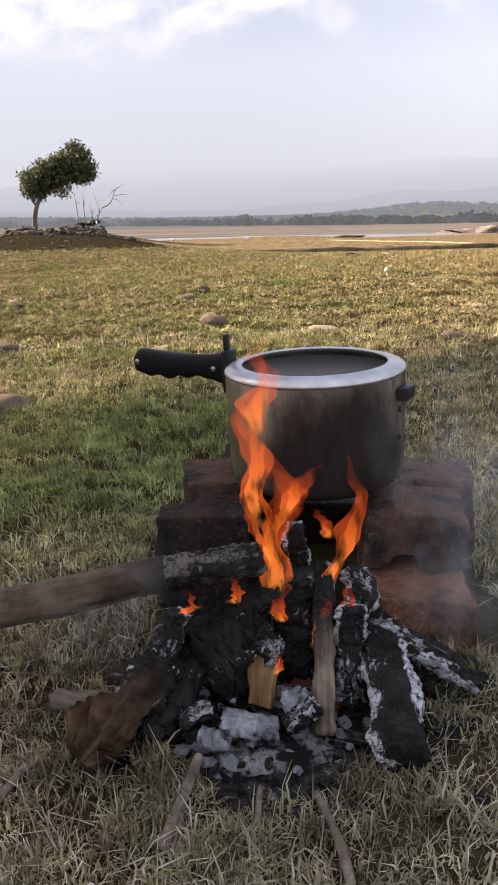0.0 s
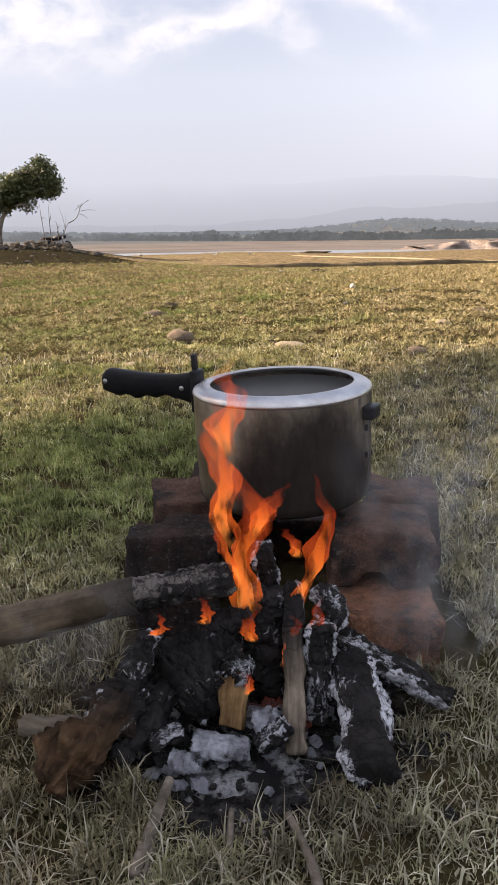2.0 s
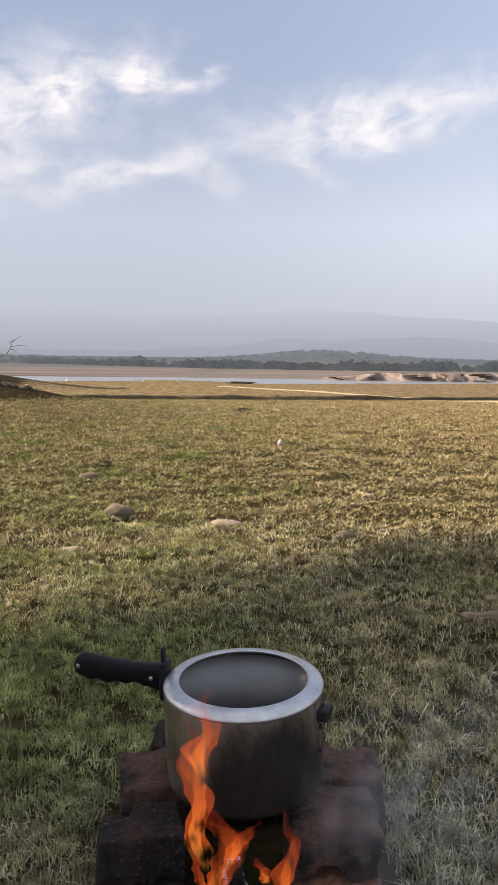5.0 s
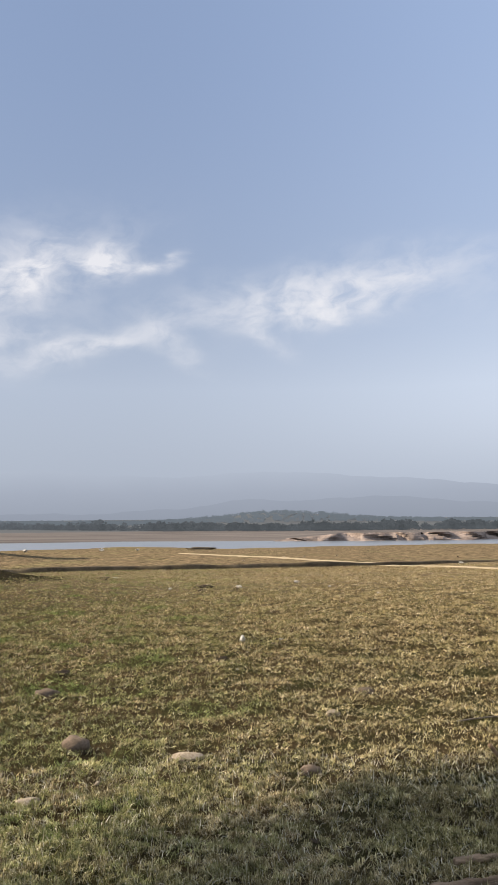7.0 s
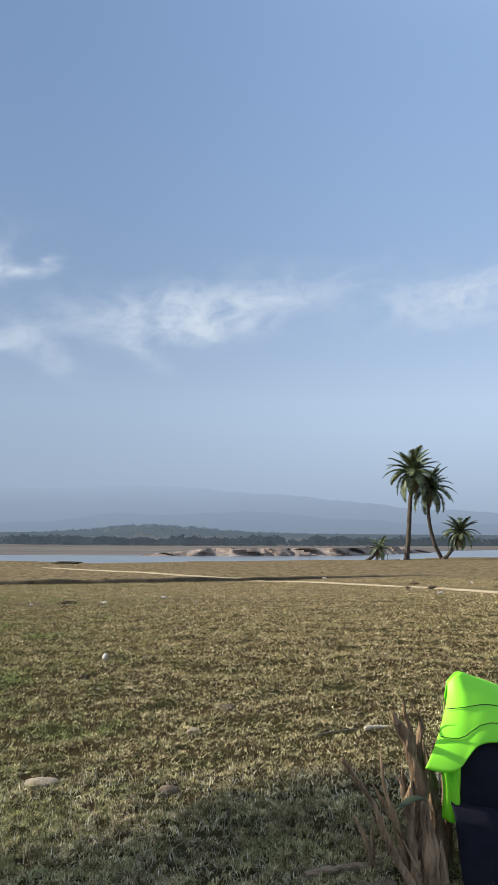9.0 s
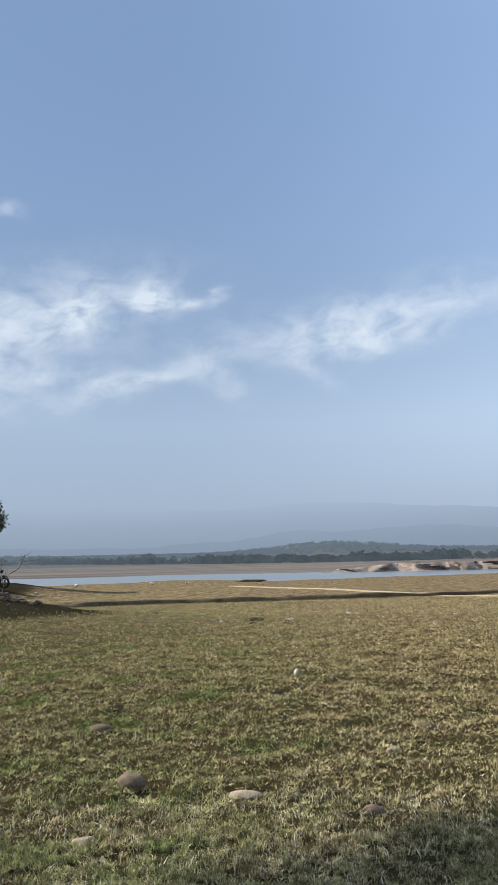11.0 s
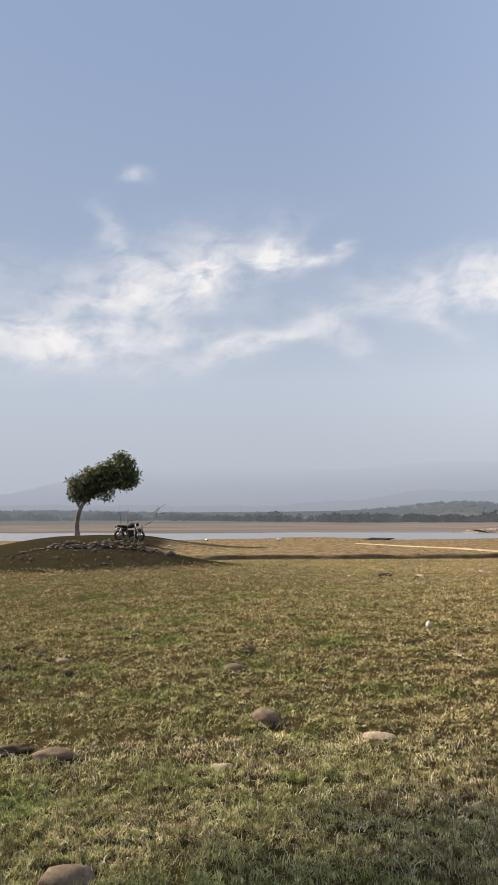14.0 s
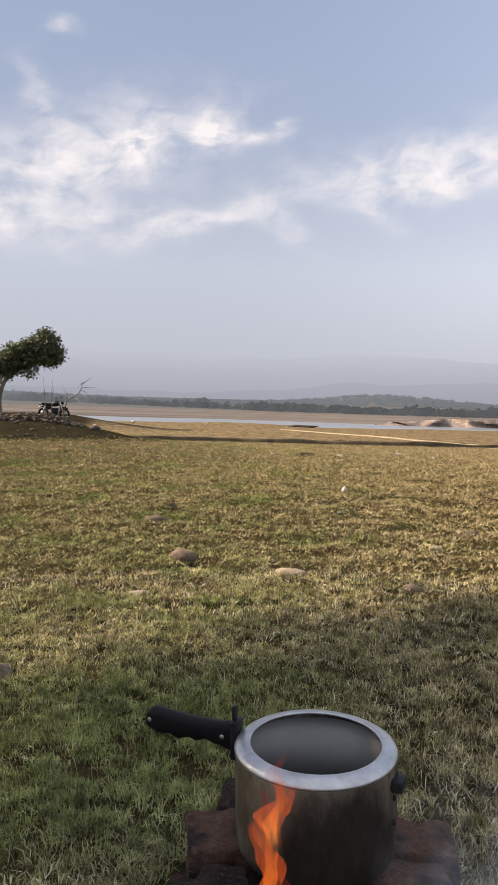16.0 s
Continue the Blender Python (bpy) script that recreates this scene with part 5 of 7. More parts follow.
for k in range(29):
    t = k / 28
    x = 0.133 + 0.160 * t
    top = 0.1695 - 0.004 * math.sin(t * math.pi) + 0.006 * t - (0.010 * max(0, (t - 0.92) / 0.08) ** 2) + 0.004 * max(0, 1 - t * 5)
    grip = 0.0022 * math.cos(t * 30) * (1 if 0.2 < t < 0.92 else 0)
    hgt = 0.0385 - 0.005 * math.sin(min(1, t * 1.6) * math.pi) + 0.012 * max(0, 1 - t * 4.5) + grip - (0.012 * max(0, (t - 0.9) / 0.1) ** 2)
    wid = 0.0125 + 0.002 * t - 0.005 * max(0, (t - 0.9) / 0.1) ** 2
    ring = []
    for j in range(16):
        a = 2 * math.pi * j / 16
        cx, cz = math.cos(a), math.sin(a)
        sx, sz = math.copysign(abs(cx) ** 0.6, cx), math.copysign(abs(cz) ** 0.6, cz)
        ring.append(hbm.verts.new((x, sx * wid, top - hgt / 2 + sz * hgt / 2)))
    rings.append(ring)
for a, b in zip(rings, rings[1:]):
    for j in range(16):
        hbm.faces.new((a[j], a[(j + 1) % 16], b[(j + 1) % 16], b[j]))
hbm.faces.new(list(reversed(rings[0])))
hbm.faces.new(rings[-1])
bmesh.ops.recalc_face_normals(hbm, faces=hbm.faces)
handle = part("handle", hbm, BAKELITE, cooker, "black moulded bakelite handle")
handle.matrix_basis = turn_h
cap = soft_box((0.012, 0.028, 0.062), 0.003, (0.1325, 0, 0.145))
part("handle_bracket", cap, BLACK_METAL, handle)
part("latch", soft_box((0.006, 0.012, 0.030), 0.002, (0.135, 0.0, 0.184)), BLACK_METAL, handle)
for x, z in ((0.152, 0.150), (0.284, 0.156)):
    for s in (-1, 1):
        sc = part("screw", lathe([(0.0, 0.0015), (0.0032, 0.0012), (0.004, 0.0), (0.0, -0.001)], 14), STEEL, handle)
        sc.matrix_basis = pose(x, s * 0.0138, z, -90 * s, 0, 0)
lug_turn = math.degrees(math.atan2(1.028 - PY, 0.2905 - PX))
lug = part("helper_bracket", soft_box((0.016, 0.030, 0.018), 0.003, (R + 0.008, 0, 0.131)), BLACK_METAL, cooker, "black side bracket")
lug.matrix_basis = pose(0, 0, 0, 0, 0, lug_turn)
part("rivet", lathe([(0.0, 0.004), (0.004, 0.003), (0.005, 0.0), (0.0, 0.0)], 12), BLACK_METAL, lug).matrix_basis = pose(R, 0, 0.108, 0, 90, 0)
part("rivet", lathe([(0.0, 0.004), (0.004, 0.003), (0.005, 0.0), (0.0, 0.0)], 12), BLACK_METAL, lug).matrix_basis = pose(R, 0, 0.070, 0, 90, 0)

# ---- firewood ----


def log(name, a, b, r0, r1, mat, label, seed=0, rough=0.22, seg=14, bend=0.0, squash=1.0, group="firewood", freq=22.0, knots=()):
    """A stick or log from a to b, its own x axis along it."""
    L = (Vector(b) - Vector(a)).length
    n = 14
    pts, rad = [], []
    for k in range(n + 1):
        t = k / n
        pts.append((L * t, bend * math.sin(math.pi * t) + 0.12 * r0 * noise.noise((t * 5, seed, 0)), 0.12 * r0 * noise.noise((t * 5, seed, 9))))
        r = r0 + (r1 - r0) * t
        for at, swell in knots:
            r *= 1 + swell * math.exp(-((t - at) / 0.07) ** 2)
        rad.append(r * (0.86 if k in (0, n) else 1.0))
    ob = part(name, tube(pts, rad, seg, rough, freq, squash, seed, steps=2), mat)
    ob.matrix_basis = along(a, b)
    return tagged(ob, label, "firewood", group)


def gnarled(name, a, b, r0, r1, mat, label, seed=0, lumpy=0.3, furrow=0.15, check=0.0, cell=0.012, bend=0.0, squash=1.0, knots=(), end=None, end_mat=None, n=70, seg=36, group="firewood", twist=3.0, across=1.0):
    """A log with furrowed or checked skin; with end it becomes a thing of two parts, the wood and its burnt end from that share of its length on."""
    L = (Vector(b) - Vector(a)).length
    rings = []
    for k in range(n + 1):
        t = k / n
        c = Vector((L * t, bend * math.sin(math.pi * t) + 0.22 * r0 * noise.noise((t * 4, seed, 0)), 0.22 * r0 * noise.noise((t * 4, seed, 9))))
        r = r0 + (r1 - r0) * t
        for at, swell in knots:
            r *= 1 + swell * math.exp(-((t - at) / 0.05) ** 2)
        r *= 0.80 if k in (0, n) else 0.95 if k in (1, n - 1) else 1.0
        ring = []
        for j in range(seg):
            u = 2 * math.pi * j / seg
            d = Vector((0, math.cos(u), math.sin(u) * squash))
            p = c + d * r
            w = u + twist * t
            q = lumpy * noise.noise(p * (0.55 / r0) + Vector((seed * 5.3, 0, 0)))
            q += furrow * (abs(noise.noise((math.cos(w) * 3.2, math.sin(w) * 3.2, L * t * 14 + seed))) * 2 - 0.7)
            q += 0.35 * lumpy * noise.noise(p * (2.2 / r0) + Vector((0, seed, 0)))
            if check and (not end or t >= end):
                g = Vector((p.x * 0.8, p.y * across, p.z * across)) / cell + Vector((seed, seed, 0))
                near = noise.voronoi(g + 0.25 * noise.noise_vector(g))[0]
                q -= check * (1 - min(1.0, (near[1] - near[0]) / 0.22))
            x = 0.35 * r0 * noise.noise((d.y * 3, d.z * 3, seed + k)) if k in (0, n) else 0.0
            ring.append(p + d * (r * q) + Vector((x, 0, 0)))
        rings.append(ring)

    def skin(rows):
        bm = bmesh.new()
        vs = [[bm.verts.new(p) for p in row] for row in rows]
        for s, e in zip(vs, vs[1:]):
            for j in range(seg):
                bm.faces.new((s[j], s[(j + 1) % seg], e[(j + 1) % seg], e[j]))
        for cap, row in ((vs[0], rows[0]), (vs[-1], rows[-1])):
            mid = bm.verts.new(sum(row, Vector()) / seg)
            for j in range(seg):
                bm.faces.new((cap[j], cap[(j + 1) % seg], mid))
        bmesh.ops.recalc_face_normals(bm, faces=bm.faces)
        return bm
    if end:
        cut = int(n * end)
        ob = thing(name, (0, 0, 0), label, "firewood", group)
        ob.matrix_basis = along(a, b)
        part("wood", skin(rings[:cut + 1]), mat, ob)
        part("burnt_end", skin(rings[cut:]), end_mat or mat, ob, "black charred end cracked into small blocks")
        return ob
    ob = part(name, skin(rings), mat)
    ob.matrix_basis = along(a, b)
    return tagged(ob, label, "firewood", group)


gnarled("burning_stick", (-0.72, 0.806, 0.016), (0.088, 0.850, 0.163), 0.0255, 0.020, STICK, "long bare brown stick, its end charred and burning", 1, 0.10, 0.05, 0.24, 0.0105, across=0.42, bend=0.006, knots=((0.55, 0.06), (0.72, 0.07)), end=0.87, end_mat=STICK_END, n=210, seg=34)
gnarled("burnt_root", (-0.094, 0.692, 0.026), (0.040, 0.835, 0.085), 0.028, 0.021, ROOT, "knotty brown root, burnt black at one end", 2, 0.95, 0.50, 0.18, 0.013, bend=0.006, knots=((0.14, 0.22), (0.30, -0.2), (0.45, 0.25), (0.62, -0.18)), end=0.6, end_mat=CHAR_BLOCK, n=80, seg=44)
gnarled("charred_log", (0.018, 0.792, 0.060), (0.085, 0.842, 0.078), 0.040, 0.032, CHAR, "black charred log in the fire", 3, 0.5, 0.2, 0.22, 0.015)
gnarled("charred_stub", (-0.022, 0.772, 0.040), (0.000, 0.790, 0.132), 0.011, 0.012, CHAR_PALE, "thin charred stub edged with white ash", 4, 0.5, 0.25, 0.2, 0.010, n=50, seg=26)
gnarled("side_stub", (-0.150, 0.800, 0.014), (-0.045, 0.765, 0.030), 0.011, 0.013, TWIG, "short dry brown stub lying at the fire", 5, 0.4, 0.25, n=40, seg=22)
gnarled("standing_stick", (0.151, 0.752, 0.003), (0.158, 0.862, 0.150), 0.0122, 0.0112, GREYSTICK, "weathered grey stick propped in the fire", 6, 0.3, 0.25, n=60, seg=32, end=0.72, end_mat=CHAR_BLOCK, twist=0.5)
gnarled("charred_post", (0.120, 0.862, 0.010), (0.124, 0.866, 0.138), 0.028, 0.025, CHAR, "upright blackened log in the fire", 7, 0.5, 0.2, 0.13, 0.014)
gnarled("burnt_splinter", (0.128, 0.885, 0.060), (0.127, 0.892, 0.186), 0.016, 0.014, CHAR_PALE, "upright charred splinter with ash flecks", 17, 0.4, 0.3, 0.2, 0.011)
gnarled("charred_log", (0.224, 0.838, 0.062), (0.226, 0.690, 0.026), 0.029, 0.027, CHAR_WHITE, "thick charred log crusted with white ash", 8, 0.22, 0.2, 0.05, 0.017, squash=0.8, n=90, seg=44)
gnarled("ashy_log", (0.208, 0.862, 0.078), (0.330, 0.803, 0.030), 0.0185, 0.014, CHAR_PALE, "charred stick coated with flaky white ash", 9, 0.4, 0.3, 0.13, 0.010)
gnarled("ashy_splinter", (0.184, 0.796, 0.010), (0.186, 0.822, 0.118), 0.017, 0.016, CHAR_PALE, "upright charred piece with white ash", 10, 0.5, 0.35, 0.13, 0.011)
gnarled("grey_log", (0.198, 0.852, 0.100), (0.204, 0.915, 0.108), 0.019, 0.018, CHAR_PALE, "ash-grey log end against the bricks", 11, 0.4, 0.2, 0.13, 0.012, n=50)
gnarled("charred_log", (-0.040, 0.735, 0.020), (0.020, 0.800, 0.055), 0.020, 0.022, CHAR, "black charred chunk smouldering in the ash", 21, 0.6, 0.25, 0.13, 0.013, n=50)
gnarled("charred_log", (0.040, 0.800, 0.020), (0.098, 0.826, 0.070), 0.018, 0.016, CHAR_WHITE, "cracked charred chunk leaning in the fire", 22, 0.6, 0.3, 0.13, 0.011, n=50)
gnarled("ash_log", (0.044, 0.752, 0.022), (0.102, 0.744, 0.018), 0.0165, 0.0145, ASH, "log burnt through to pale flaky ash", 12, 0.16, 0.08, 0.16, 0.019, n=60, seg=36, squash=0.8)
gnarled("ash_chunk", (-0.002, 0.748, 0.026), (0.032, 0.760, 0.032), 0.013, 0.010, CHAR_PALE, "grey crumbling ash chunk beside the burnt root", 31, 0.4, 0.10, 0.18, 0.014, n=40, seg=30)
gnarled("ash_chunk", (0.020, 0.735, 0.012), (0.052, 0.728, 0.012), 0.012, 0.010, ASH, "small grey ash chunk in the fire bed", 32, 0.6, 0.3, 0.22, 0.012, n=30, seg=26)
gnarled("curled_ember_log", (0.078, 0.800, 0.088), (0.106, 0.790, 0.080), 0.019, 0.017, CHAR_PALE, "short burnt log end ringed with grey ash", 33, 0.35, 0.3, 0.18, 0.009, n=40, seg=34)
gnarled("ash_chunk", (0.108, 0.768, 0.030), (0.136, 0.770, 0.034), 0.014, 0.013, ASH, "round grey ash chunk between plank and stick", 34, 0.35, 0.2, 0.18, 0.012, n=30, seg=26)
gnarled("ash_chunk", (0.112, 0.752, 0.014), (0.142, 0.756, 0.040), 0.013, 0.012, CHAR_PALE, "cracked pale ash chunk beside the grey stick", 35, 0.35, 0.2, 0.2, 0.010, n=30, seg=26)
gnarled("charred_block", (0.060, 0.846, 0.100), (0.108, 0.852, 0.118), 0.021, 0.018, CHAR, "cracked black block lying across the fire", 36, 0.3, 0.2, 0.22, 0.014, n=50, seg=36)
log("dry_stick", (0.023, 0.702, 0.020), (0.000, 0.600, 0.010), 0.0052, 0.0058, GROUND_STICK, "dry grey stick lying at the edge of the ash", 13, 0.2, group="sticks on the grass")
log("thin_twig", (0.014, 0.650, 0.012), (0.006, 0.560, 0.008), 0.0026, 0.002, GROUND_STICK, "thin bleached twig on the grass", 14, 0.2, 8, group="sticks on the grass")
log("dry_stick", (0.137, 0.662, 0.012), (0.160, 0.545, 0.010), 0.0040, 0.0046, GROUND_STICK, "crooked dry stick on the grass", 15, 0.3, 10, 0.006, group="sticks on the grass")
log("thin_twig", (0.084, 0.672, 0.010), (0.082, 0.628, 0.008), 0.003, 0.003, GROUND_STICK, "short dry twig on the grass", 16, 0.2, 8, group="sticks on the grass")
log("dry_stick", (-0.150, 0.700, 0.010), (-0.165, 0.655, 0.010), 0.006, 0.005, GROUND_STICK, "short brown stick on the grass", 18, 0.3, 10, group="sticks on the grass")

plank = part("split_plank", block((0.066, 0.030, 0.018), 5, 0.0026, 9, 0.0025, 0.012), PLANK)
plank.matrix_basis = along((0.081, 0.768, 0.008), (0.092, 0.806, 0.095)) @ pose(0.046, 0, -0.010)
tagged(plank, "split piece of fresh yellow-brown wood standing in ash", "firewood", "firewood")

# the bed of ash
ash = bmesh.new()
rows = []
for i in range(34):
    r = i / 33
    rows.append([ash.verts.new((0.085 + 0.135 * r * math.cos(a) * (1 + 0.18 * noise.noise((math.cos(a) * 2, math.sin(a) * 2, 4))), 0.790 + 0.105 * r * math.sin(a) * (1 + 0.18 * noise.noise((math.cos(a) * 2, math.sin(a) * 2, 8))), 0.0))
                 for a in [2 * math.pi * k / 96 for k in range(96)]])
for row, r in zip(rows, [i / 33 for i in range(34)]):
    for v in row:
        n = noise.noise(v.co * 38) * 0.6 + noise.noise(v.co * 95) * 0.4 + 0.25 * noise.noise(v.co * 210)
        v.co.z = ground_at(v.co.x, v.co.y) - 0.006 + (1 - r ** 3) * (0.014 + 0.017 * n)
for a, b in zip(rows, rows[1:]):
    for k in range(96):
        ash.faces.new((a[k], b[k], b[(k + 1) % 96], a[(k + 1) % 96]))
bmesh.ops.remove_doubles(ash, verts=ash.verts, dist=1e-5)
bmesh.ops.recalc_face_normals(ash, faces=ash.faces)
tagged(part("ash_bed", ash, ASH_BED), "heap of flaky grey and black ash under the fire", "ash")

# lumps of ash and charcoal round the fire
rng = random.Random(3)
LUMPS = []
for k in range(6):
    for mat in (ASH, COAL, EMBER):
        b = lump((1, 1, 1), k + 20, 0.8, 2.2, 2)
        me = bpy.data.meshes.new("coal")
        b.to_mesh(me)
        b.free()
        me.materials.append(mat)
        me.polygons.foreach_set("use_smooth", [False] * len(me.polygons))
        LUMPS.append((mat, me))
ASHES = [(0.052, 0.716, 0.030, 0), (0.072, 0.748, 0.030, 0), (0.020, 0.742, 0.034, 0), (0.000, 0.735, 0.026, 0), (0.116, 0.778, 0.030, 0), (0.126, 0.760, 0.026, 0),
         (0.132, 0.800, 0.036, 0), (0.175, 0.775, 0.026, 0), (0.018, 0.762, 0.040, 1), (0.112, 0.815, 0.045, 0), (0.070, 0.852, 0.040, 1), (0.056, 0.862, 0.022, 2), (0.105, 0.83, 0.024, 2),
         (0.13, 0.84, 0.024, 2), (0.165, 0.83, 0.022, 2), (0.165, 0.80, 0.02, 2), (0.03, 0.72, 0.02, 0), (0.235, 0.76, 0.02, 1)]
for k in range(420):
    a, d = rng.uniform(0, 6.28), abs(rng.gauss(0, 0.085))
    ASHES.append((0.095 + d * math.cos(a) * 1.15, 0.785 + d * math.sin(a) * 0.85, rng.uniform(0.003, 0.015), rng.choice((0, 1, 1, 1, 1))))
for n, (x, y, s, kind) in enumerate(ASHES):
    s *= 0.62 if n < 18 and kind == 0 else 1.0
    mat, me = LUMPS[rng.randrange(6) * 3 + kind]
    ob = new("ash_lump" if kind == 0 else "charcoal" if kind == 1 else "ember", me)
    ob.matrix_basis = pose(x, y, ground_at(x, y) + s * 0.28, rng.uniform(-20, 20), rng.uniform(-20, 20), rng.uniform(0, 360)) @ Matrix.Diagonal((s * rng.uniform(0.9, 1.7), s, s * (rng.uniform(0.6, 0.95) if kind == 0 else rng.uniform(0.35, 0.7)), 1))
    tagged(ob, ("crumbling pale grey ash lump", "black charcoal piece", "glowing charcoal lump in the fire")[kind] + " in the fire bed" * (kind < 2), "ash" if kind == 0 else "charcoal", "fire bed")

# ---- flames ----
fire = thing("campfire_flames", (0.11, 0.86, 0.03), "orange flames licking up from the burning wood", "flames")


def flame(points, widths, seed, thick=0.22):
    """A tongue of flame: a thin clear outer body and a hotter core inside it."""
    outer = tongue("flame", points, [w * 1.12 for w in widths], seed, thick, FLAME, fire)
    tongue("core", points[:-1], [w * 0.60 for w in widths[:-2]] + [0.001], seed + 0.2, thick, FLAME_CORE, outer)


def tongue(name, points, widths, seed, thick, mat, parent):
    """A thin twisted lens-shaped body along a wavering line, its two edges ragged apart from each other."""
    bm = bmesh.new()
    pts = [Vector(p) for p in points]
    n = 44
    rings = []
    for k in range(n + 1):
        t = k / n
        p = curve_at(pts, t)
        f = t * (len(widths) - 1)
        i = min(int(f), len(widths) - 2)
        w = widths[i] + (widths[i + 1] - widths[i]) * (f - i)
        p += Vector((0.014 * noise.noise((t * 3.5, seed, 3)) + 0.005 * noise.noise((t * 9, seed, 5)), 0.008 * noise.noise((t * 3, seed, 6)), 0)) * t
        a = 0.9 * noise.noise((t * 2, seed, 8))
        left = w * (1 + 0.75 * noise.noise((t * 5, seed, 0)) + 0.35 * noise.noise((t * 13, seed, 1)))
        right = w * (1 + 0.75 * noise.noise((t * 5, seed, 20)) + 0.35 * noise.noise((t * 13, seed, 21)))
        ring = []
        for j in range(12):
            th = 2 * math.pi * j / 12
            x, y = math.cos(th) * (right if math.cos(th) > 0 else left), math.sin(th) * w * thick
            ring.append(bm.verts.new((p.x + x * math.cos(a), p.y + y + x * math.sin(a), p.z)))
        rings.append(ring)
    for a, b in zip(rings, rings[1:]):
        for j in range(12):
            bm.faces.new((a[j], a[(j + 1) % 12], b[(j + 1) % 12], b[j]))
    bm.faces.new(list(reversed(rings[0])))
    bm.faces.new(rings[-1])
    return part(name, bm, mat, parent)


# two columns of fire that lick up the cooker, and small tongues on the glowing wood
flame([(-0.004, -0.01, 0.075), (-0.008, -0.01, 0.125), (-0.012, -0.015, 0.165), (0.006, -0.02, 0.195), (0.004, -0.02, 0.225), (-0.018, -0.03, 0.255), (-0.026, -0.03, 0.290)], [0.010, 0.014, 0.013, 0.017, 0.017, 0.010, 0.001], 1)
flame([(-0.020, 0.02, 0.150), (-0.034, 0.04, 0.190), (-0.026, 0.06, 0.230), (-0.044, 0.07, 0.270), (-0.034, 0.07, 0.305), (-0.044, 0.07, 0.330)], [0.006, 0.013, 0.016, 0.014, 0.008, 0.001], 16)
flame([(-0.024, 0.05, 0.255), (-0.030, 0.06, 0.290), (-0.014, 0.06, 0.325), (-0.024, 0.06, 0.352), (-0.012, 0.065, 0.378)], [0.006, 0.014, 0.012, 0.008, 0.001], 17)
flame([(0.004, -0.02, 0.185), (0.014, -0.02, 0.215), (0.030, -0.025, 0.238), (0.042, -0.03, 0.252)], [0.006, 0.011, 0.008, 0.001], 15)
flame([(-0.014, -0.02, 0.13), (-0.026, -0.02, 0.165), (-0.038, -0.02, 0.192), (-0.034, -0.02, 0.215)], [0.004, 0.006, 0.004, 0.001], 2)
flame([(0.048, -0.01, 0.085), (0.056, -0.01, 0.115), (0.070, -0.01, 0.140), (0.074, -0.012, 0.170), (0.086, -0.015, 0.205), (0.076, -0.02, 0.230), (0.064, -0.02, 0.258)], [0.004, 0.010, 0.013, 0.010, 0.006, 0.005, 0.001], 4)
flame([(0.052, -0.02, 0.16), (0.044, -0.02, 0.182), (0.034, -0.02, 0.196)], [0.006, 0.006, 0.001], 3)
flame([(0.060, -0.035, 0.055), (0.066, -0.04, 0.078), (0.074, -0.04, 0.100), (0.070, -0.04, 0.122)], [0.004, 0.008, 0.006, 0.001], 6)
flame([(0.072, -0.04, 0.058), (0.082, -0.042, 0.074), (0.090, -0.042, 0.090)], [0.004, 0.006, 0.001], 14)
flame([(0.034, -0.04, 0.035), (0.038, -0.045, 0.062), (0.048, -0.045, 0.088), (0.044, -0.045, 0.105)], [0.003, 0.005, 0.004, 0.001], 7)
flame([(-0.056, -0.03, 0.086), (-0.050, -0.032, 0.102), (-0.056, -0.032, 0.120)], [0.005, 0.006, 0.001], 5)
flame([(-0.108, -0.075, 0.098), (-0.102, -0.078, 0.108), (-0.090, -0.078, 0.112), (-0.104, -0.078, 0.128)], [0.004, 0.006, 0.004, 0.001], 8)
flame([(-0.010, -0.10, 0.042), (-0.006, -0.102, 0.056), (-0.012, -0.102, 0.072)], [0.003, 0.004, 0.001], 9)
flame([(0.000, -0.03, 0.062), (-0.006, -0.03, 0.080), (0.004, -0.03, 0.104)], [0.006, 0.008, 0.001], 11)

smoke = thing("smoke", (0.11, 0.86, 0.0), "thin pale blue smoke drifting off the smouldering wood", "smoke")
for k, (x, y, z, w, h, turn) in enumerate([(0.24, -0.05, 0.03, 0.20, 0.30, 8), (0.17, -0.03, 0.06, 0.10, 0.16, -12), (-0.20, -0.04, 0.02, 0.20, 0.18, 14), (0.30, 0.06, 0.10, 0.34, 0.36, 10), (0.16, 0.02, 0.16, 0.14, 0.20, 4)]):
    sm = bmesh.new()
    bmesh.ops.create_grid(sm, x_segments=18, y_segments=18, size=0.5)
    for v in sm.verts:
        u, t = v.co.x, v.co.y + 0.5
        v.co = (u * w * (0.6 + 0.6 * t) + 0.10 * w * noise.noise((t * 2.5, k, 0)), 0.03 * noise.noise((u * 3, t * 2, k)), t * h)
    part("wisp", sm, SMOKE, smoke).matrix_basis = pose(x, y, z, 0, 0, turn)

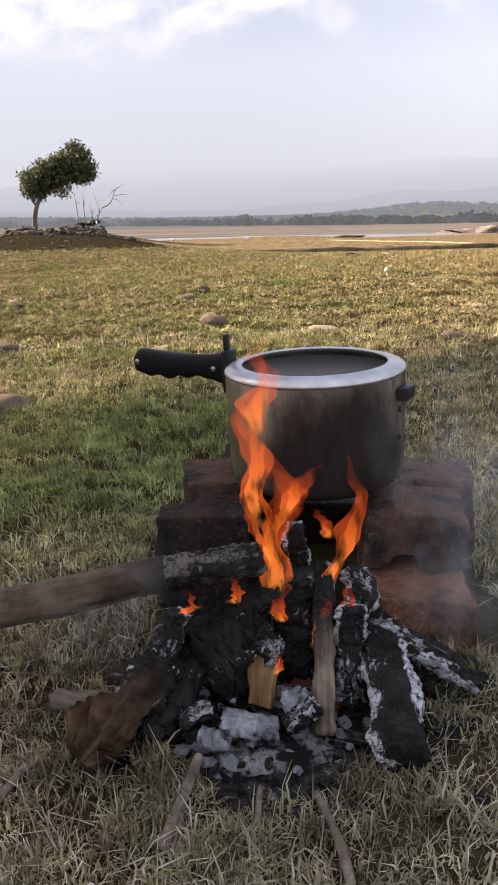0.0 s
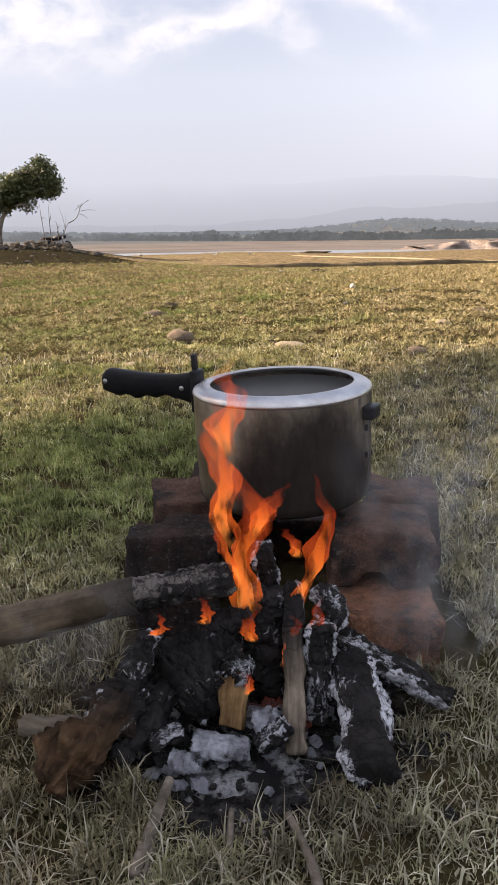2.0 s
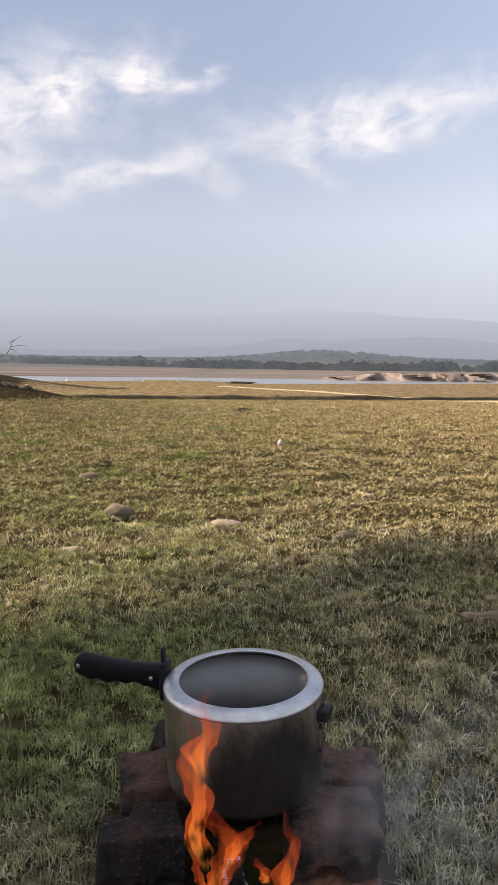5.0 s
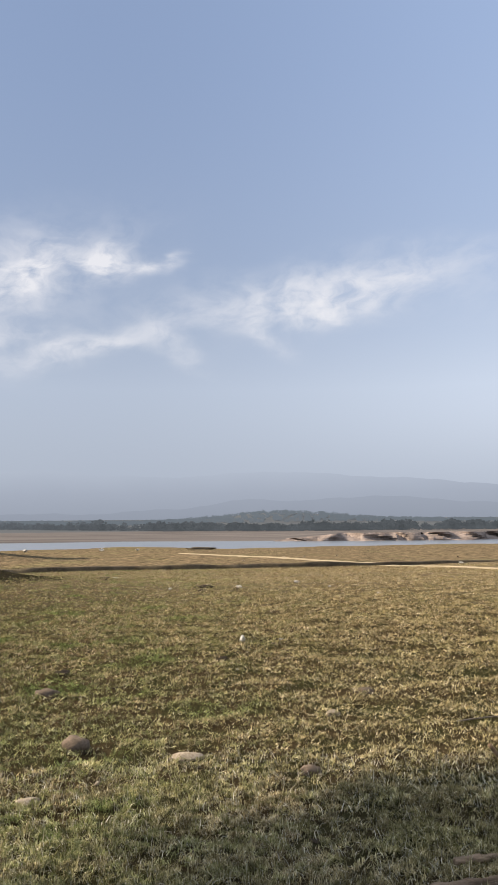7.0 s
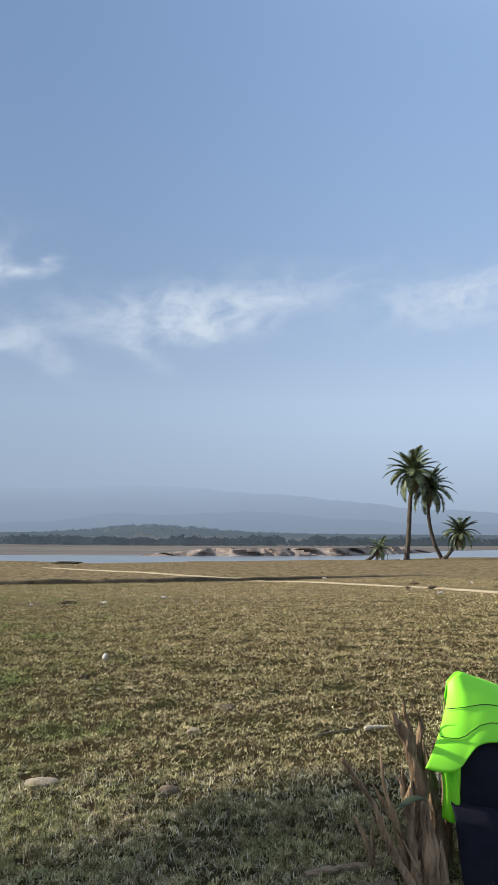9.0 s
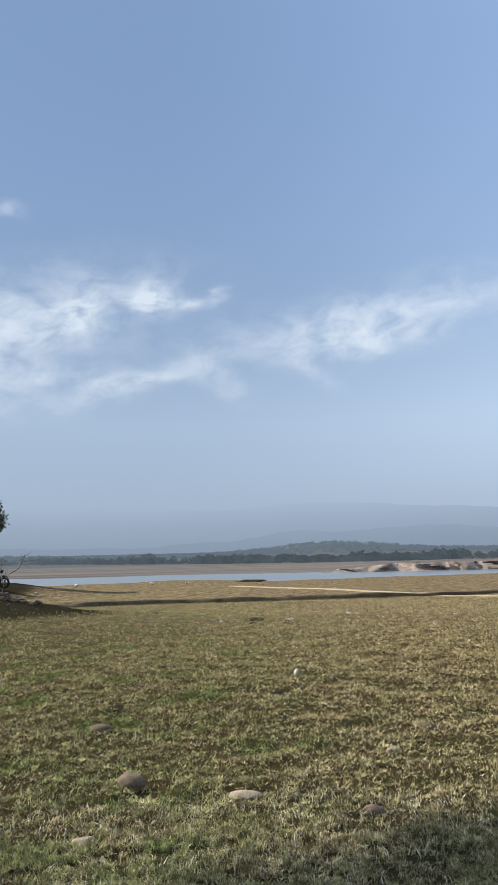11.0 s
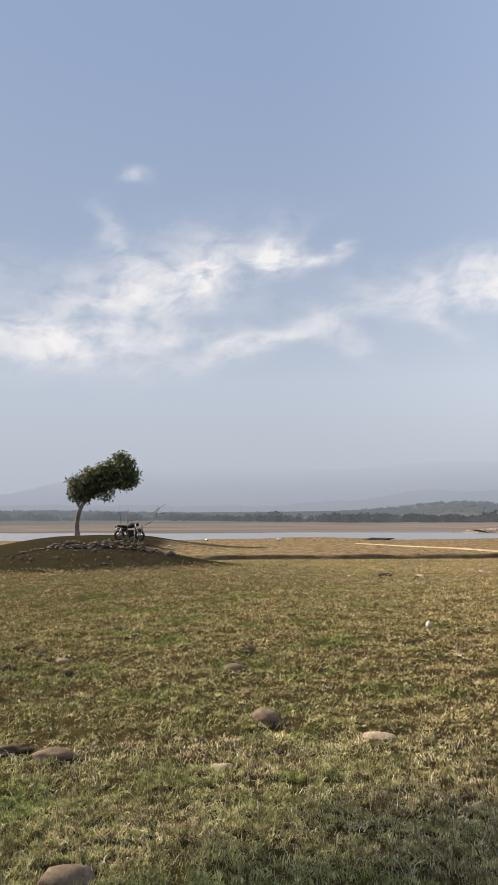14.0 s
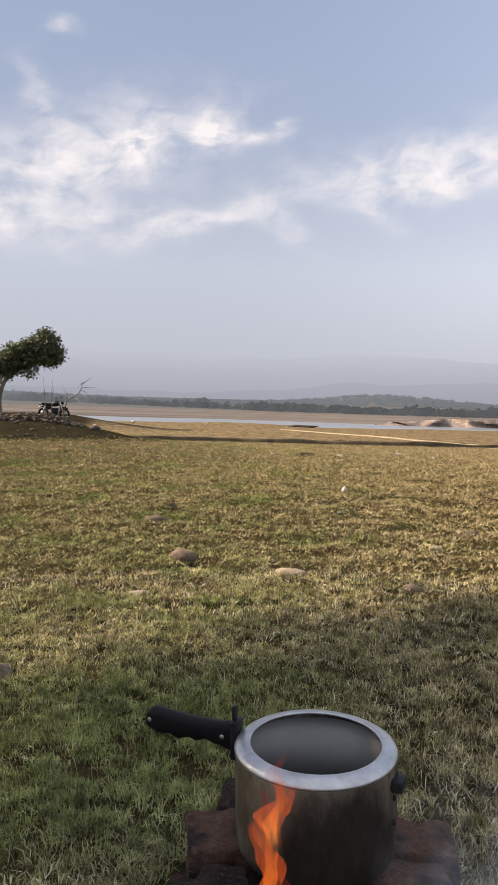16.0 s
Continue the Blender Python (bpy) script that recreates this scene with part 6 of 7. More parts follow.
# ---- stones, sticks and dung on the grass ----
STONES = [(-0.456, 5.035, 0.17, 0.11, 0.075, STONE, "smooth brown river stone on the grass"), (-0.191, 3.817, 0.15, 0.12, 0.095, STONE, "rounded grey-brown stone in the grass"),
          (0.348, 3.559, 0.17, 0.10, 0.045, PALE_STONE, "flat pale stone sunk in the grass"), (1.147, 6.76, 0.055, 0.05, 0.085, WHITE, "small white stone standing in the grass"),
          (-0.343, 3.146, 0.10, 0.07, 0.05, PALE_STONE, "small pale stone in the grass"), (-1.123, 3.302, 0.17, 0.11, 0.06, STONE, "flat grey stone in the grass"),
          (-1.807, 5.527, 0.11, 0.08, 0.05, PALE_STONE, "pale stone half sunk in turf"), (1.577, 4.538, 0.12, 0.09, 0.055, STONE, "grey stone in the sunlit grass"),
          (1.234, 4.083, 0.08, 0.06, 0.05, PALE_STONE, "small pale stone in the dry grass"), (0.871, 3.216, 0.11, 0.07, 0.05, STONE, "brown stone lump in the grass"),
          (-0.700, 2.200, 0.165, 0.12, 0.066, STONE, "large rounded grey-brown stone in the grass"), (1.442, 6.62, 0.10, 0.05, 0.03, PALE_STONE, "flat pale chip of stone on the turf")]
for k, (x, y, a, b, c, mat, label) in enumerate(STONES):
    ob = part("stone", lump((a, b, c), k + 2, 0.28, 1.3, 3), mat)
    ob.matrix_basis = pose(x, y, ground_at(x, y) + c * (0.34 if c > 0.055 else 0.16), 0, 0, k * 47 % 40 - 20)
    tagged(ob, label, "stone", "stones on the grass")
# dung pats; the first is a dark lump standing in for a shadow blotch
for x, y, a, b in ((-1.36, 3.42, 0.20, 0.10), (-0.4, 18.0, 0.20, 0.14), (1.6, 14.5, 0.14, 0.10), (2.3, 14.5, 0.13, 0.1), (15.5, 19.0, 0.24, 0.16), (11.5, 18.0, 0.2, 0.14), (-1.5, 6.6, 0.16, 0.1)):
    ob = part("dung_pat", lump((a, b, 0.05 + 0.03 * (y > 10)), x + 9, 0.5, 1.6, 3), DUNG)
    ob.matrix_basis = pose(x, y, ground_at(x, y) + 0.008, 0, 0, 10)
    tagged(ob, "dark pat on the turf: dry dung, one a shadow blotch", "dung", "scatter on the grass")
for x, y, a, b in ((-2.31, 5.97, 0.16, 0.10), (-2.0, 5.62, 0.18, 0.11), (-2.11, 5.22, 0.14, 0.10), (-1.6, 4.99, 0.12, 0.08), (-0.4, 5.73, 0.13, 0.09), (-0.52, 20.5, 0.50, 0.25), (1.76, 15.6, 0.45, 0.2),
                   (14.05, 21.7, 0.50, 0.3), (11.97, 17.5, 0.42, 0.25), (19.5, 24.0, 0.55, 0.3), (14.3, 17.6, 0.42, 0.25), (0.84, 5.9, 0.12, 0.07)):
    ob = part("dung_pat", lump((a * 0.8, b * 0.7, 0.035 + 0.003 * y), x + 19, 0.6, 1.8, 3), DUNG)
    ob.matrix_basis = pose(x, y, ground_at(x, y) + 0.016, 0, 0, 10)
    tagged(ob, "dark crumbled dung pat on the turf", "dung", "scatter on the grass")
for k, (x, y, a) in enumerate(((-0.17, 21.2, 0.30), (0.99, 14.8, 0.17), (2.46, 15.1, 0.24), (3.98, 16.3, 0.22), (-7.07, 39.6, 0.40), (-7.17, 57.0, 0.7), (0.9, 5.49, 0.06), (0.15, 3.15, 0.035), (1.52, 6.78, 0.08), (9.99, 14.3, 0.24),
                               (16.3, 21.5, 0.26), (15.2, 31.0, 0.34), (4.22, 11.5, 0.16), (4.12, 14.1, 0.15), (-1.5, 56.5, 0.8), (1.2, 56.8, 0.5), (34.9, 56.0, 0.5))):
    ob = part("bleached_scrap", lump((a * 0.6, a * 0.35, a * 0.26), k + 61, 0.7, 1.9, 2), WHITE, flat=True)
    ob.matrix_basis = pose(x, y, ground_at(x, y) + a * 0.14, 0, 0, k * 61 % 180)
    tagged(ob, "small bleached white scrap lying on the turf", "litter", "scatter on the grass")
heap = part("earth_heap", lump((2.2, 0.8, 0.26), 77, 0.5, 1.7, 3), EARTH_AND_SHADE)
heap.matrix_basis = pose(6.1, 57.5, ground_at(6.1, 57.5) + 0.05)
tagged(heap, "low dark heap of earth at the edge of the bank", "earth heap")
rng = random.Random(8)
small = []
for k in range(6):
    b = lump((1, 1, 1), k + 40, 0.5, 1.5, 2)
    me = bpy.data.meshes.new("pebble")
    b.to_mesh(me)
    b.free()
    me.polygons.foreach_set("use_smooth", [True] * len(me.polygons))
    me.materials.append((PALE_STONE, PALE_STONE, DUNG)[k % 3])
    small.append(me)
for k in range(80):
    r = 2.6 * (40 / 2.2) ** rng.random()
    a = radians(rng.uniform(-24, 42))
    x, y = r * math.sin(a), r * math.cos(a)
    s = rng.uniform(0.010, 0.026) * (1 + r * 0.10)
    j = rng.randrange(6)
    ob = new("dung_pat" if j % 3 == 2 else "pebble", small[j])
    ob.matrix_basis = pose(x, y, ground_at(x, y) + s * 0.2, 0, 0, rng.uniform(0, 360)) @ Matrix.Diagonal((s * rng.uniform(1.0, 1.7), s, s * rng.uniform(0.35, 0.7), 1))
    tagged(ob, "dark dry dung lump on the grass" if j % 3 == 2 else "small pale stone scattered on the grass", "dung" if j % 3 == 2 else "stone", "scatter on the grass")
for k, (x, y, L, turn) in enumerate([(0.511, 6.12, 0.14, 8), (0.05, 5.1, 0.16, 14), (-1.87, 5.3, 0.16, 10), (-1.97, 4.9, 0.14, 20), (-2.2, 5.6, 0.12, 4), (1.9, 7.4, 0.2, -32), (1.34, 6.70, 0.26, 2), (-0.36, 2.02, 0.06, 8)]):
    d = Vector((math.cos(radians(turn)), math.sin(radians(turn)))) * L / 2
    log("fallen_twig", (x - d.x, y - d.y, ground_at(x, y) + 0.018), (x + d.x, y + d.y, ground_at(x, y) + 0.022), 0.006, 0.004, DUNG, "dark fallen twig on the sunlit turf", 30 + k, 0.35, 8, 0.01, group="twigs on the turf")

# ---- the dead stump and the jacket hung on it ----
SX, SY = 1.45, 2.15
SZ = ground_at(SX, SY)
stump = thing("dead_stump", (SX, SY, SZ - 0.02), "bare weathered multi-stemmed stump with splintered top", "stump")
STEMS = [  # places in the world, radii
    ([(1.425, 2.08, 0.0), (1.407, 2.08, 0.189), (1.396, 2.08, 0.284), (1.411, 2.08, 0.346)], [0.020, 0.017, 0.016, 0.006]),
    ([(1.473, 2.12, 0.0), (1.469, 2.12, 0.166), (1.463, 2.12, 0.263), (1.453, 2.12, 0.345), (1.434, 2.12, 0.444), (1.410, 2.12, 0.499), (1.373, 2.12, 0.532), (1.361, 2.12, 0.560)], [0.034, 0.030, 0.028, 0.027, 0.025, 0.020, 0.010, 0.002]),
    ([(1.449, 2.13, 0.40), (1.438, 2.13, 0.498), (1.423, 2.13, 0.541), (1.417, 2.13, 0.572), (1.413, 2.13, 0.605)], [0.020, 0.015, 0.010, 0.006, 0.002]),
    ([(1.479, 2.14, 0.34), (1.480, 2.14, 0.451), (1.489, 2.14, 0.504), (1.478, 2.14, 0.545)], [0.016, 0.012, 0.009, 0.002]),
    ([(1.578, 2.16, -0.02), (1.562, 2.16, 0.139), (1.545, 2.16, 0.256), (1.519, 2.16, 0.358), (1.505, 2.16, 0.440)], [0.038, 0.032, 0.026, 0.020, 0.005]),
    ([(1.466, 2.06, 0.0), (1.451, 2.06, 0.144), (1.445, 2.06, 0.222), (1.439, 2.06, 0.285)], [0.032, 0.034, 0.026, 0.010]),
    ([(1.499, 2.05, 0.0), (1.496, 2.05, 0.094), (1.488, 2.05, 0.160)], [0.024, 0.020, 0.008]),
    ([(1.62, 2.20, -0.01), (1.63, 2.20, 0.25), (1.63, 2.20, 0.48), (1.626, 2.20, 0.56)], [0.030, 0.022, 0.010, 0.002]),
    ([(1.72, 2.22, 0.0), (1.76, 2.22, 0.22), (1.79, 2.22, 0.44), (1.82, 2.22, 0.58)], [0.036, 0.028, 0.022, 0.008]),
    ([(1.80, 2.18, 0.0), (1.87, 2.18, 0.20), (1.95, 2.19, 0.38), (2.02, 2.2, 0.46)], [0.030, 0.024, 0.018, 0.008])]


def dead_stem(pts, radii, seed, seg=26, steps=14):
    """A barkless stem: deep furrows along the grain, torn edges at its tip."""
    bm = tube(pts, radii, seg, 0.25, 14.0, seed=seed, steps=steps)
    line = [Vector(p) for p in pts]
    for v in bm.verts:
        z = v.co.z
        f = max(0.0, min(0.999, (z - line[0].z) / (line[-1].z - line[0].z))) * (len(line) - 1)
        i = int(f)
        c = line[i].lerp(line[i + 1], f - i)
        d = Vector((v.co.x - c.x, v.co.y - c.y, 0))
        a = math.atan2(d.y, d.x) + 1.5 * z
        k = 0.75 * (abs(noise.noise((math.cos(a) * 2.3, math.sin(a) * 2.3, z * 5 + seed))) * 2 - 0.6)
        v.co += d * k
        v.co.z += 0.10 * noise.noise((math.cos(a) * 2.0, math.sin(a) * 2.0, seed)) * max(0.0, f / (len(line) - 1) - 0.6)
    return bm


def at_stump(pts):
    return [(x - SX, y - SY, z - SZ + 0.02) for x, y, z in pts]


for k, (pts, rad) in enumerate(STEMS):
    part("stem", dead_stem(at_stump(pts), [q * 0.84 for q in rad], k * 3.0), DRIFT, stump)
BRANCHES = [
    ([(1.418, 2.05, 0.0), (1.327, 2.05, 0.135), (1.280, 2.05, 0.229), (1.264, 2.05, 0.273), (1.215, 2.05, 0.355), (1.134, 2.05, 0.458)], [0.0137, 0.0118, 0.0112, 0.0092, 0.0082, 0.006]),
    ([(1.408, 2.10, 0.03), (1.359, 2.10, 0.220), (1.327, 2.10, 0.302), (1.311, 2.10, 0.375), (1.304, 2.10, 0.456)], [0.010, 0.0105, 0.0075, 0.006, 0.0037]),
    ([(1.387, 2.14, 0.186), (1.345, 2.14, 0.255), (1.303, 2.14, 0.324), (1.283, 2.14, 0.358)], [0.0067, 0.006, 0.0045, 0.0022]),
    ([(1.441, 2.16, 0.02), (1.413, 2.16, 0.143), (1.385, 2.16, 0.203), (1.376, 2.16, 0.252)], [0.0184, 0.0150, 0.009, 0.003]),
    ([(1.430, 2.13, 0.20), (1.404, 2.13, 0.299), (1.401, 2.13, 0.331), (1.377, 2.13, 0.362)], [0.011, 0.0105, 0.0067, 0.0022]),
    ([(1.432, 2.15, 0.29), (1.417, 2.15, 0.348), (1.418, 2.15, 0.380)], [0.008, 0.0045, 0.0015]),
    ([(1.425, 2.14, 0.55), (1.451, 2.15, 0.552), (1.461, 2.15, 0.570), (1.446, 2.15, 0.605)], [0.004, 0.003, 0.0022, 0.0015]),
    ([(1.350, 2.20, 0.0), (1.292, 2.20, 0.153), (1.255, 2.20, 0.222)], [0.010, 0.0075, 0.0045]),
    ([(1.360, 2.24, 0.0), (1.346, 2.24, 0.123), (1.355, 2.24, 0.187)], [0.007, 0.0052, 0.003]),
    ([(1.400, 2.03, 0.08), (1.322, 2.00, 0.207), (1.294, 2.00, 0.249)], [0.0047, 0.003, 0.0022])]
for k, (pts, rad) in enumerate(BRANCHES):
    part("branch", tube(at_stump(pts), rad, 10, 0.45, 30.0, seed=k * 2.0 + 9, steps=6), DRIFT, stump)
lf = bmesh.new()
edge = []
for k in range(9):
    t = k / 8
    w = 0.016 * math.sin(math.pi * min(1, 0.06 + t * 0.94)) ** 0.7
    x, z = 1.294 + 0.115 * t, 0.305 + 0.03 * math.sin(t * 2.4)
    edge.append([lf.verts.new(p) for p in at_stump([(x, 1.99 - w, z - 0.2 * w), (x, 1.99, z + 0.15 * w), (x, 1.99 + w, z + 0.1 * w)])])
for a, b in zip(edge, edge[1:]):
    for j in range(2):
        lf.faces.new((a[j], b[j], b[j + 1], a[j + 1]))
part("leaf", lf, LEAF, stump, "dull green broad leaf").modifiers.new("thickness", "SOLIDIFY").thickness = 0.0008
for pts, r, lab in (([(0.947, 2.08, 0.045), (1.339, 2.08, 0.041)], 0.0185, "thick barkless log lying by the stump"), ([(1.085, 2.22, 0.050), (1.384, 2.22, 0.042)], 0.0125, "thin bare log lying in the grass"),
                    ([(1.36, 1.99, 0.030), (1.56, 2.00, 0.032)], 0.018, "bare stub of branch at the foot of the stump"), ([(1.660, 2.02, 0.145), (1.85, 2.00, 0.030)], 0.0085, "pale bent root by the stump"),
                    ([(1.780, 2.10, 0.105), (1.93, 2.06, 0.035)], 0.0215, "thick bare root by the stump")):
    gnarled("fallen_log", pts[0], pts[1], r, r * 0.85, DRIFT_X, lab, r * 999, 0.25, 0.18, bend=0.012, knots=((0.3, 0.15), (0.7, 0.12)), n=60, seg=22, group="logs by the stump", twist=1.0)
log("dry_leaf_stick", (2.14, 3.72, 0.058), (2.29, 3.68, 0.062), 0.015, 0.008, PALE_WOOD, "bleached broken stick on the turf", 55, 0.4, 8, 0.01, group="sticks on the grass")
log("thin_twig", (1.81, 3.70, 0.052), (2.09, 3.72, 0.060), 0.0042, 0.004, TWIG, "thin twig lying on the turf", 56, 0.3, 6, 0.01, group="sticks on the grass")


def cloth(name, top, bottom, mat, parent, bulge=0.0, fold=0.008, freq=20.0, nu=36, nv=24, label="", thick=0.006, waist=0.0):
    """A hanging panel of cloth between a top and a bottom line, with folds and thickness."""
    bm = bmesh.new()
    g = []
    for i in range(nu + 1):
        u = i / nu
        a, b = curve_at(top, u), curve_at(bottom, u)
        row = []
        for j in range(nv + 1):
            v = j / nv
            p = a.lerp(b, v)
            p.y -= bulge * math.sin(math.pi * v) * (0.4 + 0.6 * math.sin(math.pi * u))
            p.y += fold * noise.noise((u * 3.2, v * 1.6, freq)) * 2 + fold * math.sin(u * freq * 0.5 + 2.0 * v) * v
            p.x += waist * math.sin(math.pi * v ** 0.8) * max(0.0, 1 - u * 2.2) ** 1.5
            p.z += fold * 0.6 * noise.noise((u * 5, v * 4, freq + 3))
            row.append(bm.verts.new(p))
        g.append(row)
    for a, b in zip(g, g[1:]):
        for j in range(nv):
            bm.faces.new((a[j], b[j], b[j + 1], a[j + 1]))
    ob = part(name, bm, mat, parent, label)
    s = ob.modifiers.new("thickness", "SOLIDIFY")
    s.thickness, s.offset = thick, 0.0
    return ob


jacket = thing("jacket", (0, 0, 0), "neon green and black jacket hung over the dead stump", "jacket")
SH = SZ - 0.03
top = [(1.640, 2.20, 0.640), (1.685, 2.19, 0.672), (1.77, 2.19, 0.645), (1.90, 2.19, 0.595), (2.05, 2.20, 0.52), (2.15, 2.21, 0.42)]
low = [(1.448, 2.06, 0.402), (1.540, 2.03, 0.392), (1.645, 2.03, 0.465), (1.80, 2.03, 0.455), (1.97, 2.04, 0.42), (2.12, 2.08, 0.33)]
green = cloth("hood", top, low, NEON, jacket, 0.035, 0.010, 7.0, 44, 30, "bright neon green fabric with stitched seams", waist=0.018)
cloth("back_panel", top, [(1.72, 2.34, 0.36), (1.76, 2.38, 0.34), (1.80, 2.38, 0.34), (1.95, 2.37, 0.32), (2.05, 2.35, 0.30), (2.12, 2.30, 0.28)], NEON, jacket, -0.03, 0.010, 5.0, label="bright neon green fabric")
cloth("strap", [(1.520, 2.07, 0.40), (1.545, 2.06, 0.40), (1.585, 2.06, 0.405)], [(1.532, 2.08, 0.225), (1.552, 2.07, 0.218), (1.572, 2.07, 0.225)], NEON, jacket, 0.012, 0.008, 9.0, 14, 14, "hanging neon green strip")
cloth("flap", [(1.572, 2.07, 0.40), (1.65, 2.06, 0.475), (1.80, 2.06, 0.465), (1.95, 2.07, 0.43), (2.08, 2.10, 0.36)],
      [(1.578, 2.06, 0.22), (1.64, 2.05, 0.115), (1.78, 2.04, 0.082), (1.92, 2.05, 0.11), (2.06, 2.08, 0.20)], NAVY, jacket, 0.055, 0.008, 3.0, 36, 26, "black rounded fabric flap")
cloth("sleeve", [(1.550, 2.12, 0.36), (1.66, 2.09, 0.36), (1.76, 2.10, 0.34), (1.80, 2.13, 0.33)], [(1.530, 1.96, 0.045), (1.60, 1.92, 0.045), (1.69, 1.93, 0.045), (1.75, 1.97, 0.05)], NAVY, jacket, 0.03, 0.012, 6.0, 24, 24, "black sleeve hanging to the ground")
for k, v in enumerate((0.33, 0.63)):
    pts = []
    for i in range(15):
        u = 0.05 + 0.9 * i / 14
        a, b = curve_at(top, u), curve_at(low, u)
        vv = v + 0.05 * math.sin(u * 3)
        p = a.lerp(b, vv)
        p.y -= 0.035 * math.sin(math.pi * vv) * (0.4 + 0.6 * math.sin(math.pi * u))
        p.y += 0.010 * noise.noise((u * 3.2, vv * 1.6, 7.0)) * 2 + 0.010 * math.sin(u * 3.5 + 2.0 * vv) * vv
        p.z += 0.006 * noise.noise((u * 5, vv * 4, 10.0))
        p.y -= 0.0055
        pts.append(p)
    part("seam", tube(pts, [0.0014] * 15, 6), NAVY, jacket, "dark stitched seam")
for o in jacket.children:
    o.location.z += SH

# ---- grass: uncounted blades, dense and fine near the hearth, coarser far off ----


def keep_out(x, y):
    """Where no grass grows or shows: the fire bed, bricks and larger stones."""
    bad = np.hypot((x - 0.10) / 0.185, (y - 0.82) / 0.150) < 1 + 0.22 * wob(x, y, 31.0)
    bad |= (np.abs(x - 0.17) < 0.235) & (y > 0.90) & (y < 1.31)
    for sx, sy, a, b, *_ in STONES:
        bad |= np.hypot((x - sx) / (a * 0.5), (y - sy) / (b * 0.5)) < 1
    return bad


def patchwork(x, y, cell, seed):
    """Smooth random values from 0 to 1 over the plan, in cells of that size."""
    fx, fy = x / cell + seed * 17.3, y / cell - seed * 9.7
    ix, iy = np.floor(fx), np.floor(fy)
    u, v = step01(fx - ix), step01(fy - iy)

    def at(a, b):
        q = np.sin(a * 127.1 + b * 311.7 + seed * 74.7) * 43758.5453
        return q - np.floor(q)
    return (at(ix, iy) * (1 - u) + at(ix + 1, iy) * u) * (1 - v) + (at(ix, iy + 1) * (1 - u) + at(ix + 1, iy + 1) * u) * v


def blades(name, n, r0, r1, power, hgt, wid, mat, seed, lie=0.35, az=(-25, 43), label="", where=None, grow=0.3, simple=False, clump=0, heap=0.0):
    rng = np.random.default_rng(seed)
    q = rng.random(n)
    r = (r0 ** power + q * (r1 ** power - r0 ** power)) ** (1 / power)
    a = np.radians(rng.uniform(az[0], az[1], n))
    if clump:  # blades gathered in tufts
        pick = rng.integers(0, n // clump, n)
        r, a = r[pick], a[pick]
    x, y = r * np.sin(a), r * np.cos(a)
    spread = (0.008 if clump else 0.02) * (1 + r * 0.15)
    x += spread * rng.normal(size=n)
    y += spread * rng.normal(size=n)
    ok = ~keep_out(x, y)
    if where is not None:
        ok &= where(x, y, rng)
    fine = 0.5 * patchwork(x, y, 0.026, 3) + 0.5 * patchwork(x, y, 0.060, 1)
    tall = 0.6 * fine + 0.4 * patchwork(x, y, 0.20, 2)
    ok &= rng.random(n) < np.maximum(np.where(r < 1.5, 0.40, 0.12), 3.8 * (fine - 0.30))
    tall = tall[ok]
    x, y, r = x[ok], y[ok], r[ok]
    n = len(x)
    wide = 1 + grow * np.clip(r - 0.9, 0, 40)
    tuft = 0.65 + 0.65 * tall
    H = rng.uniform(hgt[0], hgt[1], n) * (1 + 0.07 * np.clip(r - 0.9, 0, 12)) * tuft
    W = rng.uniform(wid[0], wid[1], n) * wide
    t = rng.uniform(0, 2 * np.pi, n)
    flat = rng.random(n) < lie
    lean = np.where(flat, rng.uniform(0.9, 1.45, n), rng.uniform(0.05, 0.7, n))
    d = np.stack([np.cos(t), np.sin(t), 0 * t], -1)
    s = np.stack([-np.sin(t + rng.uniform(-.6, .6, n)), np.cos(t), 0 * t], -1)
    base = np.stack([x, y, height(x, y) - 0.003 + heap * np.clip(tall - 0.30, 0, 1) * (1 + 0.10 * np.clip(r - 0.9, 0, 8))], -1)
    up = np.array([0, 0, 1.0])
    mid = base + (d * np.sin(lean * 0.55)[:, None] + up * np.cos(lean * 0.55)[:, None]) * (H * 0.55)[:, None]
    bend = np.clip(lean * 1.35, 0, 1.62)
    t2 = t + rng.uniform(-1.3, 1.3, n)
    d = np.stack([np.cos(t2), np.sin(t2), 0 * t], -1)
    tip = mid + (d * np.sin(bend)[:, None] + up * np.cos(bend)[:, None]) * (H * 0.5)[:, None]
    w = s * W[:, None]
    if simple:
        v = np.stack([base - w, base + w, tip + w * 0.3, tip - w * 0.3], 1).reshape(-1, 3)
        return tagged(part(name, mesh_np(name, v, np.arange(n * 4).reshape(-1, 4)), mat), label, "grass", kind="stuff")
    v = np.stack([base - w, base + w, mid + w * 0.85, mid - w * 0.85, tip + w * 0.15, tip - w * 0.15], 1).reshape(-1, 3)
    k = np.arange(n) * 6
    quads = np.stack([np.stack([k, k + 1, k + 2, k + 3], -1), np.stack([k + 3, k + 2, k + 4, k + 5], -1)], 1).reshape(-1, 4)
    return tagged(part(name, mesh_np(name, v, quads), mat), label, "grass", kind="stuff")


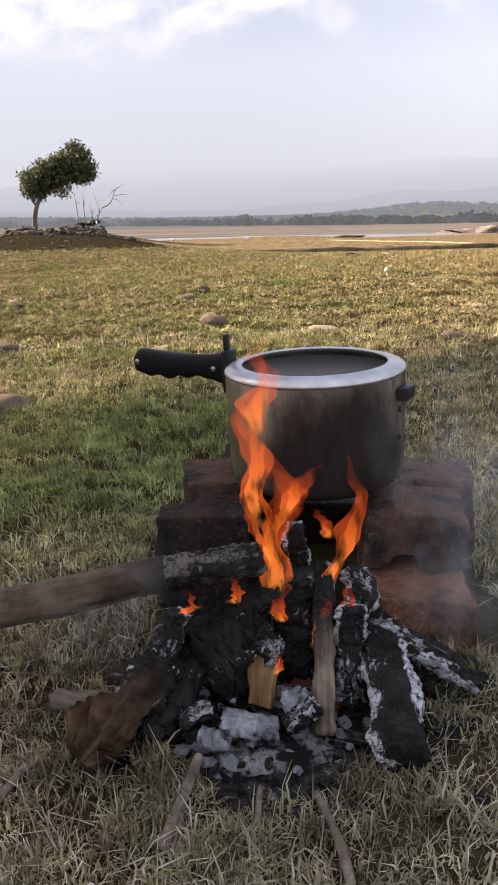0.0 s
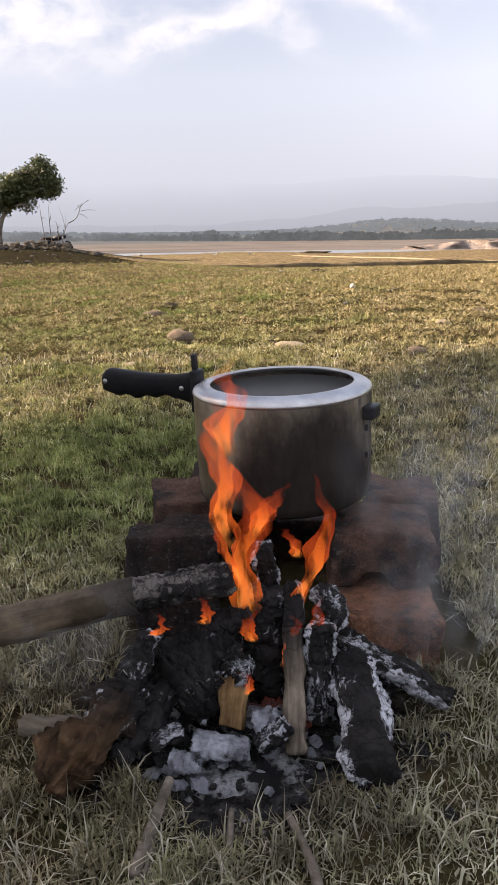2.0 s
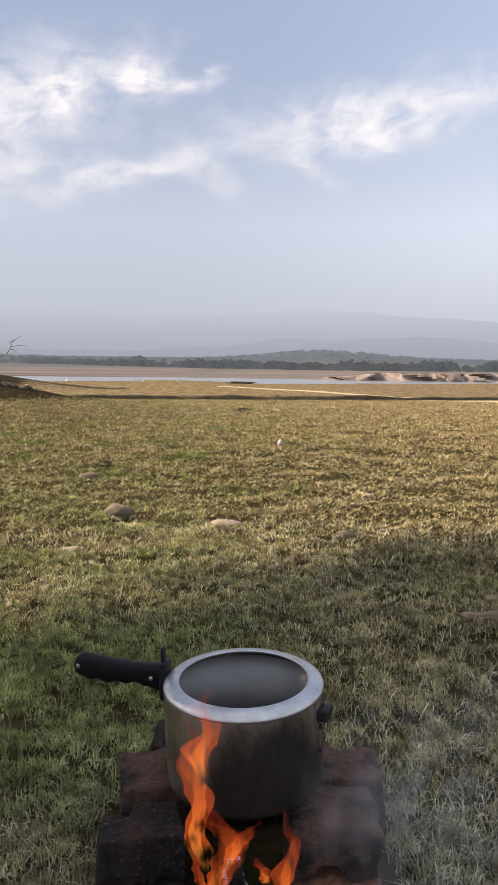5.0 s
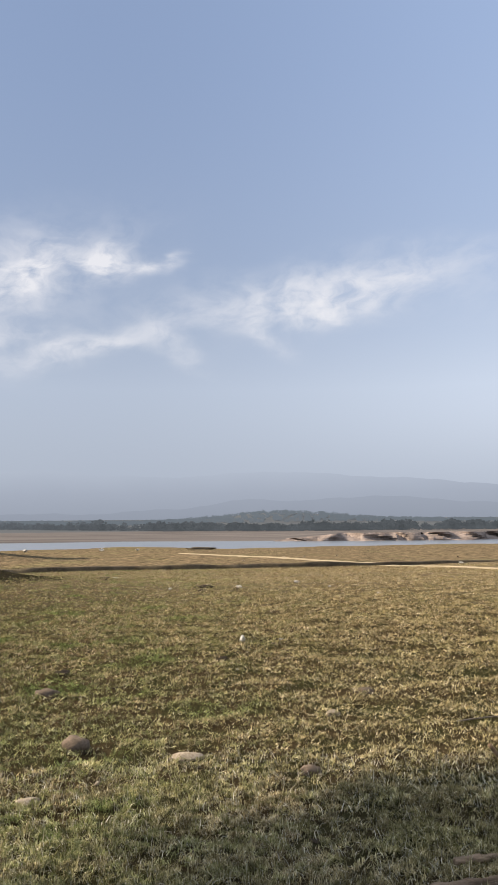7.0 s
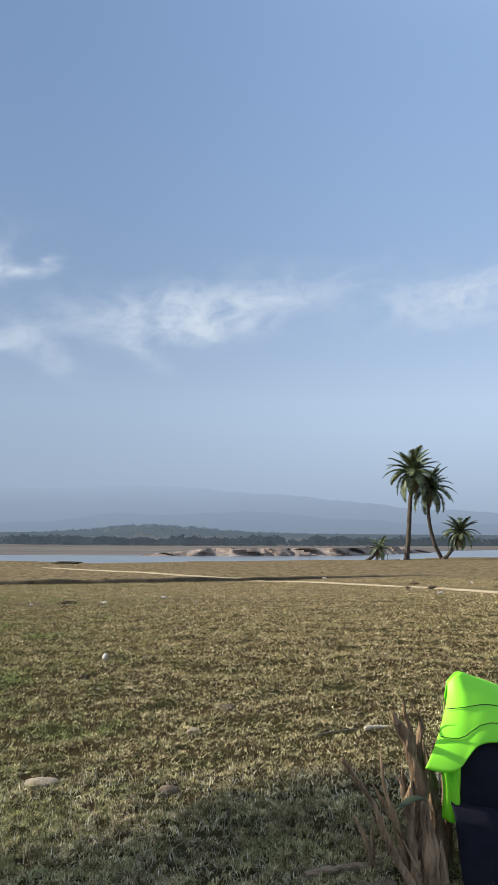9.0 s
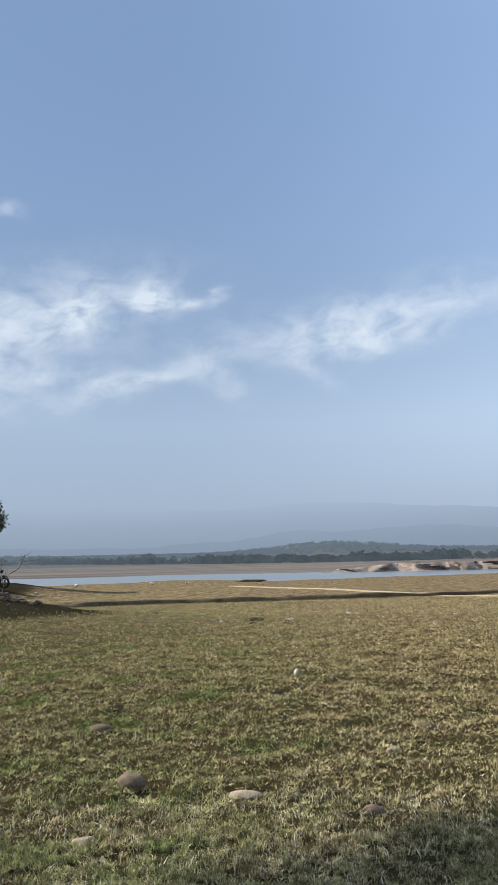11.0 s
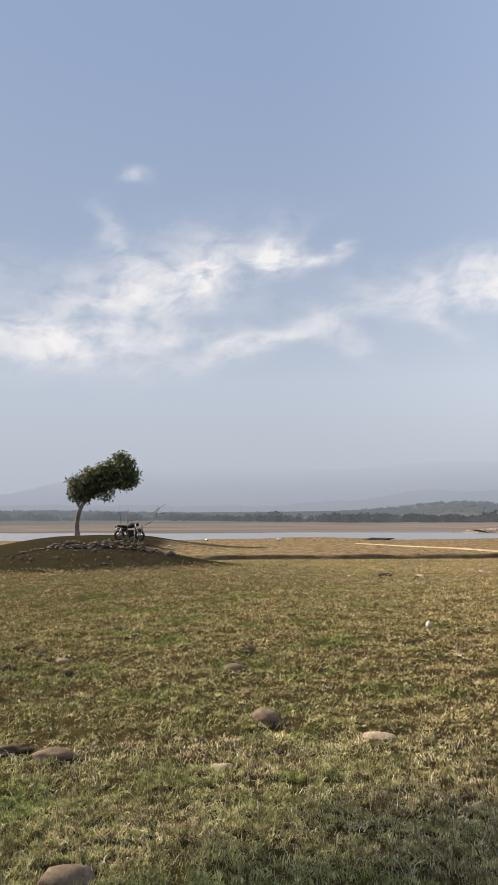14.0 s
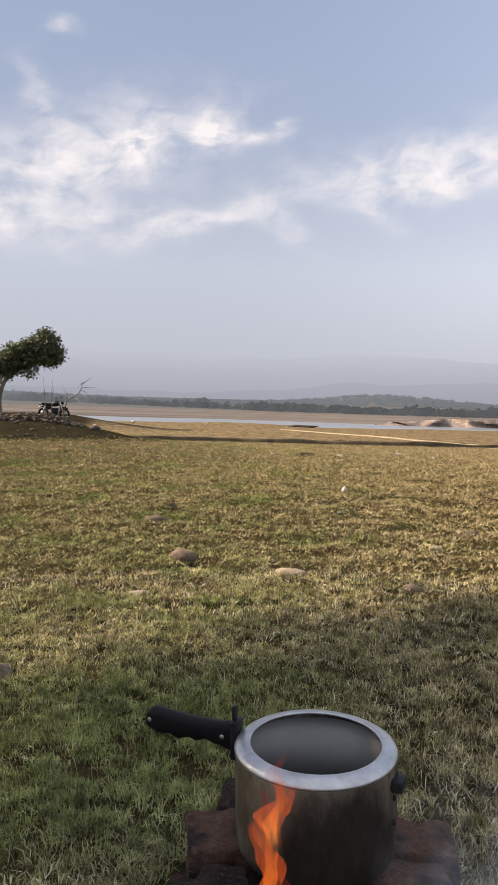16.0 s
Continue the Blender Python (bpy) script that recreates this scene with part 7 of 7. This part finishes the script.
def off_path(x, y, rng):
    """Clear of the footpath, the bare mound and, at random, of bare spots."""
    d = np.abs(x - np.interp(y, [7, 12.6, 17.6, 22, 27, 31.6, 35.6, 39.2, 43.2, 47], [13, 11.2, 12.2, 12.6, 12.6, 12.1, 9.7, 8.2, 5.9, 3.8])) * 0.8
    bare = (np.hypot((x + 5.6) / 4.5, (y - 20.0) / 7.1) < 1 + 0.06 * wob(x, y, 2.3) + 0.07 * rng.normal(size=len(x))) & (rng.random(len(x)) < 0.97)
    return ~(((d < 0.3 + 0.012 * y) & (y > 7)) | bare)


def fading(r0, r1):
    """Clear of path and mound, thinning out between two distances."""
    return lambda x, y, rng: off_path(x, y, rng) & (rng.random(len(x)) < np.clip((np.hypot(x, y) - r1) / (r0 - r1), 0, 1))


blades("grass_near", 300000, 0.42, 3.2, 1.0, (0.012, 0.027), (0.0005, 0.0012), BLADE, 1, 0.70, (-32, 45), "short dry and green grass round the hearth", grow=0.28, heap=0.050)
blades("grass_mid", 500000, 2.4, 15.0, 0.65, (0.010, 0.022), (0.0011, 0.0022), BLADE, 2, 0.92, (-26, 43), "short sunlit yellow-green turf", where=fading(7.5, 15.0), grow=0.25, simple=True, heap=0.065)
blades("grass_far", 250000, 6.5, 33.3, 0.65, (0.009, 0.018), (0.0010, 0.0020), BLADE, 3, 0.92, (-26, 43), "yellowing turf farther out on the plain", where=off_path, grow=0.27, simple=True, heap=0.055)
blades("grass_tufts", 130000, 1.4, 13.0, 0.8, (0.016, 0.030), (0.0008, 0.0016), BLADE, 5, 0.82, (-30, 44), "small curled tufts standing in the turf", where=fading(6.5, 13.0), grow=0.22, simple=True, clump=11, heap=0.060)
blades("far_tufts", 90000, 6.5, 30.0, 0.6, (0.012, 0.022), (0.0010, 0.0018), BLADE, 6, 0.82, (-26, 43), "small tufts far out on the plain", where=off_path, grow=0.22, simple=True, clump=9, heap=0.050)
blades("mound_grass", 46000, 12.0, 23.0, 1.0, (0.005, 0.012), (0.0012, 0.0022), SHADED_MOUND_GRASS, 7, 0.7, (-38, -4), "short grass on the stony mound, coloured dark for shade", where=lambda x, y, rng: np.hypot((x + 5.6) / 4.6, (y - 18.4) / 5.7) < 1.0, grow=0.25, simple=True)
blades("grass_around", 160000, 0.12, 14.0, 0.8, (0.014, 0.032), (0.0045, 0.0085), BLADE, 8, 0.6, (45, 328), "short dry grass round about", where=off_path, grow=0.22, simple=True)
blades("straw", 34000, 0.42, 3.6, 1.0, (0.025, 0.065), (0.0006, 0.0012), STRAW, 4, 0.92, (-32, 45), "loose dry straw lying on the turf", grow=0.2)
